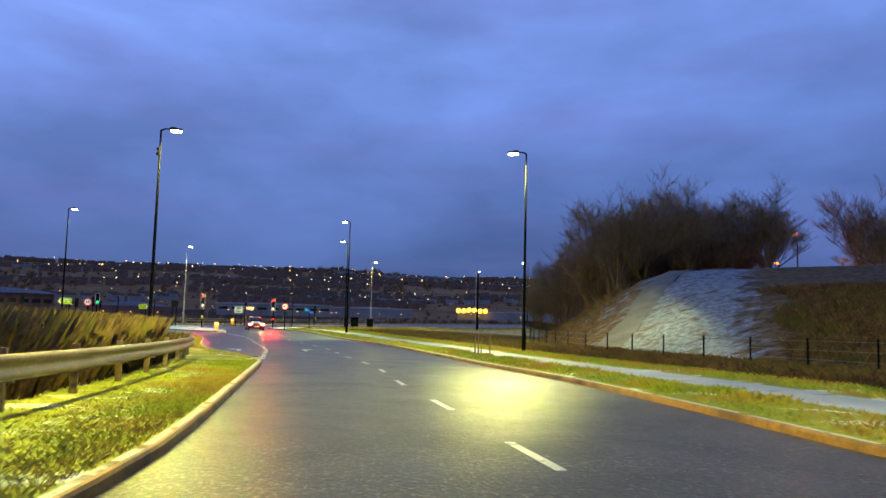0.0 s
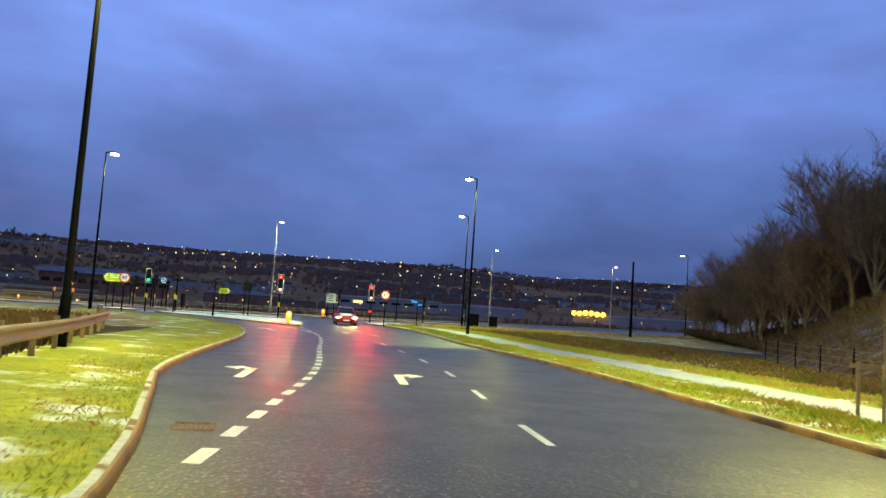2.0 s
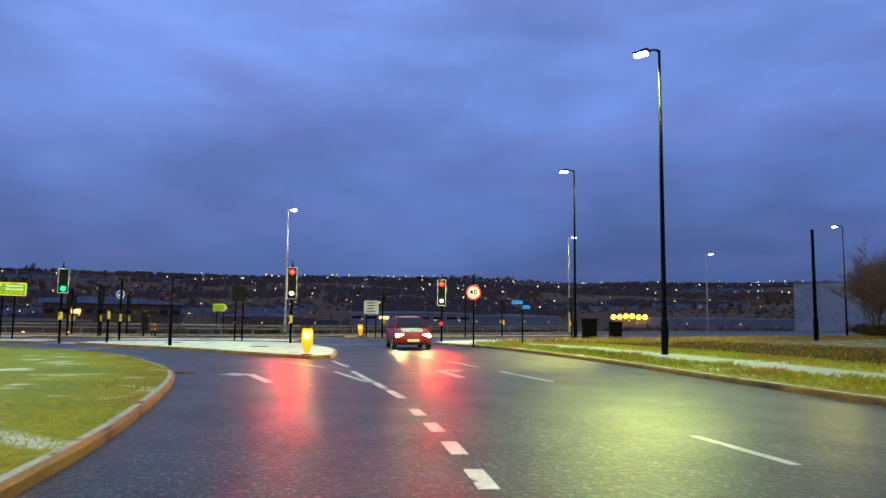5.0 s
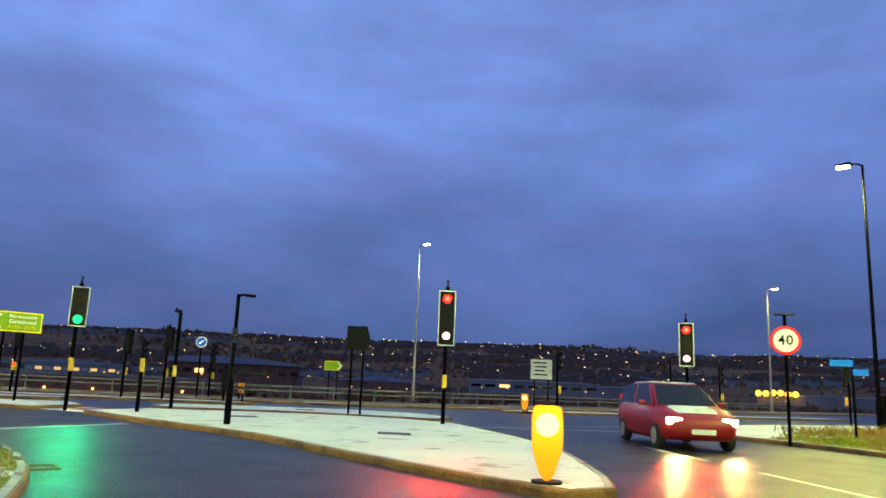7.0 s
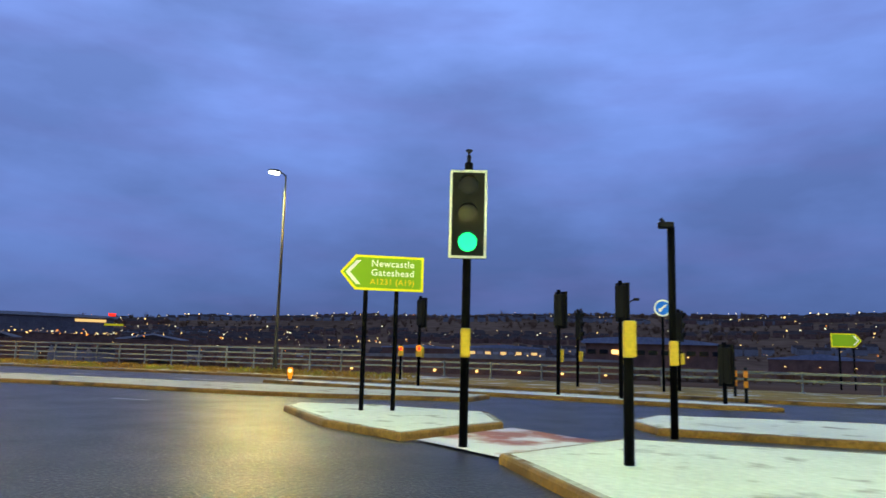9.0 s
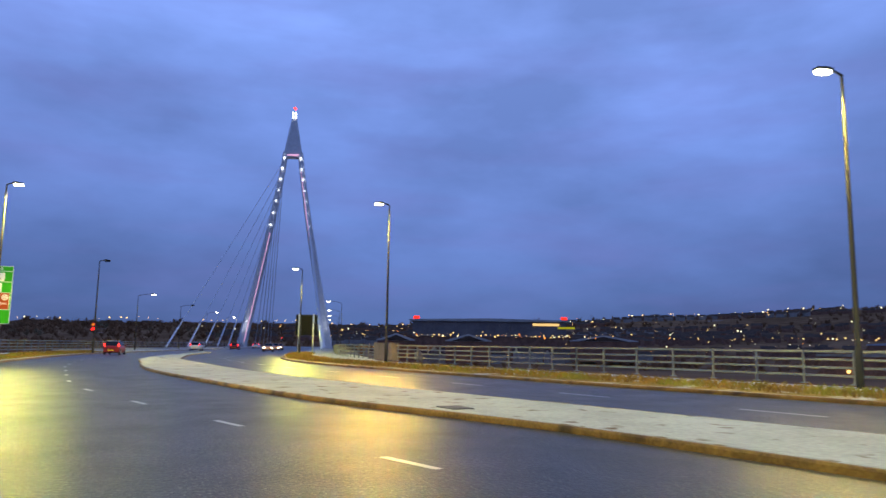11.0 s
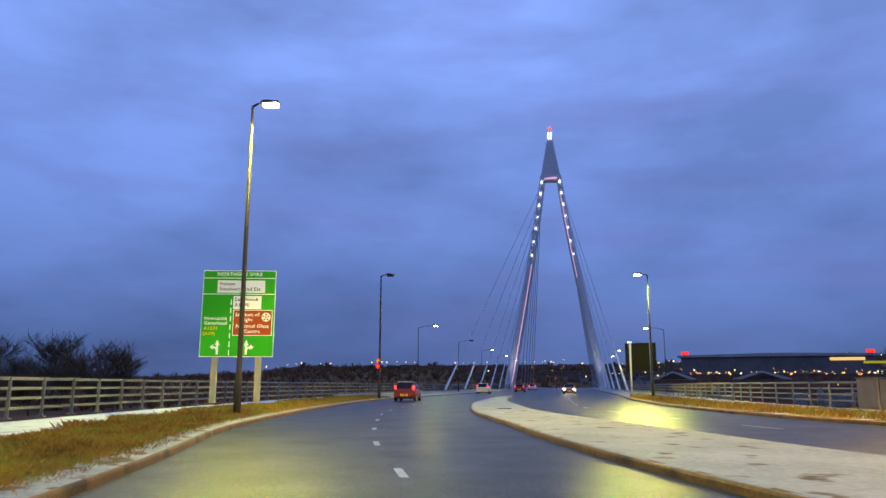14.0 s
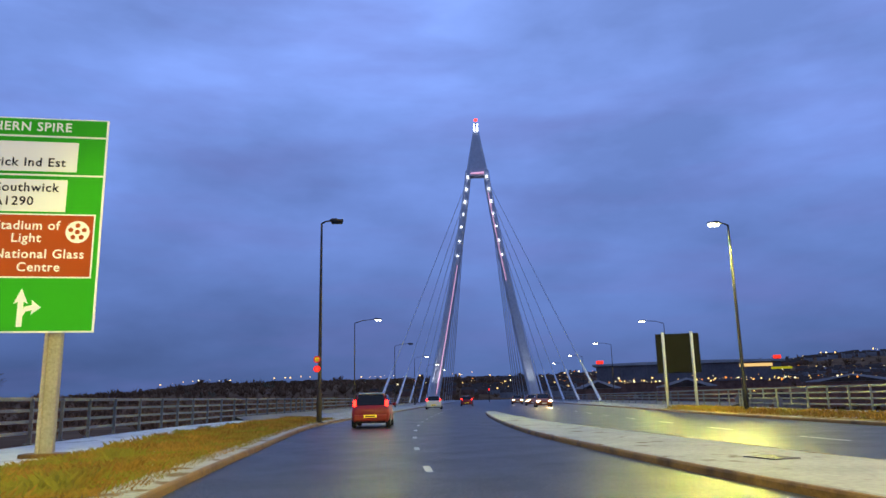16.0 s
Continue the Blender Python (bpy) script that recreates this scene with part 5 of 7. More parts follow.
# ---- the large direction sign on the bridge approach ----
def big_sign():
    a, b = Vector((-107.13, 32.52)), Vector((-108.43, 35.82))
    mid = (a + b) / 2
    W, Hh, z0 = 3.78, 4.5, 2.43
    ob = thing("direction_sign", (mid.x, mid.y, 0.12), "large green direction sign with white and brown panels", "road sign", "direction signs", math.degrees(math.atan2(b.y - a.y, b.x - a.x)))
    for px in (-1.12, 1.12):
        bm = bmesh.new()
        for side in (-1, 1):
            box(bm, (px + side * 0.12, 0.14, (z0 + Hh) / 2), (0.07, 0.2, z0 + Hh - 0.1), bevel=0.012)
        box(bm, (px, 0.14, (z0 + Hh) / 2), (0.2, 0.06, z0 + Hh - 0.1))
        part("post", bm, POST_STEEL, ob)
        bm = bmesh.new()
        box(bm, (px, 0.14, 0.04), (0.8, 0.5, 0.14), bevel=0.02)
        part("footing", bm, KERB, ob)
    # The whole face glows, imitating light bounced back by the sign sheeting.
    bm = bmesh.new()
    box(bm, (0, 0, z0 + Hh / 2), (W, 0.05, Hh), bevel=0.02)
    panel = part("panel", bm, SIGN_WHITE_GLOW, ob, "white-edged sign panel")
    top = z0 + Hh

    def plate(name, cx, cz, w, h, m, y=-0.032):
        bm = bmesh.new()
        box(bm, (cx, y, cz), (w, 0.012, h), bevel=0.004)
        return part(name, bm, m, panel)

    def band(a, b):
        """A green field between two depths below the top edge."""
        plate("field", 0, top - (a + b) / 2, W - 0.07, b - a, SIGN_GREEN_GLOW)

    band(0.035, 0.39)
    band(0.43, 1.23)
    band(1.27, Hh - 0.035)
    text_part("NORTHERN SPIRE", 0.27, (0, -0.042, top - 0.215), SIGN_WHITE_GLOW, panel)
    plate("name_panel", 0.1, top - 0.855, 2.46, 0.64, SIGN_WHITE_GLOW, -0.04)
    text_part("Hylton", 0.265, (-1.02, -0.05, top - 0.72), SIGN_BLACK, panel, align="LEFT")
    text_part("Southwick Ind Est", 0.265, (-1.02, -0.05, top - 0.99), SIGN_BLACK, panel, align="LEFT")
    plate("name_panel", 0.45, top - 1.69, 1.45, 0.68, SIGN_WHITE_GLOW, -0.04)
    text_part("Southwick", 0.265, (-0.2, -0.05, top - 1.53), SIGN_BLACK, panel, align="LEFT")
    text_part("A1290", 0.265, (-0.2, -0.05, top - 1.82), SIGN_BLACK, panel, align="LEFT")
    plate("brown_edge", 0.76, top - 2.74, 2.02, 1.33, SIGN_WHITE_GLOW, -0.039)
    plate("brown_panel", 0.76, top - 2.74, 1.96, 1.27, SIGN_BROWN_GLOW, -0.043)
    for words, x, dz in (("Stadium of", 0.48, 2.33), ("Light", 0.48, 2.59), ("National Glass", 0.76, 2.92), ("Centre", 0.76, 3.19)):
        text_part(words, 0.26, (x, -0.052, top - dz), SIGN_WHITE_GLOW, panel)
    bm = bmesh.new()
    disc(bm, (1.45, -0.052, top - 2.45), 0.23, 0.012, "Y", 28)
    ball = part("ball_symbol", bm, SIGN_WHITE_GLOW, panel)
    for k in range(6):
        bm = bmesh.new()
        far = 0.135 if k < 5 else 0.0
        disc(bm, (1.45 + far * math.sin(k * math.tau / 5), -0.06, top - 2.45 + far * math.cos(k * math.tau / 5)), 0.055, 0.006, "Y", 5)
        part("ball_patch", bm, SIGN_BROWN_GLOW, panel)
    text_part("Newcastle", 0.25, (-1.72, -0.042, top - 2.52), SIGN_WHITE_GLOW, panel, align="LEFT")
    text_part("Gateshead", 0.25, (-1.72, -0.042, top - 2.77), SIGN_WHITE_GLOW, panel, align="LEFT")
    text_part("A1231", 0.25, (-1.72, -0.042, top - 3.04), SIGN_ROUTE_GLOW, panel, align="LEFT")
    text_part("(A19)", 0.25, (-1.76, -0.042, top - 3.31), SIGN_ROUTE_GLOW, panel, align="LEFT")
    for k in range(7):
        plate("lane_dash", -0.38, z0 + 0.22 + k * 0.435, 0.05, 0.28, SIGN_WHITE_GLOW, -0.04)
    for cx, s in ((-0.98, -1), (0.5, 1)):
        bm = bmesh.new()
        prism(bm, [(cx - 0.05, z0 + 0.12), (cx + 0.05, z0 + 0.12), (cx + 0.05, z0 + 0.62), (cx + 0.13, z0 + 0.58), (cx, z0 + 0.88), (cx - 0.13, z0 + 0.58), (cx - 0.05, z0 + 0.62)], -0.05, -0.04)
        part("arrow", bm, SIGN_WHITE_GLOW, panel)
        bm = bmesh.new()
        o = [(cx + s * 0.04, z0 + 0.3), (cx + s * 0.1, z0 + 0.42), (cx + s * 0.22, z0 + 0.45), (cx + s * 0.2, z0 + 0.36), (cx + s * 0.38, z0 + 0.5), (cx + s * 0.2, z0 + 0.65), (cx + s * 0.22, z0 + 0.55), (cx + s * 0.08, z0 + 0.52), (cx + s * 0.04, z0 + 0.45)]
        prism(bm, o if s > 0 else o[::-1], -0.052, -0.042)
        part("arrow", bm, SIGN_WHITE_GLOW, panel)


big_sign()
ob = thing("direction_sign", (-148.8, 51.2, 0.12), "black back of a road sign on two pale posts", "road sign", "direction signs", yaw_to((-148.8, 51.2), (-90, 50)))
for px in (-0.95, 0.95):
    post(ob, 5.2, 0.1, PALE_STEEL, "post", (px, -0.1))
bm = bmesh.new()
box(bm, (0, 0.06, 3.75), (2.9, 0.06, 2.7), bevel=0.03)
part("panel", bm, SIGN_BLACK, ob)
# glowing warning roundels clamped to the unlit lamp column; plates and faces give off light
ob = thing("warning_sign", (-128.9, 32.55, 0.12), "small red glowing warning roundels on a lamp column", "road sign", "", yaw_to((-128.9, 32.6), (-90, 48)))
for z, m in ((2.95, SIGN_RED_GLOW), (2.5, SIGN_RED_GLOW)):
    bm = bmesh.new()
    disc(bm, (0, -0.16, z), 0.165, 0.03, "Y", 24)
    p = part("plate", bm, m, ob)
    bm = bmesh.new()
    disc(bm, (0, -0.18, z), 0.11, 0.012, "Y", 24)
    part("face", bm, SIGN_ROUTE_GLOW if z > 2.6 else RED_LAMP, p)
    bm = bmesh.new()
    box(bm, (0, -0.06, z), (0.06, 0.2, 0.06))
    part("clamp", bm, GALV, ob)


# ---- the cable-stayed bridge tower ----
TOWER = Vector((-313.9, 11.7, 0.0))
AXIS = Vector((-0.987, -0.159, 0)).normalized()
ACROSS = Vector((0.159, -0.987, 0)).normalized()


def tower_point(along, across, z):
    return TOWER + AXIS * along + ACROSS * across + Vector((0, 0, z))


def leg_offset(z):
    """Half distance between the legs: widest at the deck, closing towards the head in a gentle curve."""
    t = max(0.0, min(1.0, z / 71.5))
    return 15.3 * (1 - t) ** 1.12 + 2.7 * t


def bridge_tower():
    ob = thing("bridge_tower", tuple(TOWER), "tall pale steel A-shaped bridge tower with small lights", "bridge tower")
    back = ob.matrix_world.inverted()
    for s in (-1, 1):
        bm = bmesh.new()
        rings = []
        for k in range(19):
            z = -12 + (83.5 * k / 18)
            zz = max(z, 0)
            o = leg_offset(zz)
            w = 3.3 - 1.5 * zz / 72
            d = 4.2 - 1.6 * zz / 72
            rings.append([bm.verts.new(back @ tower_point(a * d / 2, s * (o + c * w / 2), z)) for a, c in ((-1, -0.7), (-0.6, -1), (0.6, -1), (1, -0.7), (1, 0.7), (0.6, 1), (-0.6, 1), (-1, 0.7))])
        for p, q in zip(rings, rings[1:]):
            for k in range(8):
                bm.faces.new((p[k], p[(k + 1) % 8], q[(k + 1) % 8], q[k]))
        bmesh.ops.recalc_face_normals(bm, faces=bm.faces)
        leg = part("leg", bm, PALE_STEEL, ob)
        for z in (44, 48.5, 53, 57, 61, 65, 69):
            bm = bmesh.new()
            box(bm, back @ tower_point(-1.95, s * leg_offset(z), z), (0.35, 0.5, 0.45 if z < 60 else 0.8))
            part("light", bm, TOWER_LIGHT, leg)
        bm = bmesh.new()
        pts = [back @ tower_point(-2.2 + 0.9 * z / 72, s * (leg_offset(z) - 0.75 + 0.4 * z / 72), z) for z in ((2, 12, 22, 32, 41) if s > 0 else (36, 46, 56, 64))]
        tube(bm, pts, 0.1, 6)
        part("light_line", bm, TOWER_LINE, leg)
    bm = bmesh.new()
    rings = []
    for z, w, d in ((69.5, 7.0, 3.0), (73, 6.0, 2.8), (78, 4.2, 2.4), (83, 2.4, 2.0), (85.2, 1.6, 1.6)):
        rings.append([bm.verts.new(back @ tower_point(a * d / 2, c * w / 2, z)) for a, c in ((-1, -0.75), (-0.6, -1), (0.6, -1), (1, -0.75), (1, 0.75), (0.6, 1), (-0.6, 1), (-1, 0.75))])
    for p, q in zip(rings, rings[1:]):
        for k in range(8):
            bm.faces.new((p[k], p[(k + 1) % 8], q[(k + 1) % 8], q[k]))
    bm.faces.new(rings[-1])
    bm.faces.new(rings[0][::-1])
    bmesh.ops.recalc_face_normals(bm, faces=bm.faces)
    head = part("head", bm, PALE_STEEL, ob)
    for s in (-1, 1):
        bm = bmesh.new()
        box(bm, back @ tower_point(-1.2, s * 0.5, 85.6), (0.4, 0.4, 2.4))
        part("light", bm, TOWER_LIGHT, head)
    bm = bmesh.new()
    box(bm, back @ tower_point(-1.7, 0, 70.3), (0.3, 4.2, 0.4))
    part("light_bar", bm, TOWER_LINE, head)
    bm = bmesh.new()
    tube(bm, [back @ tower_point(0, 0, 85), back @ tower_point(0, 0, 89)], 0.15, 6)
    m = part("mast", bm, PALE_STEEL, ob)
    bm = bmesh.new()
    bmesh.ops.create_icosphere(bm, subdivisions=2, radius=0.55, matrix=Matrix.Translation(back @ tower_point(0, 0, 88.6)))
    part("aviation_lamp", bm, AVIATION_RED, m)
    # lamps at the feet that wash the legs
    for s in (-1, 1):
        lamp_light(tower_point(-5.5, s * 14.6, 1.5), 2600, (0.9, 0.95, 1.0), 0.5, 60, tower_point(-1, s * 14.5, 22))
    # stay cables, near side and far side, in two planes
    for s in (-1, 1):
        for k in range(5):
            for way in (-1, 1):
                a = way * (41 + 21.0 * k) * (1 if way < 0 else 0.92)
                foot = tower_point(a, s * 14.3, 0.4)
                zt = 48 + 5.0 * k
                top = tower_point(way * 1.0, s * (leg_offset(zt) + 0.1), zt)
                bm = bmesh.new()
                tube(bm, [back @ foot, back @ top], 0.11, 6)
                cable = part("cable", bm, CABLE_STEEL, ob)
                if way < 0:
                    bm = bmesh.new()
                    tube(bm, [back @ foot, back @ (foot + (top - foot).normalized() * 10)], [0.19, 0.15], 8)
                    part("anchor_tube", bm, PALE_STEEL, cable, "pale steel anchor tube")


bridge_tower()


# ---- cars ----
def car(place, yaw, label, paint, length=3.6, width=1.62, height=1.47, tail_lit=True, head_lit=False, estate=0.0, watts=0.0):
    """A small hatchback; its front points along +y. Body lofted along its length, glass, wheels, lamps and plates as parts."""
    x, y = place
    ob = thing("car", (x, y, zg(x, y)), label, "car", "cars", yaw)
    L, W, H = length, width / 2, height
    # stations: position along the length, underside, shoulder height, half width
    st = [(-0.5, 0.36, 0.7, 0.84), (-0.49, 0.28, 0.86, 0.92), (-0.455, 0.24, 0.92, 0.97), (-0.3, 0.2, 0.95, 1.0), (0.0, 0.2, 0.93, 1.0), (0.2, 0.2, 0.9, 1.0), (0.34, 0.2, 0.84, 0.98), (0.44, 0.22, 0.74, 0.92), (0.485, 0.26, 0.64, 0.82), (0.5, 0.36, 0.56, 0.7)]
    bm = bmesh.new()
    rings = []
    for t, lo, hi, w in st:
        lo, hi = lo * H / 1.47, hi * H / 1.47
        mid = lo + (hi - lo) * 0.55
        rings.append([bm.verts.new((sx * W * w * k, t * L, z)) for sx, k, z in ((-1, 0.86, lo), (-1, 0.98, lo + 0.1), (-1, 1.0, mid), (-1, 0.95, hi), (-1, 0.7, hi + 0.03), (1, 0.7, hi + 0.03), (1, 0.95, hi), (1, 1.0, mid), (1, 0.98, lo + 0.1), (1, 0.86, lo))])
    for p, q in zip(rings, rings[1:]):
        for k in range(10):
            bm.faces.new((p[k], p[(k + 1) % 10], q[(k + 1) % 10], q[k]))
    bm.faces.new(rings[0])
    bm.faces.new(rings[-1][::-1])
    bmesh.ops.recalc_face_normals(bm, faces=bm.faces)
    body = part("body", bm, paint, ob, smooth=True)
    # cabin: pillars and roof in paint, glass set into it
    base, roof = 0.9 * H / 1.47, H
    rear, front = -0.47, 0.27
    rr, rf = -0.385 - estate, 0.06
    bm = bmesh.new()
    low = [(-W * 0.94, rear * L, base), (W * 0.94, rear * L, base), (W * 0.94, front * L, base), (-W * 0.94, front * L, base)]
    top = [(-W * 0.74, rr * L, roof - 0.05), (W * 0.74, rr * L, roof - 0.05), (W * 0.73, rf * L, roof - 0.03), (-W * 0.73, rf * L, roof - 0.03)]
    lv, tv = [bm.verts.new(v) for v in low], [bm.verts.new(v) for v in top]
    for k in range(4):
        bm.faces.new((lv[k], lv[(k + 1) % 4], tv[(k + 1) % 4], tv[k]))
    bm.faces.new(tv)
    bmesh.ops.recalc_face_normals(bm, faces=bm.faces)
    bmesh.ops.bevel(bm, geom=[e for e in bm.edges if not e.is_boundary], offset=0.09, segments=4, affect="EDGES")
    part("cabin", bm, paint, ob, smooth=True)

    def pane(name, a, b, c, d, inset=0.14, out=0.012):
        a, b, c, d = (Vector(v) for v in (a, b, c, d))
        m = (a + b + c + d) / 4
        n = (b - a).cross(d - a).normalized()
        if n.dot(m - Vector((0, 0, 1.0))) < 0:
            n = -n
        bm = bmesh.new()
        q = [bm.verts.new(v + (m - v) * inset + n * out) for v in (a, b, c, d)]
        bm.faces.new(q)
        r = bmesh.ops.extrude_face_region(bm, geom=bm.faces[:])
        bmesh.ops.translate(bm, vec=-n * 0.02, verts=[v for v in r["geom"] if isinstance(v, bmesh.types.BMVert)])
        bmesh.ops.recalc_face_normals(bm, faces=bm.faces)
        return part(name, bm, DARK_GLASS, ob)

    pane("rear_window", low[0], low[1], top[1], top[0], 0.15, 0.02)
    pane("windscreen", low[3], low[2], top[2], top[3], 0.16)
    for s in (0, 1):
        i, j = (0, 3) if s == 0 else (1, 2)
        a, b, c, d = (Vector(v) for v in (low[i], low[j], top[j], top[i]))
        m1, m2 = a + (b - a) * 0.5, d + (c - d) * 0.5
        pane("side_window", a, m1, m2, d)
        pane("side_window", m1, b, c, m2)
    for sy in (-0.32, 0.33):
        for sx in (-1, 1):
            bm = bmesh.new()
            c = (sx * (W - 0.09), sy * L, 0.29)
            bmesh.ops.create_cone(bm, cap_ends=True, segments=22, radius1=0.29, radius2=0.29, depth=0.19, matrix=Matrix.Translation(c) @ Matrix.Rotation(radians(90), 4, "Y"))
            bmesh.ops.bevel(bm, geom=[e for e in bm.edges if len(e.link_faces) == 2 and any(len(f.verts) > 4 for f in e.link_faces)], offset=0.03, segments=2, affect="EDGES")
            wheel = part("wheel", bm, TYRE, ob)
            bm = bmesh.new()
            disc(bm, (c[0] + sx * 0.09, c[1], c[2]), 0.185, 0.025, "X", 20)
            part("rim", bm, RIM, wheel)
    for sx in (-1, 1):
        bm = bmesh.new()
        box(bm, (sx * W * 0.82, -0.462 * L, 1.02 * H / 1.47), (0.13, 0.1, 0.27), bevel=0.035)
        part("tail_lamp", bm, TAIL_RED if tail_lit else SIGN_RED_GLOW, ob, "lit red tail lamp" if tail_lit else "")
        bm = bmesh.new()
        box(bm, (sx * W * 0.7, 0.478 * L, 0.62 * H / 1.47), (0.34, 0.1, 0.15), bevel=0.03)
        part("headlamp", bm, HEAD_WHITE if head_lit else WHITE_PLASTIC, ob, "lit headlamp" if head_lit else "")
        bm = bmesh.new()
        box(bm, (sx * (W + 0.07), 0.17 * L, 0.97 * H / 1.47), (0.16, 0.1, 0.12), bevel=0.03)
        part("mirror", bm, paint, ob)
    bm = bmesh.new()
    box(bm, (0, -0.495 * L - 0.065, 0.47), (0.52, 0.02, 0.11), bevel=0.004)
    p = part("number_plate", bm, PLATE_YELLOW, ob)
    bm = bmesh.new()
    box(bm, (0, -0.495 * L - 0.078, 0.47), (0.4, 0.004, 0.055))
    part("text_bar", bm, SIGN_BLACK, p)
    bm = bmesh.new()
    box(bm, (0, 0.502 * L, 0.42), (0.52, 0.02, 0.11), bevel=0.004)
    part("number_plate", bm, PLATE_WHITE, ob)
    bm = bmesh.new()
    box(bm, (0, -0.495 * L, 0.4), (W * 1.72, 0.12, 0.26), bevel=0.05)
    part("bumper", bm, paint, ob)
    bm = bmesh.new()
    box(bm, (0, -0.49 * L, 0.25), (W * 1.55, 0.1, 0.1), bevel=0.02)
    part("valance", bm, BLACK_PLASTIC, ob)
    bm = bmesh.new()
    box(bm, (0, 0.493 * L, 0.56), (W * 0.9, 0.04, 0.1), bevel=0.01)
    part("grille", bm, BLACK_PLASTIC, ob)
    if head_lit and watts:
        for sx in (-1, 1):
            a = ob.matrix_world @ Vector((sx * W * 0.7, 0.5 * L + 0.12, 0.62))
            lamp_light(a, watts, (1, 0.68, 0.25), 0.08, 75, ob.matrix_world @ Vector((sx * W * 0.7, 0.5 * L + 12, 0.0)), 0.7)
    return ob


def heading(a, b):
    return math.degrees(math.atan2(-(b[0] - a[0]), b[1] - a[1]))


hatch = car((-126.3, 36.2), 103, "small red hatchback with lit tail lamps driving to the bridge", CAR_RED, 3.5, 1.58, 1.41, watts=0)
bm = bmesh.new()
box(bm, (0, -0.83, 1.38), (1.04, 1.02, 0.06), bevel=0.028)
part("roof_snow", bm, SNOW, hatch, "thin snow on the roof")
car((-174.0, 28.1), heading((-150, 32.4), (-165, 29.6)), "silver-white hatchback with lit tail lamps", CAR_WHITE, 4.0, 1.72, 1.45)
car((-200.0, 27.0), heading((-190, 28.5), (-205, 26)), "dark red car with bright brake lamps", CAR_DARKRED, 4.1, 1.72, 1.42)
car((-252.0, 17.6), heading((-245, 18.7), (-260, 16.3)), "pale estate car far along the bridge", CAR_WHITE, 4.3, 1.75, 1.6)
for x, y in ((-176, 39.6), (-192, 37.0), (-214, 32.6)):
    car((x, y), heading((-200, 36), (-180, 39.3)), "oncoming car with bright headlamps on the bridge", CAR_GREY, 4.1, 1.72, 1.45, False, True, watts=1200 if x > -180 else 0)
estate = car((-29.9, 78.9), heading((-31.4, 81.6), (-29.2, 77.2)), "red estate car with lit headlamps crossing the junction", CAR_RED, 4.1, 1.74, 1.5, False, True, 0.02, 160)
bm = bmesh.new()
box(bm, (0, -0.62, 1.475), (1.06, 1.5, 0.05), bevel=0.022)
part("roof_snow", bm, SNOW, estate, "thin snow on the roof")
bm = bmesh.new()
rows = [[bm.verts.new((sx * 0.52 * (1 - 0.1 * k / 4), 1.12 + 0.66 * k / 4, 0.945 - 0.15 * (k / 4) ** 1.5 + (0.012 if abs(sx) < 1 else -0.02))) for sx in (-1, -0.8, -0.3, 0.3, 0.8, 1)] for k in range(5)]
for a, b in zip(rows, rows[1:]):
    for k in range(5):
        bm.faces.new((a[k], a[k + 1], b[k + 1], b[k]))
part("bonnet_snow", bm, SNOW, estate, "thin snow on the bonnet", True)


# ---- bare winter trees ----
def tree_meshes(seed, height, spread=0.55, levels=4, counts=(11, 8, 6, 8, 3), thin=0.013):
    rnd = random.Random(seed)
    trunk, crown = bmesh.new(), bmesh.new()

    def grow(bm_, p, d, length, r, level):
        steps = (3, 3, 2, 2, 1)[level]
        pts, rad = [p], [r]
        q, dd = Vector(p), Vector(d)
        for k in range(steps):
            dd = (dd + Vector((rnd.uniform(-1, 1), rnd.uniform(-1, 1), rnd.uniform(-0.3, 0.9))) * 0.16).normalized()
            q = q + dd * (length / steps)
            pts.append(q.copy())
            rad.append(r * (1 - 0.55 * (k + 1) / steps))
        tube(bm_, pts, rad, 6 if level == 0 else (4 if level == 1 else 3), False)
        if level >= levels:
            return
        n = counts[level]
        for k in range(n):
            t = rnd.uniform(0.35, 1.0) if level else rnd.uniform(0.22, 1.0)
            i = min(int(t * steps), steps - 1)
            f = t * steps - i
            start = pts[i].lerp(pts[i + 1], f)
            a = rnd.uniform(0, math.tau)
            out = Vector((math.cos(a), math.sin(a), 0)) * spread * rnd.uniform(0.7, 1.5) + dd * rnd.uniform(0.4, 0.9) + Vector((0, 0, 0.2))
            grow(crown, start, out.normalized(), length * rnd.uniform(0.5, 0.72), max(thin, rad[i] * 0.5), level + 1)

    grow(trunk, Vector((0, 0, -0.3)), Vector((0, 0, 1)), height * 0.52, height * 0.017, 0)
    return trunk, crown


TREES = []
for k, (h, sp) in enumerate(((11.5, 0.55), (12.5, 0.5), (10.0, 0.7), (9.0, 0.6))):
    t, c = tree_meshes(11 + k, h, sp)
    ob = thing("tree", (0, 0, -60), "bare winter tree with dense dark twigs", "tree", "bare trees")
    part("trunk", t, BARK, ob)
    part("crown", c, BARK_RED if k % 2 else BARK, ob)
    TREES.append(ob)


for k, (h, sp) in enumerate(((17.0, 0.75), (20.0, 0.7), (14.0, 0.85))):
    t, c = tree_meshes(41 + k, h, sp, 3, (13, 11, 11), 0.055)
    ob = thing("tree", (0, 0, -60), "tall bare tree with a rounded crown below the bridge", "tree", "bare trees below the bridge")
    part("trunk", t, BARK, ob)
    part("crown", c, BARK, ob)
    TREES.append(ob)


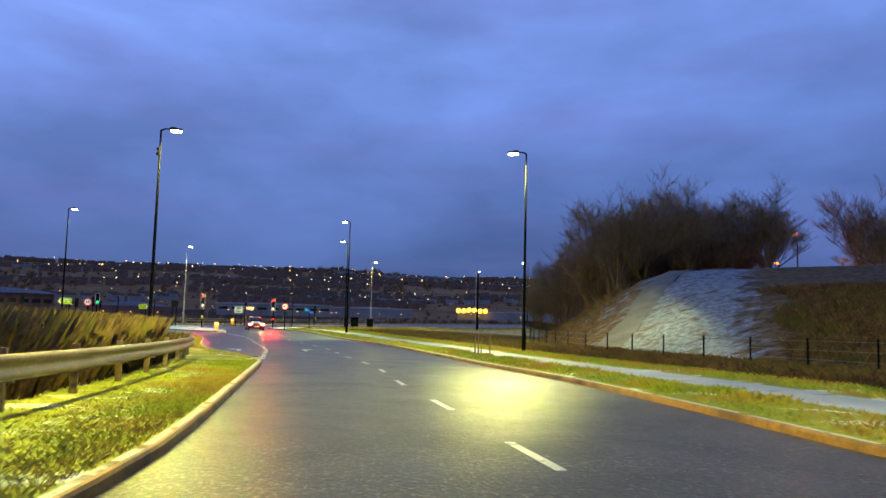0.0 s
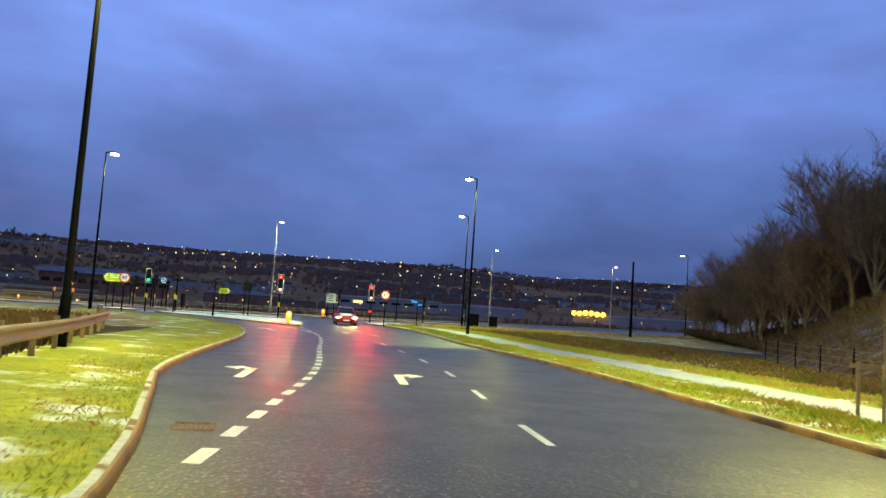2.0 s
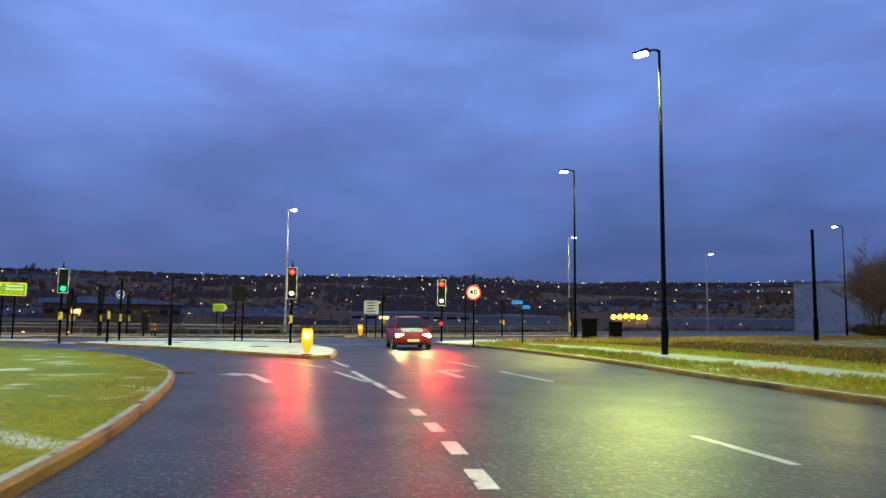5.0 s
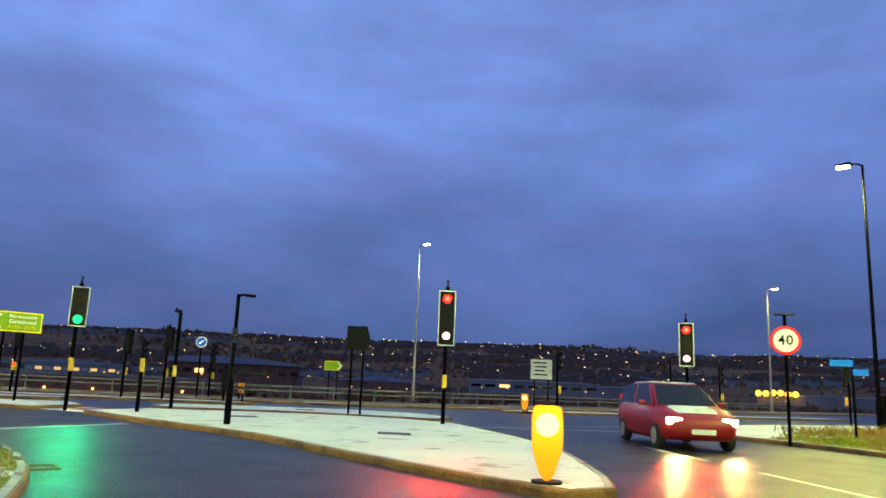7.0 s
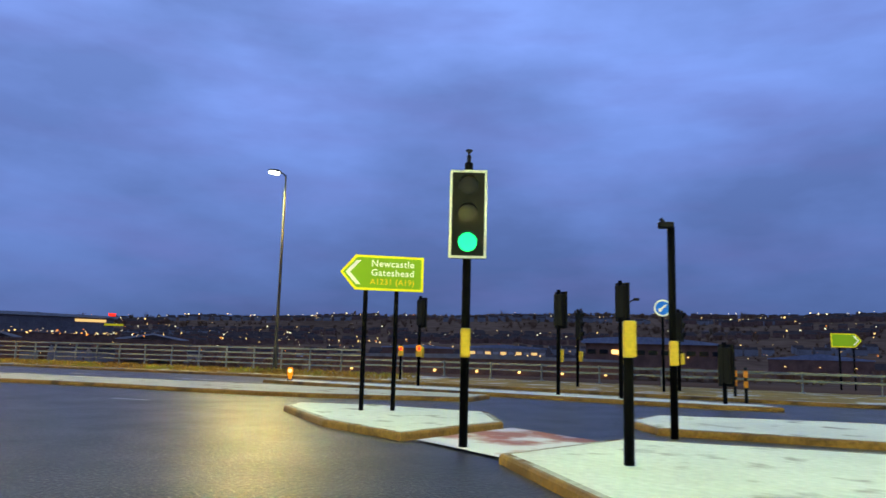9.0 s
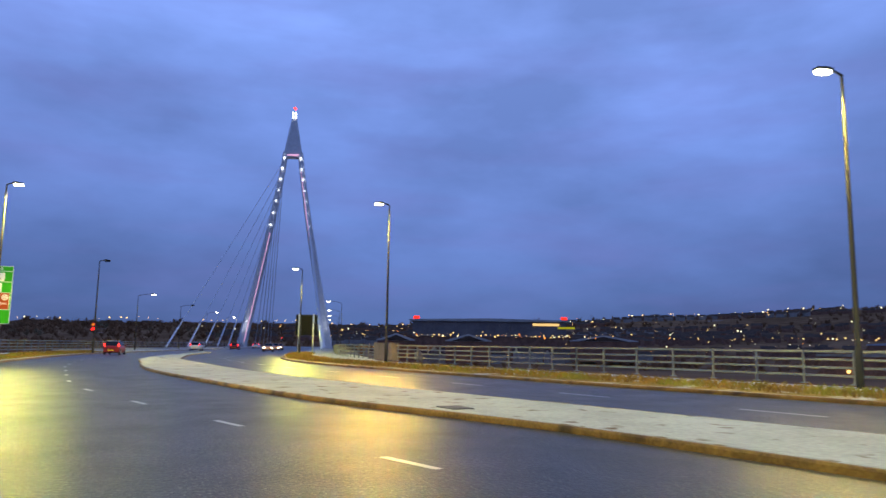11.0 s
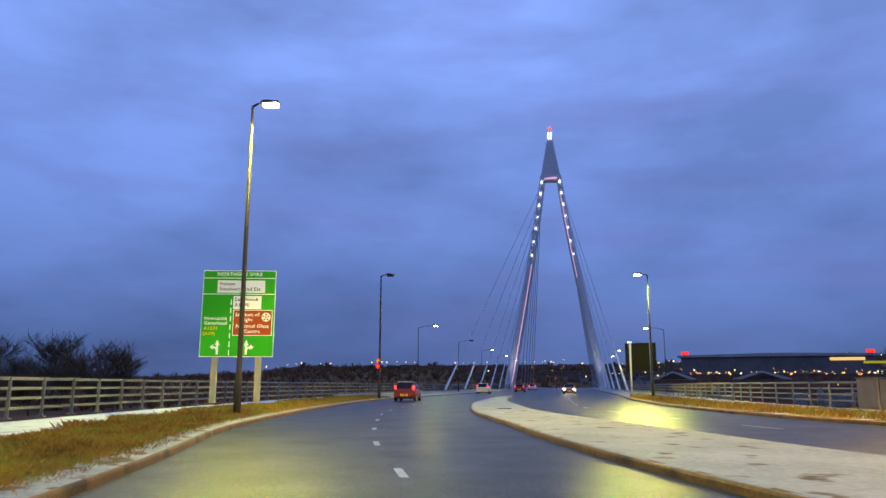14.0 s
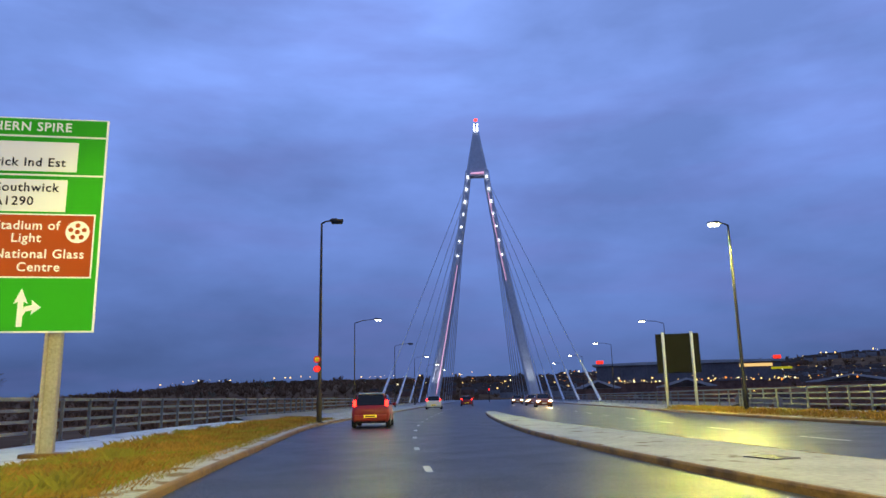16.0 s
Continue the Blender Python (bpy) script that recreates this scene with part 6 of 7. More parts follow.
def bank_z(x, y):
    best = min(range(len(BANK_TOE)), key=lambda i: (BANK_TOE[i][0] - x) ** 2 + (BANK_TOE[i][1] - y) ** 2)
    off = math.hypot(BANK_TOE[best][0] - x, BANK_TOE[best][1] - y)
    h = bank_height(BANK_TOE[best][1])
    prof = ((0, -0.05), (0.8, 0.04), (2.5, 0.2), (4.5, 0.42), (6.5, 0.63), (8.5, 0.82), (10.5, 0.94), (13, 1.0), (18, 1.06), (30, 1.12), (60, 1.1))
    for (a, p), (b, q) in zip(prof, prof[1:]):
        if a <= off <= b:
            return zg(x, y) + h * (p + (q - p) * (off - a) / (b - a))
    return zg(x, y) + h * 1.1


used = set()


def plant(x, y, z, k, s=1.0):
    m = pose(x, y, z, 0, 0, (x * 37 + y * 17) % 360)
    if k not in used:
        used.add(k)
        TREES[k].matrix_world = m @ Matrix.Scale(s, 4)
        return
    o = copy_thing(TREES[k], m)
    o.matrix_basis = m @ Matrix.Scale(s, 4)


rnd = random.Random(5)
WOOD_SPOTS = []
for row in range(5):
    for k in range(14):
        t = (k + 0.5 * (row % 2) + rnd.uniform(-0.3, 0.3)) / 12.5
        edge = Vector((8.0, 79)).lerp(Vector((0.8, 129)), t)
        deep = 1.5 + row * 4.6 + rnd.uniform(-1, 1)
        if math.degrees(math.atan2(edge.x + deep * 0.97, edge.y + deep * 0.15)) < 18.6:
            WOOD_SPOTS.append((edge.x + deep * 0.97, edge.y + deep * 0.15, t))
for i, (x, y, t) in enumerate(WOOD_SPOTS):
    plant(x, y, bank_z(x, y) - 0.15, i % 4, rnd.uniform(0.98, 1.16) * (1.02 - 0.32 * t))
for i, (x, y) in enumerate([(27, 33), (31, 38), (34, 30), (30, 26), (38, 86), (41, 92), (43, 84), (40, 80), (46, 90), (36, 78), (40, 74)]):
    plant(x, y, bank_z(x, y) - 0.1, (i + 1) % 4, rnd.uniform(0.85, 1.05))
# trees below the bridge approach
for i in range(30):
    a = radians(132.6 + i * 1.0 + rnd.uniform(-0.9, 0.9))
    r = rnd.uniform(225, 320)
    x, y = -63 - r * math.sin(a), 64 + r * math.cos(a)
    plant(x, y, land_height(x, y) - 0.2, 4 + i % 3, rnd.uniform(0.85, 1.3) * (1.3 if i % 7 == 4 else 1.0))

# ---- the hills across the river: woods, streets, houses and their lights ----
def wooded(x, y):
    """How wooded the land is: 0 for open fields and streets, 1 for woods."""
    return noise.noise(Vector((x * 0.0042, y * 0.0042, 5.3))) + 0.5 * noise.noise(Vector((x * 0.013, y * 0.013, 2.1)))


def at_hub(yaw, r):
    return HUB[0] - r * math.sin(radians(yaw)), HUB[1] + r * math.cos(radians(yaw))


def far_woods():
    rnd = random.Random(8)
    verts, faces = [], []
    count = 0
    while count < 15000:
        yaw = rnd.uniform(-35, 150)
        r = rnd.choice((rnd.uniform(300, 900), rnd.uniform(900, 1720), rnd.uniform(1300, 1760), rnd.uniform(1640, 1735)))
        x, y = at_hub(yaw, r)
        w = wooded(x, y) + (0.5 if yaw > 100 else 0.0) + (0.12 if r > 1600 else 0.0)
        if w < 0.05 and rnd.random() > 0.22:
            continue
        count += 1
        z = land_height(x, y)
        s = rnd.uniform(2.2, 4.6) * (0.6 if r < 900 else 1.0) * (1.0 + 0.9 * max(0.0, min(0.6, w)))
        if r > 1600 and rnd.random() < 0.06:
            s *= 1.9
        # a bare crown: a fan of broad twig sprays and a few long thin branches
        for j in range(22):
            a, up = rnd.uniform(0, math.tau), rnd.uniform(0.25, 1.45)
            far = s * (rnd.uniform(0.7, 1.4) if j < 16 else rnd.uniform(1.3, 1.7))
            b = rnd.uniform(0, math.tau)
            w = s * (rnd.uniform(0.08, 0.2) if j < 16 else 0.02)
            root = s * (0.06 if j < 16 else 0.04)
            tx, ty, tz = x + far * math.cos(up) * math.cos(a), y + far * math.cos(up) * math.sin(a), z + 0.15 * s + far * math.sin(up)
            ox, oy = math.cos(b), math.sin(b)
            c0 = len(verts)
            verts += [(x - ox * root, y - oy * root, z), (x + ox * root, y + oy * root, z), (tx + ox * w, ty + oy * w, tz + w * rnd.uniform(-0.4, 0.4)), (tx - ox * w, ty - oy * w, tz)]
            faces.append((c0, c0 + 1, c0 + 2, c0 + 3))
    me = bpy.data.meshes.new("far_woods")
    me.from_pydata(verts, [], faces)
    me.materials.append(FAR_HILL)
    tagged(new("far_woods", me), "dark winter woods and hedges on the hillsides", "woods", kind="stuff")


far_woods()


def hill_streets():
    """Streets that follow the contours of the hillside, as runs of lamp places."""
    rnd = random.Random(31)
    out = []
    for n in range(74):
        yaw = rnd.choice((rnd.uniform(-16, 98), rnd.uniform(-14, 48), rnd.uniform(-10, 30), rnd.uniform(60, 97)))
        r = rnd.choice((rnd.uniform(450, 900), rnd.uniform(850, 1400), rnd.uniform(1250, 1690)))
        lamps = rnd.randint(4, 13)
        slope, gap = rnd.uniform(-0.5, 0.5), rnd.uniform(26, 42)
        run = []
        for k in range(lamps):
            x, y = at_hub(yaw, r)
            run.append((x, y, yaw, r))
            yaw += math.degrees(gap / r)
            r += gap * slope
            slope += rnd.uniform(-0.12, 0.12)
        out.append(run)
    for yaw in (101, 104.5, 107, 111.5, 114, 118, 120.5):
        r = rnd.uniform(1600, 1710)
        out.append([(*at_hub(yaw + k * 0.7, r), yaw + k * 0.7, r) for k in range(rnd.randint(3, 5))])
    return out


STREETS = hill_streets()


def town_lights():
    rnd = random.Random(21)
    sets = {"warm": ([], [], TOWN_WARM), "white": ([], [], TOWN_WHITE), "orange": ([], [], TOWN_ORANGE), "red": ([], [], TOWN_RED)}

    # Callers swell the size with distance, to take in each lamp's glare.
    def light(x, y, z, s, kind):
        v, f, _ = sets[kind]
        c = len(v)
        v += [(x + s, y, z), (x - s, y, z), (x, y + s, z), (x, y - s, z), (x, y, z + s), (x, y, z - s)]
        f += [(c + a, c + b, c + d) for a, b, d in ((0, 2, 4), (2, 1, 4), (1, 3, 4), (3, 0, 4), (2, 0, 5), (1, 2, 5), (3, 1, 5), (0, 3, 5))]

    for run in STREETS:
        kind = rnd.choices(("warm", "white", "orange"), (0.42, 0.5, 0.08))[0]
        for x, y, yaw, r in run:
            if yaw < 100 and rnd.random() < 0.3:
                continue
            light(x + rnd.uniform(-3, 3), y + rnd.uniform(-3, 3), land_height(x, y) + rnd.uniform(7.5, 11) + (5 if yaw > 100 else 0), r / 1290 * rnd.choice((0.4, 0.5, 0.7, 0.9, 1.4)), kind if rnd.random() < 0.85 else "warm")
    # windows and yard lamps between the streets
    for n in range(210):
        yaw = rnd.choice((rnd.uniform(-14, 95), rnd.uniform(-14, 45), rnd.uniform(60, 96)))
        r = rnd.choice((rnd.uniform(380, 800), rnd.uniform(800, 1650)))
        x, y = at_hub(yaw, r)
        light(x, y, land_height(x, y) + rnd.uniform(4, 10), r / 1290 * rnd.choice((0.35, 0.45, 0.6, 0.9)), rnd.choices(("warm", "white", "orange", "red"), (0.6, 0.2, 0.15, 0.05))[0])
    # loose lights beyond the river, without masts, their heights set to fit the camera's view
    for n in range(130):
        yaw = rnd.choice((rnd.uniform(76, 92), rnd.uniform(55, 94)))
        r = rnd.uniform(330, 520)
        x, y = at_hub(yaw, r)
        light(x, y, 1.2 + r * (rnd.uniform(0.0135, 0.0165) if n % 4 else rnd.uniform(0.012, 0.021)), r / 1290 * rnd.choice((0.45, 0.6, 0.8, 1.4)), rnd.choices(("warm", "white", "orange"), (0.7, 0.18, 0.12))[0])
    for kind, (v, f, m) in sets.items():
        me = bpy.data.meshes.new("town_lights")
        me.from_pydata(v, [], f)
        me.materials.append(m)
        tagged(new("town_lights", me), "scattered " + kind + " street and window lights of the far town", "town lights", kind="stuff")


town_lights()


def far_houses():
    """Gabled houses along both sides of the streets, brick or rendered walls under slate."""
    rnd = random.Random(4)
    verts, faces, kinds = [], [], []
    for run in STREETS:
        wall = rnd.choice((0, 0, 0, 1))
        for (x0, y0, yaw, r), (x1, y1, _, _) in zip(run, run[1:]):
            for side in (-1, 1):
                for t in (0.25, 0.75):
                    if rnd.random() < 0.2:
                        continue
                    x, y = x0 + (x1 - x0) * t, y0 + (y1 - y0) * t
                    d = Vector((x1 - x0, y1 - y0)).normalized()
                    x, y = x - d.y * 13 * side, y + d.x * 13 * side
                    z = land_height(x, y) - 1.5
                    w, dp, h, g = rnd.uniform(8, 15), rnd.uniform(7, 9), rnd.uniform(6, 7.5), rnd.uniform(2, 3.2)
                    a = math.atan2(d.y, d.x) + rnd.uniform(-0.1, 0.1)
                    c, s = math.cos(a), math.sin(a)
                    k = len(verts)
                    for px, py, pz in ((-w / 2, -dp / 2, 0), (w / 2, -dp / 2, 0), (w / 2, dp / 2, 0), (-w / 2, dp / 2, 0), (-w / 2, -dp / 2, h), (w / 2, -dp / 2, h), (w / 2, dp / 2, h), (-w / 2, dp / 2, h), (-w / 2, 0, h + g), (w / 2, 0, h + g)):
                        verts.append((x + px * c - py * s, y + px * s + py * c, z + pz))
                    faces += [tuple(k + i for i in q) for q in ((0, 1, 5, 4), (2, 3, 7, 6), (1, 2, 6, 9, 5), (3, 0, 4, 8, 7), (4, 5, 9, 8), (6, 7, 8, 9))]
                    kinds += [wall] * 4 + [2, 2]
    me = bpy.data.meshes.new("far_houses")
    me.from_pydata(verts, [], faces)
    for m in (BRICK, CLAD_GREY, SLATE):
        me.materials.append(m)
    me.polygons.foreach_set("material_index", kinds)
    tagged(new("far_houses", me), "rows of dark gabled houses on the far hillside", "houses", kind="stuff")


far_houses()


def shed(centre, yaw, size, label, wall, roof, rise=2.0, curved=False, lights=0, base=None, gable=None, strip=None, windows=0, shop=False):
    """A large low building: walls, a pitched or curved roof, openings and a row of wall lamps. Its front faces -y."""
    x, y = centre
    z = land_height(x, y) - 0.5 if base is None else base
    w, d, h = size
    ob = thing("building", (x, y, z), label, "building", "distant buildings", yaw)
    bm = bmesh.new()
    box(bm, (0, 0, h / 2), (w, d, h))
    walls = part("wall", bm, wall, ob)
    bm = bmesh.new()
    if curved:
        prism(bm, [(-w * 0.53 + w * 1.06 * k / 14, h + 0.05 + rise * math.sin(math.pi * (0.16 + 0.84 * k / 14)) ** 0.8) for k in range(15)] + [(w * 0.53, h), (-w * 0.53, h)], -d * 0.55, d * 0.55)
    else:
        prism(bm, [(-w * 0.51, h), (w * 0.51, h), (w * 0.51, h + 0.4), (0, h + rise), (-w * 0.51, h + 0.4)], -d * 0.51, d * 0.51)
    bmesh.ops.recalc_face_normals(bm, faces=bm.faces)
    part("roof", bm, roof, ob)
    if gable:
        bm = bmesh.new()
        prism(bm, [(-w * 0.36, h + 0.1), (w * 0.36, h + 0.1), (0, h + rise * 0.78)], -d * 0.51 - 0.15, -d * 0.51 + 0.1)
        bmesh.ops.recalc_face_normals(bm, faces=bm.faces)
        part("gable", bm, gable, walls)
    for k in range(windows):
        bm = bmesh.new()
        box(bm, (-w / 2 + w * (k + 0.5) / windows, -d / 2 - 0.1, h * 0.62), (w / windows * 0.7, 0.3, h * 0.2))
        part("window", bm, (SHOP_LIGHT if k % 2 else CLAD_WHITE) if shop else (TOWN_WARM if (k * 7) % 11 == 3 else DARK_GLASS), walls)
    for k in range(lights):
        bm = bmesh.new()
        s = 0.32
        bmesh.ops.create_icosphere(bm, subdivisions=1, radius=s, matrix=Matrix.Translation((-w / 2 + w * (k + 0.5) / lights, -d / 2 - 0.5, h * 0.45)))
        part("wall_lamp", bm, strip or TOWN_WARM, walls)
    return ob


def around(yaw, r, origin=(-20.0, 50.0)):
    return (origin[0] - r * math.sin(radians(yaw)), origin[1] + r * math.cos(radians(yaw)))


shed(around(41.0, 350), 41 + 180 - 180, (54, 24, 9.0), "brick office building with a curved blue-grey roof", BRICK, ROOF_BLUE, 2.8, True, 2, -1.5, windows=11)
shed((-293.0, 268.0), 52, (36, 20, 5.4), "low retail building with lit shop fronts", CLAD_GREY, ROOF_BLUE, 1.6, False, 7, -1.0, windows=11, shop=True)
shed(around(57.5, 345), 57, (30, 18, 4.6), "dark low unit beside the shops", BRICK, ROOF_BLUE, 1.6, False, 2, -1.0)
shed(around(30.5, 420), 30, (44, 20, 6), "low dark brick unit with wall lamps", BRICK, ROOF_BLUE, 3.0, False, 3, -3.0)
shed(around(19.0, 430), 19, (70, 26, 7), "pale industrial shed with a lit front", CLAD_GREY, CLAD_WHITE, 1.2, False, 5, -1.0, windows=9)
shed(around(11.0, 470), 11, (60, 26, 6), "low industrial shed beyond the junction", CLAD_GREY, CLAD_WHITE, 1.5, False, 4, -1.0)
shed(around(-4.0, 480), -4, (120, 26, 5.5), "long low industrial shed with a pale roof", CLAD_GREY, CLAD_WHITE, 0.8, False, 4, -1.0)
shed(around(-11.8, 255), -11.8, (18, 24, 15), "blocky pale building with vertical panels", CLAD_WHITE, CLAD_GREY, 0.6, False, 0, -1.0)
shed(around(-17.5, 280), -17, (44, 22, 8), "low pale building among the trees", CLAD_WHITE, CLAD_GREY, 0.6, False, 0, -1.0)
# Lamp balls are oversized to include glare; the gantry is added to carry them.
ob = thing("flood_lights", (-36.8, 516.7, 2.8), "row of bright yellow flood lights on an added gantry", "flood lights", "", 1.2)
bm = bmesh.new()
box(bm, (0, 0, 2.4), (21, 0.6, 0.5))
for k in (-9, 0, 9):
    box(bm, (k, 0, 1.2), (0.5, 0.5, 2.4))
part("gantry", bm, GALV, ob)
for k in range(6):
    bm = bmesh.new()
    bmesh.ops.create_icosphere(bm, subdivisions=2, radius=1.7, matrix=Matrix.Translation((-9.5 + 3.8 * k, -1.0, 2.6 + 0.5 * (k in (2, 3)))))
    part("flood_lamp", bm, FLOOD_WARM, ob)
B = (-48.0, 70.0)
def arena():
    """A long arena: brown base, dull cladding band, thin white roof edge, lit panels and two red signs."""
    ob = thing("building", (-609.0, 101.0, -8.5), "long dull-clad arena with a white roof edge and red signs", "building", "distant buildings", 86)
    w, d = 112.0, 46.0
    bm = bmesh.new()
    box(bm, (0, 0, 9.5), (w, d, 19))
    walls = part("wall", bm, BRICK, ob)
    for k in range(14):
        bm = bmesh.new()
        box(bm, (-w / 2 + w * (k + 0.5) / 14, -d / 2 - 0.25, 22.5), (w / 14 - 0.12, 0.5, 11), bevel=0.05)
        part("cladding_panel", bm, CLAD_DULL, walls)
    bm = bmesh.new()
    box(bm, (0, 0, 23.2), (w - 1, d - 1, 8.4))
    part("upper_storey", bm, CLAD_GREY, ob)
    bm = bmesh.new()
    prism(bm, [(-w * 0.52, 28.2), (w * 0.52, 28.2), (w * 0.52, 29.4), (0, 30.4), (-w * 0.52, 29.4)], -d * 0.54, d * 0.54)
    bmesh.ops.recalc_face_normals(bm, faces=bm.faces)
    part("roof", bm, CLAD_WHITE, ob)
    bm = bmesh.new()
    box(bm, (w * 0.37, -d / 2 - 0.7, 26.2), (19, 0.5, 1.8))
    part("lit_panel", bm, SHOP_LIGHT, walls)
    bm = bmesh.new()
    box(bm, (w * 0.5, -d / 2 - 0.7, 24.0), (12, 0.5, 1.4))
    part("lit_panel", bm, SIGN_YELLOW_GLOW, walls)
    bm = bmesh.new()
    box(bm, (-w * 0.56, 2, 9), (14, d * 0.7, 18))
    part("stair_block", bm, BRICK, ob)
    for x in (-w * 0.48, w * 0.49):
        bm = bmesh.new()
        box(bm, (x, -d * 0.4, 31.0), (4.6, 0.6, 2.1), bevel=0.15)
        sign = part("roof_sign", bm, TOWN_RED, ob, "red lit sign")
        bm = bmesh.new()
        box(bm, (x, -d * 0.4 + 0.6, 29.8), (3, 0.4, 1.6))
        part("frame", bm, BLACK_STEEL, sign)


arena()
for x, y, yaw, w in ((-417.0, 44.0, 94, 18), (-415.0, 80.0, 88, 22)):
    shed((x, y), yaw, (w, 20, 10.4), "dark gabled unit with a pale roof edge", BRICK, CLAD_WHITE, 3.6, False, 0, -6.6, gable=SLATE)
shed((-462.0, 157.0), 77, (36, 20, 11.0), "wide unit with a pale roof front", BRICK, CLAD_WHITE, 3.4, False, 0, -6.0, gable=SLATE)
shed(around(52.0, 150, B), 52, (60, 16, 4.5), "low building with a row of warm lamps", BRICK, CLAD_GREY, 1.0, False, 7, -4.0)
# orange lamps above the bank, placed to fit the camera's view
for x, y, z in ((35.5, 99.5, 10.9), (46, 140, 12.2), (50, 150, 11)):
    ob = thing("street_lamp", (x, y, 3.0), "old orange sodium street lamp above the bank", "street lamp", "street lamps", 60)
    bm = bmesh.new()
    tube(bm, [(0, 0, 0), (0, 0, z)], [0.12, 0.07], 8)
    part("column", bm, BLACK_STEEL, ob)
    bm = bmesh.new()
    box(bm, (0, 0.4, z), (0.5, 0.9, 0.4), bevel=0.08)
    part("lantern", bm, TOWN_ORANGE, ob)
# First lamp was drawn nearer along the line of sight to redden the trees.
lamp_light((34.9, 98.6, 13.5), 16000, (1, 0.3, 0.06), 0.3)

# ---- fence, path and young tree on the bank side ----
FENCE = [p for p in BANK_TOE if 2 < p[1] < 66]
ob = thing("fence", (FENCE[0][0], FENCE[0][1], zg(*FENCE[0])), "thin wire fence on dark posts below the bank", "fence")
back = ob.matrix_world.inverted()
bm = bmesh.new()
box(bm, (0, 0, 0.65), (0.05, 0.05, 1.4))
first = part("post", bm, BLACK_STEEL, ob)
for n, i in enumerate(range(0, len(FENCE), 2)):
    x, y = FENCE[i]
    o = first if n == 0 else new("post", first.data)
    o.parent = ob
    o.matrix_basis = back @ pose(x - 0.6, y, zg(x, y), 0, 0, 15)
for h in (0.35, 0.65, 0.95, 1.25):
    bm = bmesh.new()
    tube(bm, [back @ Vector((x - 0.6, y, zg(x, y) + h)) for x, y in FENCE[::2]], 0.012, 4, False)
    part("wire", bm, MESH_WIRE, ob)
bm = bmesh.new()
line = smooth_line([(4.6, 44.5), (6.0, 47.5), (8.0, 52.5), (10.0, 57), (11.8, 61.0), (14.5, 63.5), (17.5, 64.0)], 0.6)
rows = []
for (x, y), (nx, ny) in zip(line, normals(line)):
    rows.append([bm.verts.new((x + nx * o, y + ny * o, bank_z(x + nx * o, y + ny * o) + 0.22 - 0.16 * abs(o))) for o in (-1.25, -0.6, 0, 0.6, 1.25)])
for p, q in zip(rows, rows[1:]):
    for k in range(4):
        bm.faces.new((p[k], p[k + 1], q[k + 1], q[k]))
tagged(mesh_object("bank_path", bm, PATH_GREY, True), "grey gravel path climbing the bank", "path", kind="structure")
ob = thing("tree_guard", (-2.1, 36.5, zg(-2.1, 36.5) + 0.14), "three wooden stakes and a rail round a sapling", "tree guard", "", 15)
for a in range(3):
    bm = bmesh.new()
    tube(bm, [(0.45 * math.cos(a * 2.1), 0.45 * math.sin(a * 2.1), -0.1), (0.45 * math.cos(a * 2.1), 0.45 * math.sin(a * 2.1), 1.05)], 0.035, 8)
    part("stake", bm, WOOD, ob)
bm = bmesh.new()
box(bm, (0, 0, 0.98), (1.2, 0.06, 0.08))
part("crossbar", bm, WOOD, ob)
bm = bmesh.new()
tube(bm, [(0, 0, -0.1), (0.03, 0.02, 0.9), (0.0, 0.0, 2.3)], [0.025, 0.018, 0.006], 6)
part("sapling", bm, BARK, ob)


# ---- grass, weeds and scrub ----
def blades(name, label, line, side, lo, hi, count, height, material, lean=0.5, width=0.018, seed=1, clump=0.0, base=0.12, test=None, lie=None):
    rg = np.random.default_rng(seed)
    pts = np.array(line)
    ns_ = np.array(normals(line)) * side
    seg = np.linalg.norm(np.diff(pts, axis=0), axis=1)
    cum = np.concatenate([[0], np.cumsum(seg)])
    s = rg.uniform(0, cum[-1], count)
    off = rg.uniform(lo, hi, count)
    if clump:
        centres = rg.uniform(0, cum[-1], max(8, int(cum[-1] * clump)))
        coff = rg.uniform(lo, hi, len(centres))
        pick = rg.integers(0, len(centres), count)
        s = centres[pick] + rg.normal(0, 0.28, count)
        off = np.clip(coff[pick] + rg.normal(0, 0.22, count), lo, hi)
        s = np.clip(s, 0, cum[-1])
    i = np.clip(np.searchsorted(cum, s) - 1, 0, len(seg) - 1)
    f = (s - cum[i]) / np.maximum(seg[i], 1e-6)
    p = pts[i] + (pts[i + 1] - pts[i]) * f[:, None] + ns_[i] * off[:, None]
    h = height * rg.uniform(0.45, 1.15, count)
    a = rg.uniform(0, math.tau, count)
    la = rg.uniform(0, math.tau, count)
    verts, faces = [], []
    for k in range(count):
        x, y = p[k]
        if test and not test(x, y):
            continue
        z = (lie or zg)(x, y) + base
        dx, dy = math.cos(a[k]) * width, math.sin(a[k]) * width
        lx, ly = math.cos(la[k]) * h[k] * lean, math.sin(la[k]) * h[k] * lean
        n = len(verts)
        verts += [(x - dx, y - dy, z), (x + dx, y + dy, z), (x + lx * 0.35 + dx * 0.6, y + ly * 0.35 + dy * 0.6, z + h[k] * 0.62), (x + lx, y + ly, z + h[k])]
        faces += [(n, n + 1, n + 2), (n, n + 2, n + 3)]
    me = bpy.data.meshes.new(name)
    me.from_pydata(verts, [], faces)
    me.materials.append(material)
    return tagged(new(name, me), label, "grass", kind="stuff")


NEAR_LEFT = [p for p in LEFT_APPROACH if p[1] > -6]
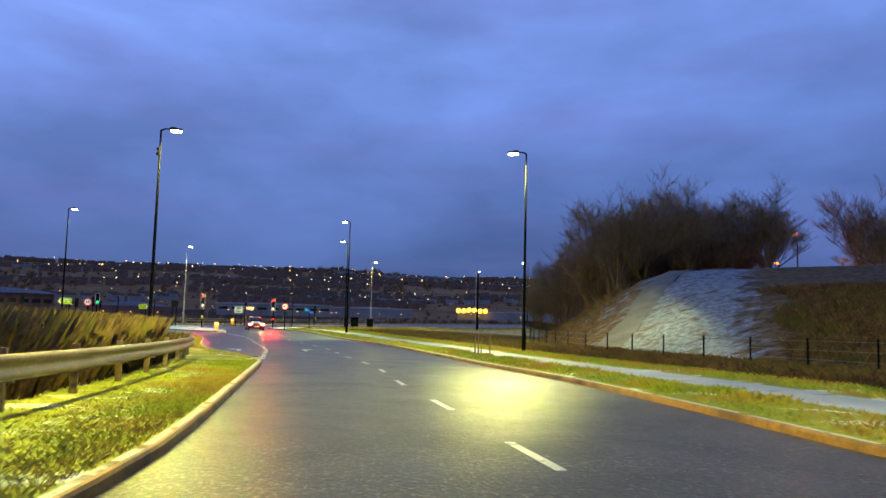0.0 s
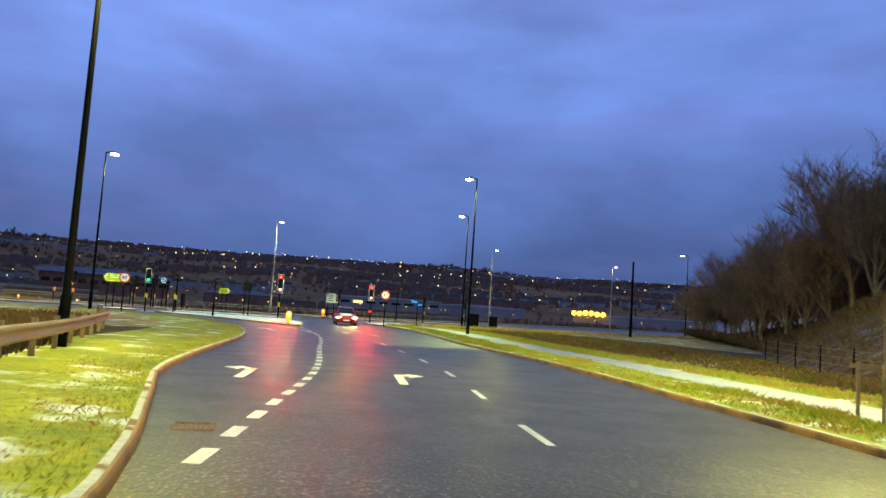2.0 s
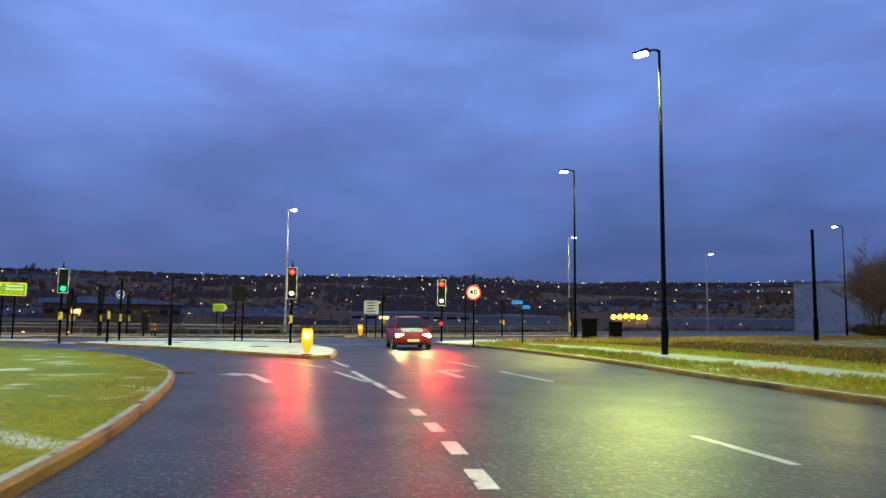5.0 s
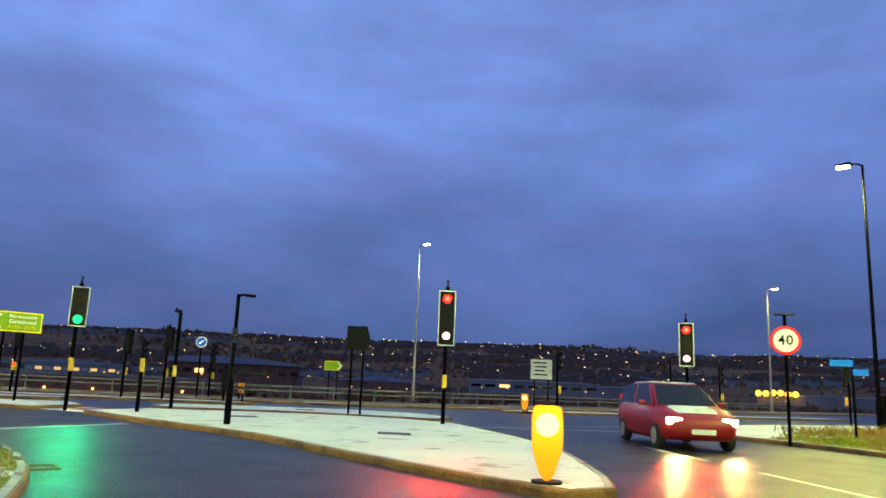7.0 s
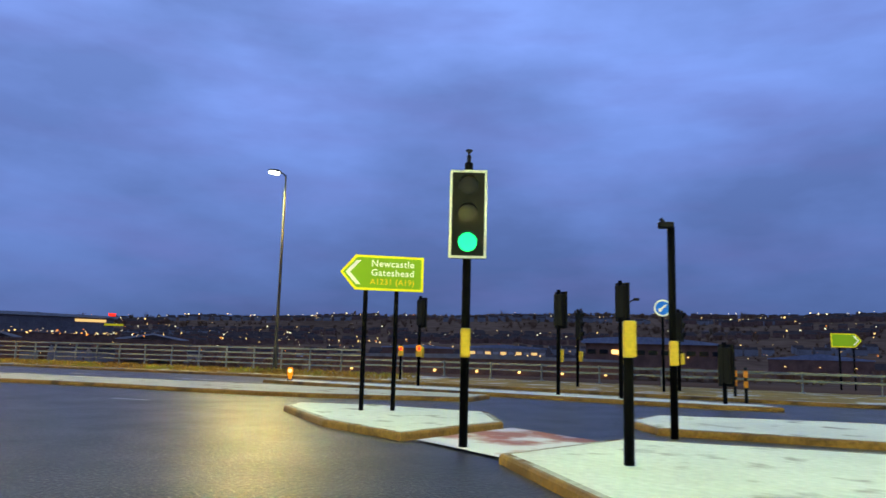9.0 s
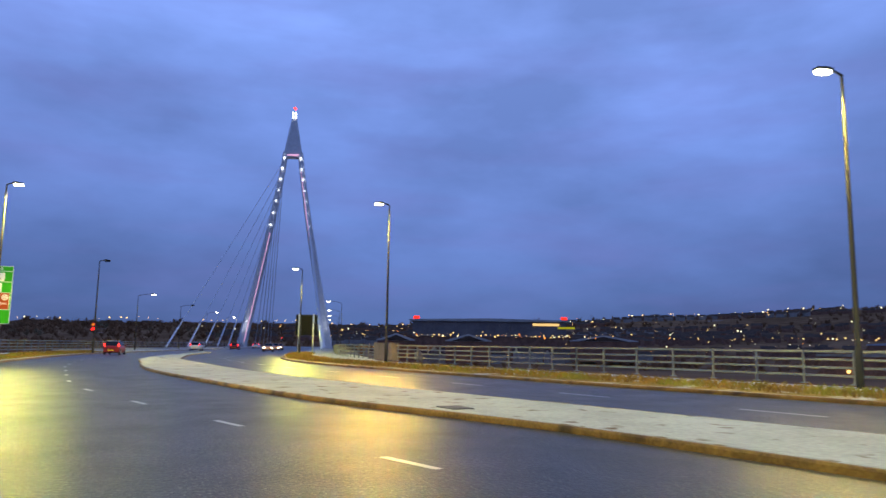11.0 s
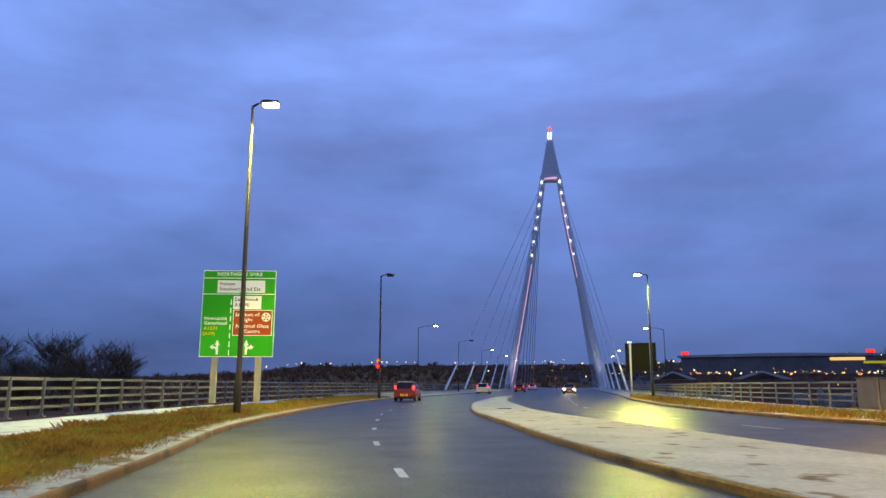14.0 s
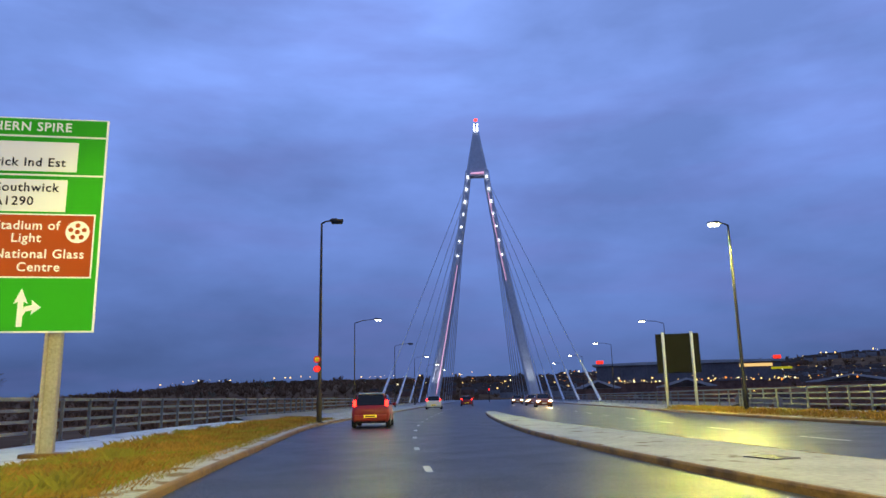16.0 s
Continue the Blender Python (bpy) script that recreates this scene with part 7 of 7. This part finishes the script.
blades("grass", "short green grass on the nearside verge", [p for p in NEAR_LEFT if p[1] < 24], 1, 0.15, 3.6, 95000, 0.06, BLADE, 0.9, 0.004, 2, base=0.12)
blades("grass", "short green grass along the corner verge", [p for p in NEAR_LEFT if p[1] > 22], 1, 0.15, 3.6, 70000, 0.05, BLADE, 0.9, 0.005, 24, base=0.12)
blades("grass", "yellowed grass tufts on the nearside verge", NEAR_LEFT, 1, 0.4, 3.6, 14000, 0.06, STRAW, 0.9, 0.004, 3, 2.2, base=0.12)
NEAR_RIGHT = [p for p in RIGHT_APPROACH if p[1] > 2]
blades("grass", "green grass and weeds beside the footpath", NEAR_RIGHT, -1, 0.18, 2.2, 36000, 0.085, BLADE, 0.9, 0.007, 4, base=0.13)
blades("grass", "dark weed clumps beside the kerb", NEAR_RIGHT, -1, 0.4, 1.7, 9000, 0.2, BLADE, 0.8, 0.008, 5, 0.8, base=0.13)
blades("grass", "grass strip behind the footpath", NEAR_RIGHT, -1, 4.5, 6.6, 20000, 0.15, BLADE, 0.8, 0.009, 6, base=0.13)
blades("scrub", "brown dead stems on the rough ground", [p for p in NEAR_RIGHT if p[1] < 46], -1, 6.8, 12.5, 22000, 0.42, SCRUB_STEM, 0.7, 0.009, 7, base=0.1)
blades("grass", "short winter grass beyond the footpath", [p for p in NEAR_RIGHT if p[1] > 44], -1, 6.6, 18, 14000, 0.13, BLADE, 0.8, 0.01, 21, base=0.1)
blades("grass", "low dry grass beyond the footpath", [p for p in NEAR_RIGHT if p[1] > 44], -1, 6.6, 18, 20000, 0.2, SCRUB_STEM, 0.8, 0.01, 22, base=0.1)
blades("scrub", "tall brown scrub behind the crash barrier", [p for p in BARRIER if -16 < p[1] < 26], 1, 0.5, 8.0, 45000, 0.85, SCRUB_STEM, 0.6, 0.009, 8, base=0.05)
blades("grass", "dry yellow grass on the bridge approach verge", LEFT_VERGE_B, 1, 0.5, 3.3, 85000, 0.12, STRAW, 0.8, 0.0032, 9, base=0.13)
blades("grass", "tall orange-brown grass tufts on the bridge verge", LEFT_VERGE_B, 1, 0.9, 3.2, 42000, 0.22, STRAW, 0.7, 0.0032, 10, 1.6, base=0.13)
blades("grass", "green blades among the dry bridge verge", LEFT_VERGE_B, 1, 0.45, 3.3, 45000, 0.1, BLADE, 0.8, 0.0035, 12, base=0.13)
blades("grass", "straggling dry blades through the snow by the kerb", LEFT_VERGE_B, 1, 0.2, 0.8, 9000, 0.07, STRAW, 0.9, 0.0032, 14, base=0.125)
blades("grass", "dry yellow grass on the far verge", FAR_BRIDGE, -1, 0.5, 2.9, 14000, 0.25, STRAW, 0.6, 0.018, 11, base=0.13)
blades("grass", "grass on the junction corner", RIGHT_NORTH[: len(RIGHT_NORTH) // 3], -1, 3.6, 12, 9000, 0.3, STRAW, 0.5, 0.02, 13, base=0.1)
blades("undergrowth", "dense brown undergrowth beneath the bare trees", [(8.0, 70), (7.5, 79), (4.5, 100), (0.5, 130)], -1, -0.5, 15, 60000, 0.9, SCRUB_STEM, 0.55, 0.009, 14, 0.0, base=-0.1, lie=bank_z)
blades("scrub", "dark brambles on the bank beside the snow", [p for p in BANK_TOE if 2 < p[1] < 44], -1, 2.0, 19, 60000, 0.5, SCRUB_STEM, 0.65, 0.007, 15, 0.0, base=0.0, lie=bank_z, test=lambda x, y: 0.507 * y - 1.7 * x < -3.0 + 5.0 * noise.noise(Vector((x * 0.45, y * 0.45, 4.0))))
blades("scrub", "low brown stems on the slope of the bank", [p for p in BANK_TOE if 30 < p[1] < 125], -1, 0.5, 12, 22000, 0.4, SCRUB_STEM, 0.7, 0.012, 16, base=0.0, lie=bank_z, test=lambda x, y: 0.507 * y - 1.7 * x > 18)
blades("scrub", "low brown scrub behind the bend of the crash barrier", [p for p in BARRIER if 25 < p[1] < 50], 1, 0.5, 7.0, 12000, 0.6, SCRUB_STEM, 0.6, 0.016, 18, base=0.05)
blades("bramble_bush", "tall tangled brown brambles behind the crash barrier", [p for p in BARRIER if 4 < p[1] < 21], 1, 0.9, 5.5, 70000, 1.3, BRAMBLE, 0.42, 0.006, 23, 0.0, base=0.0)
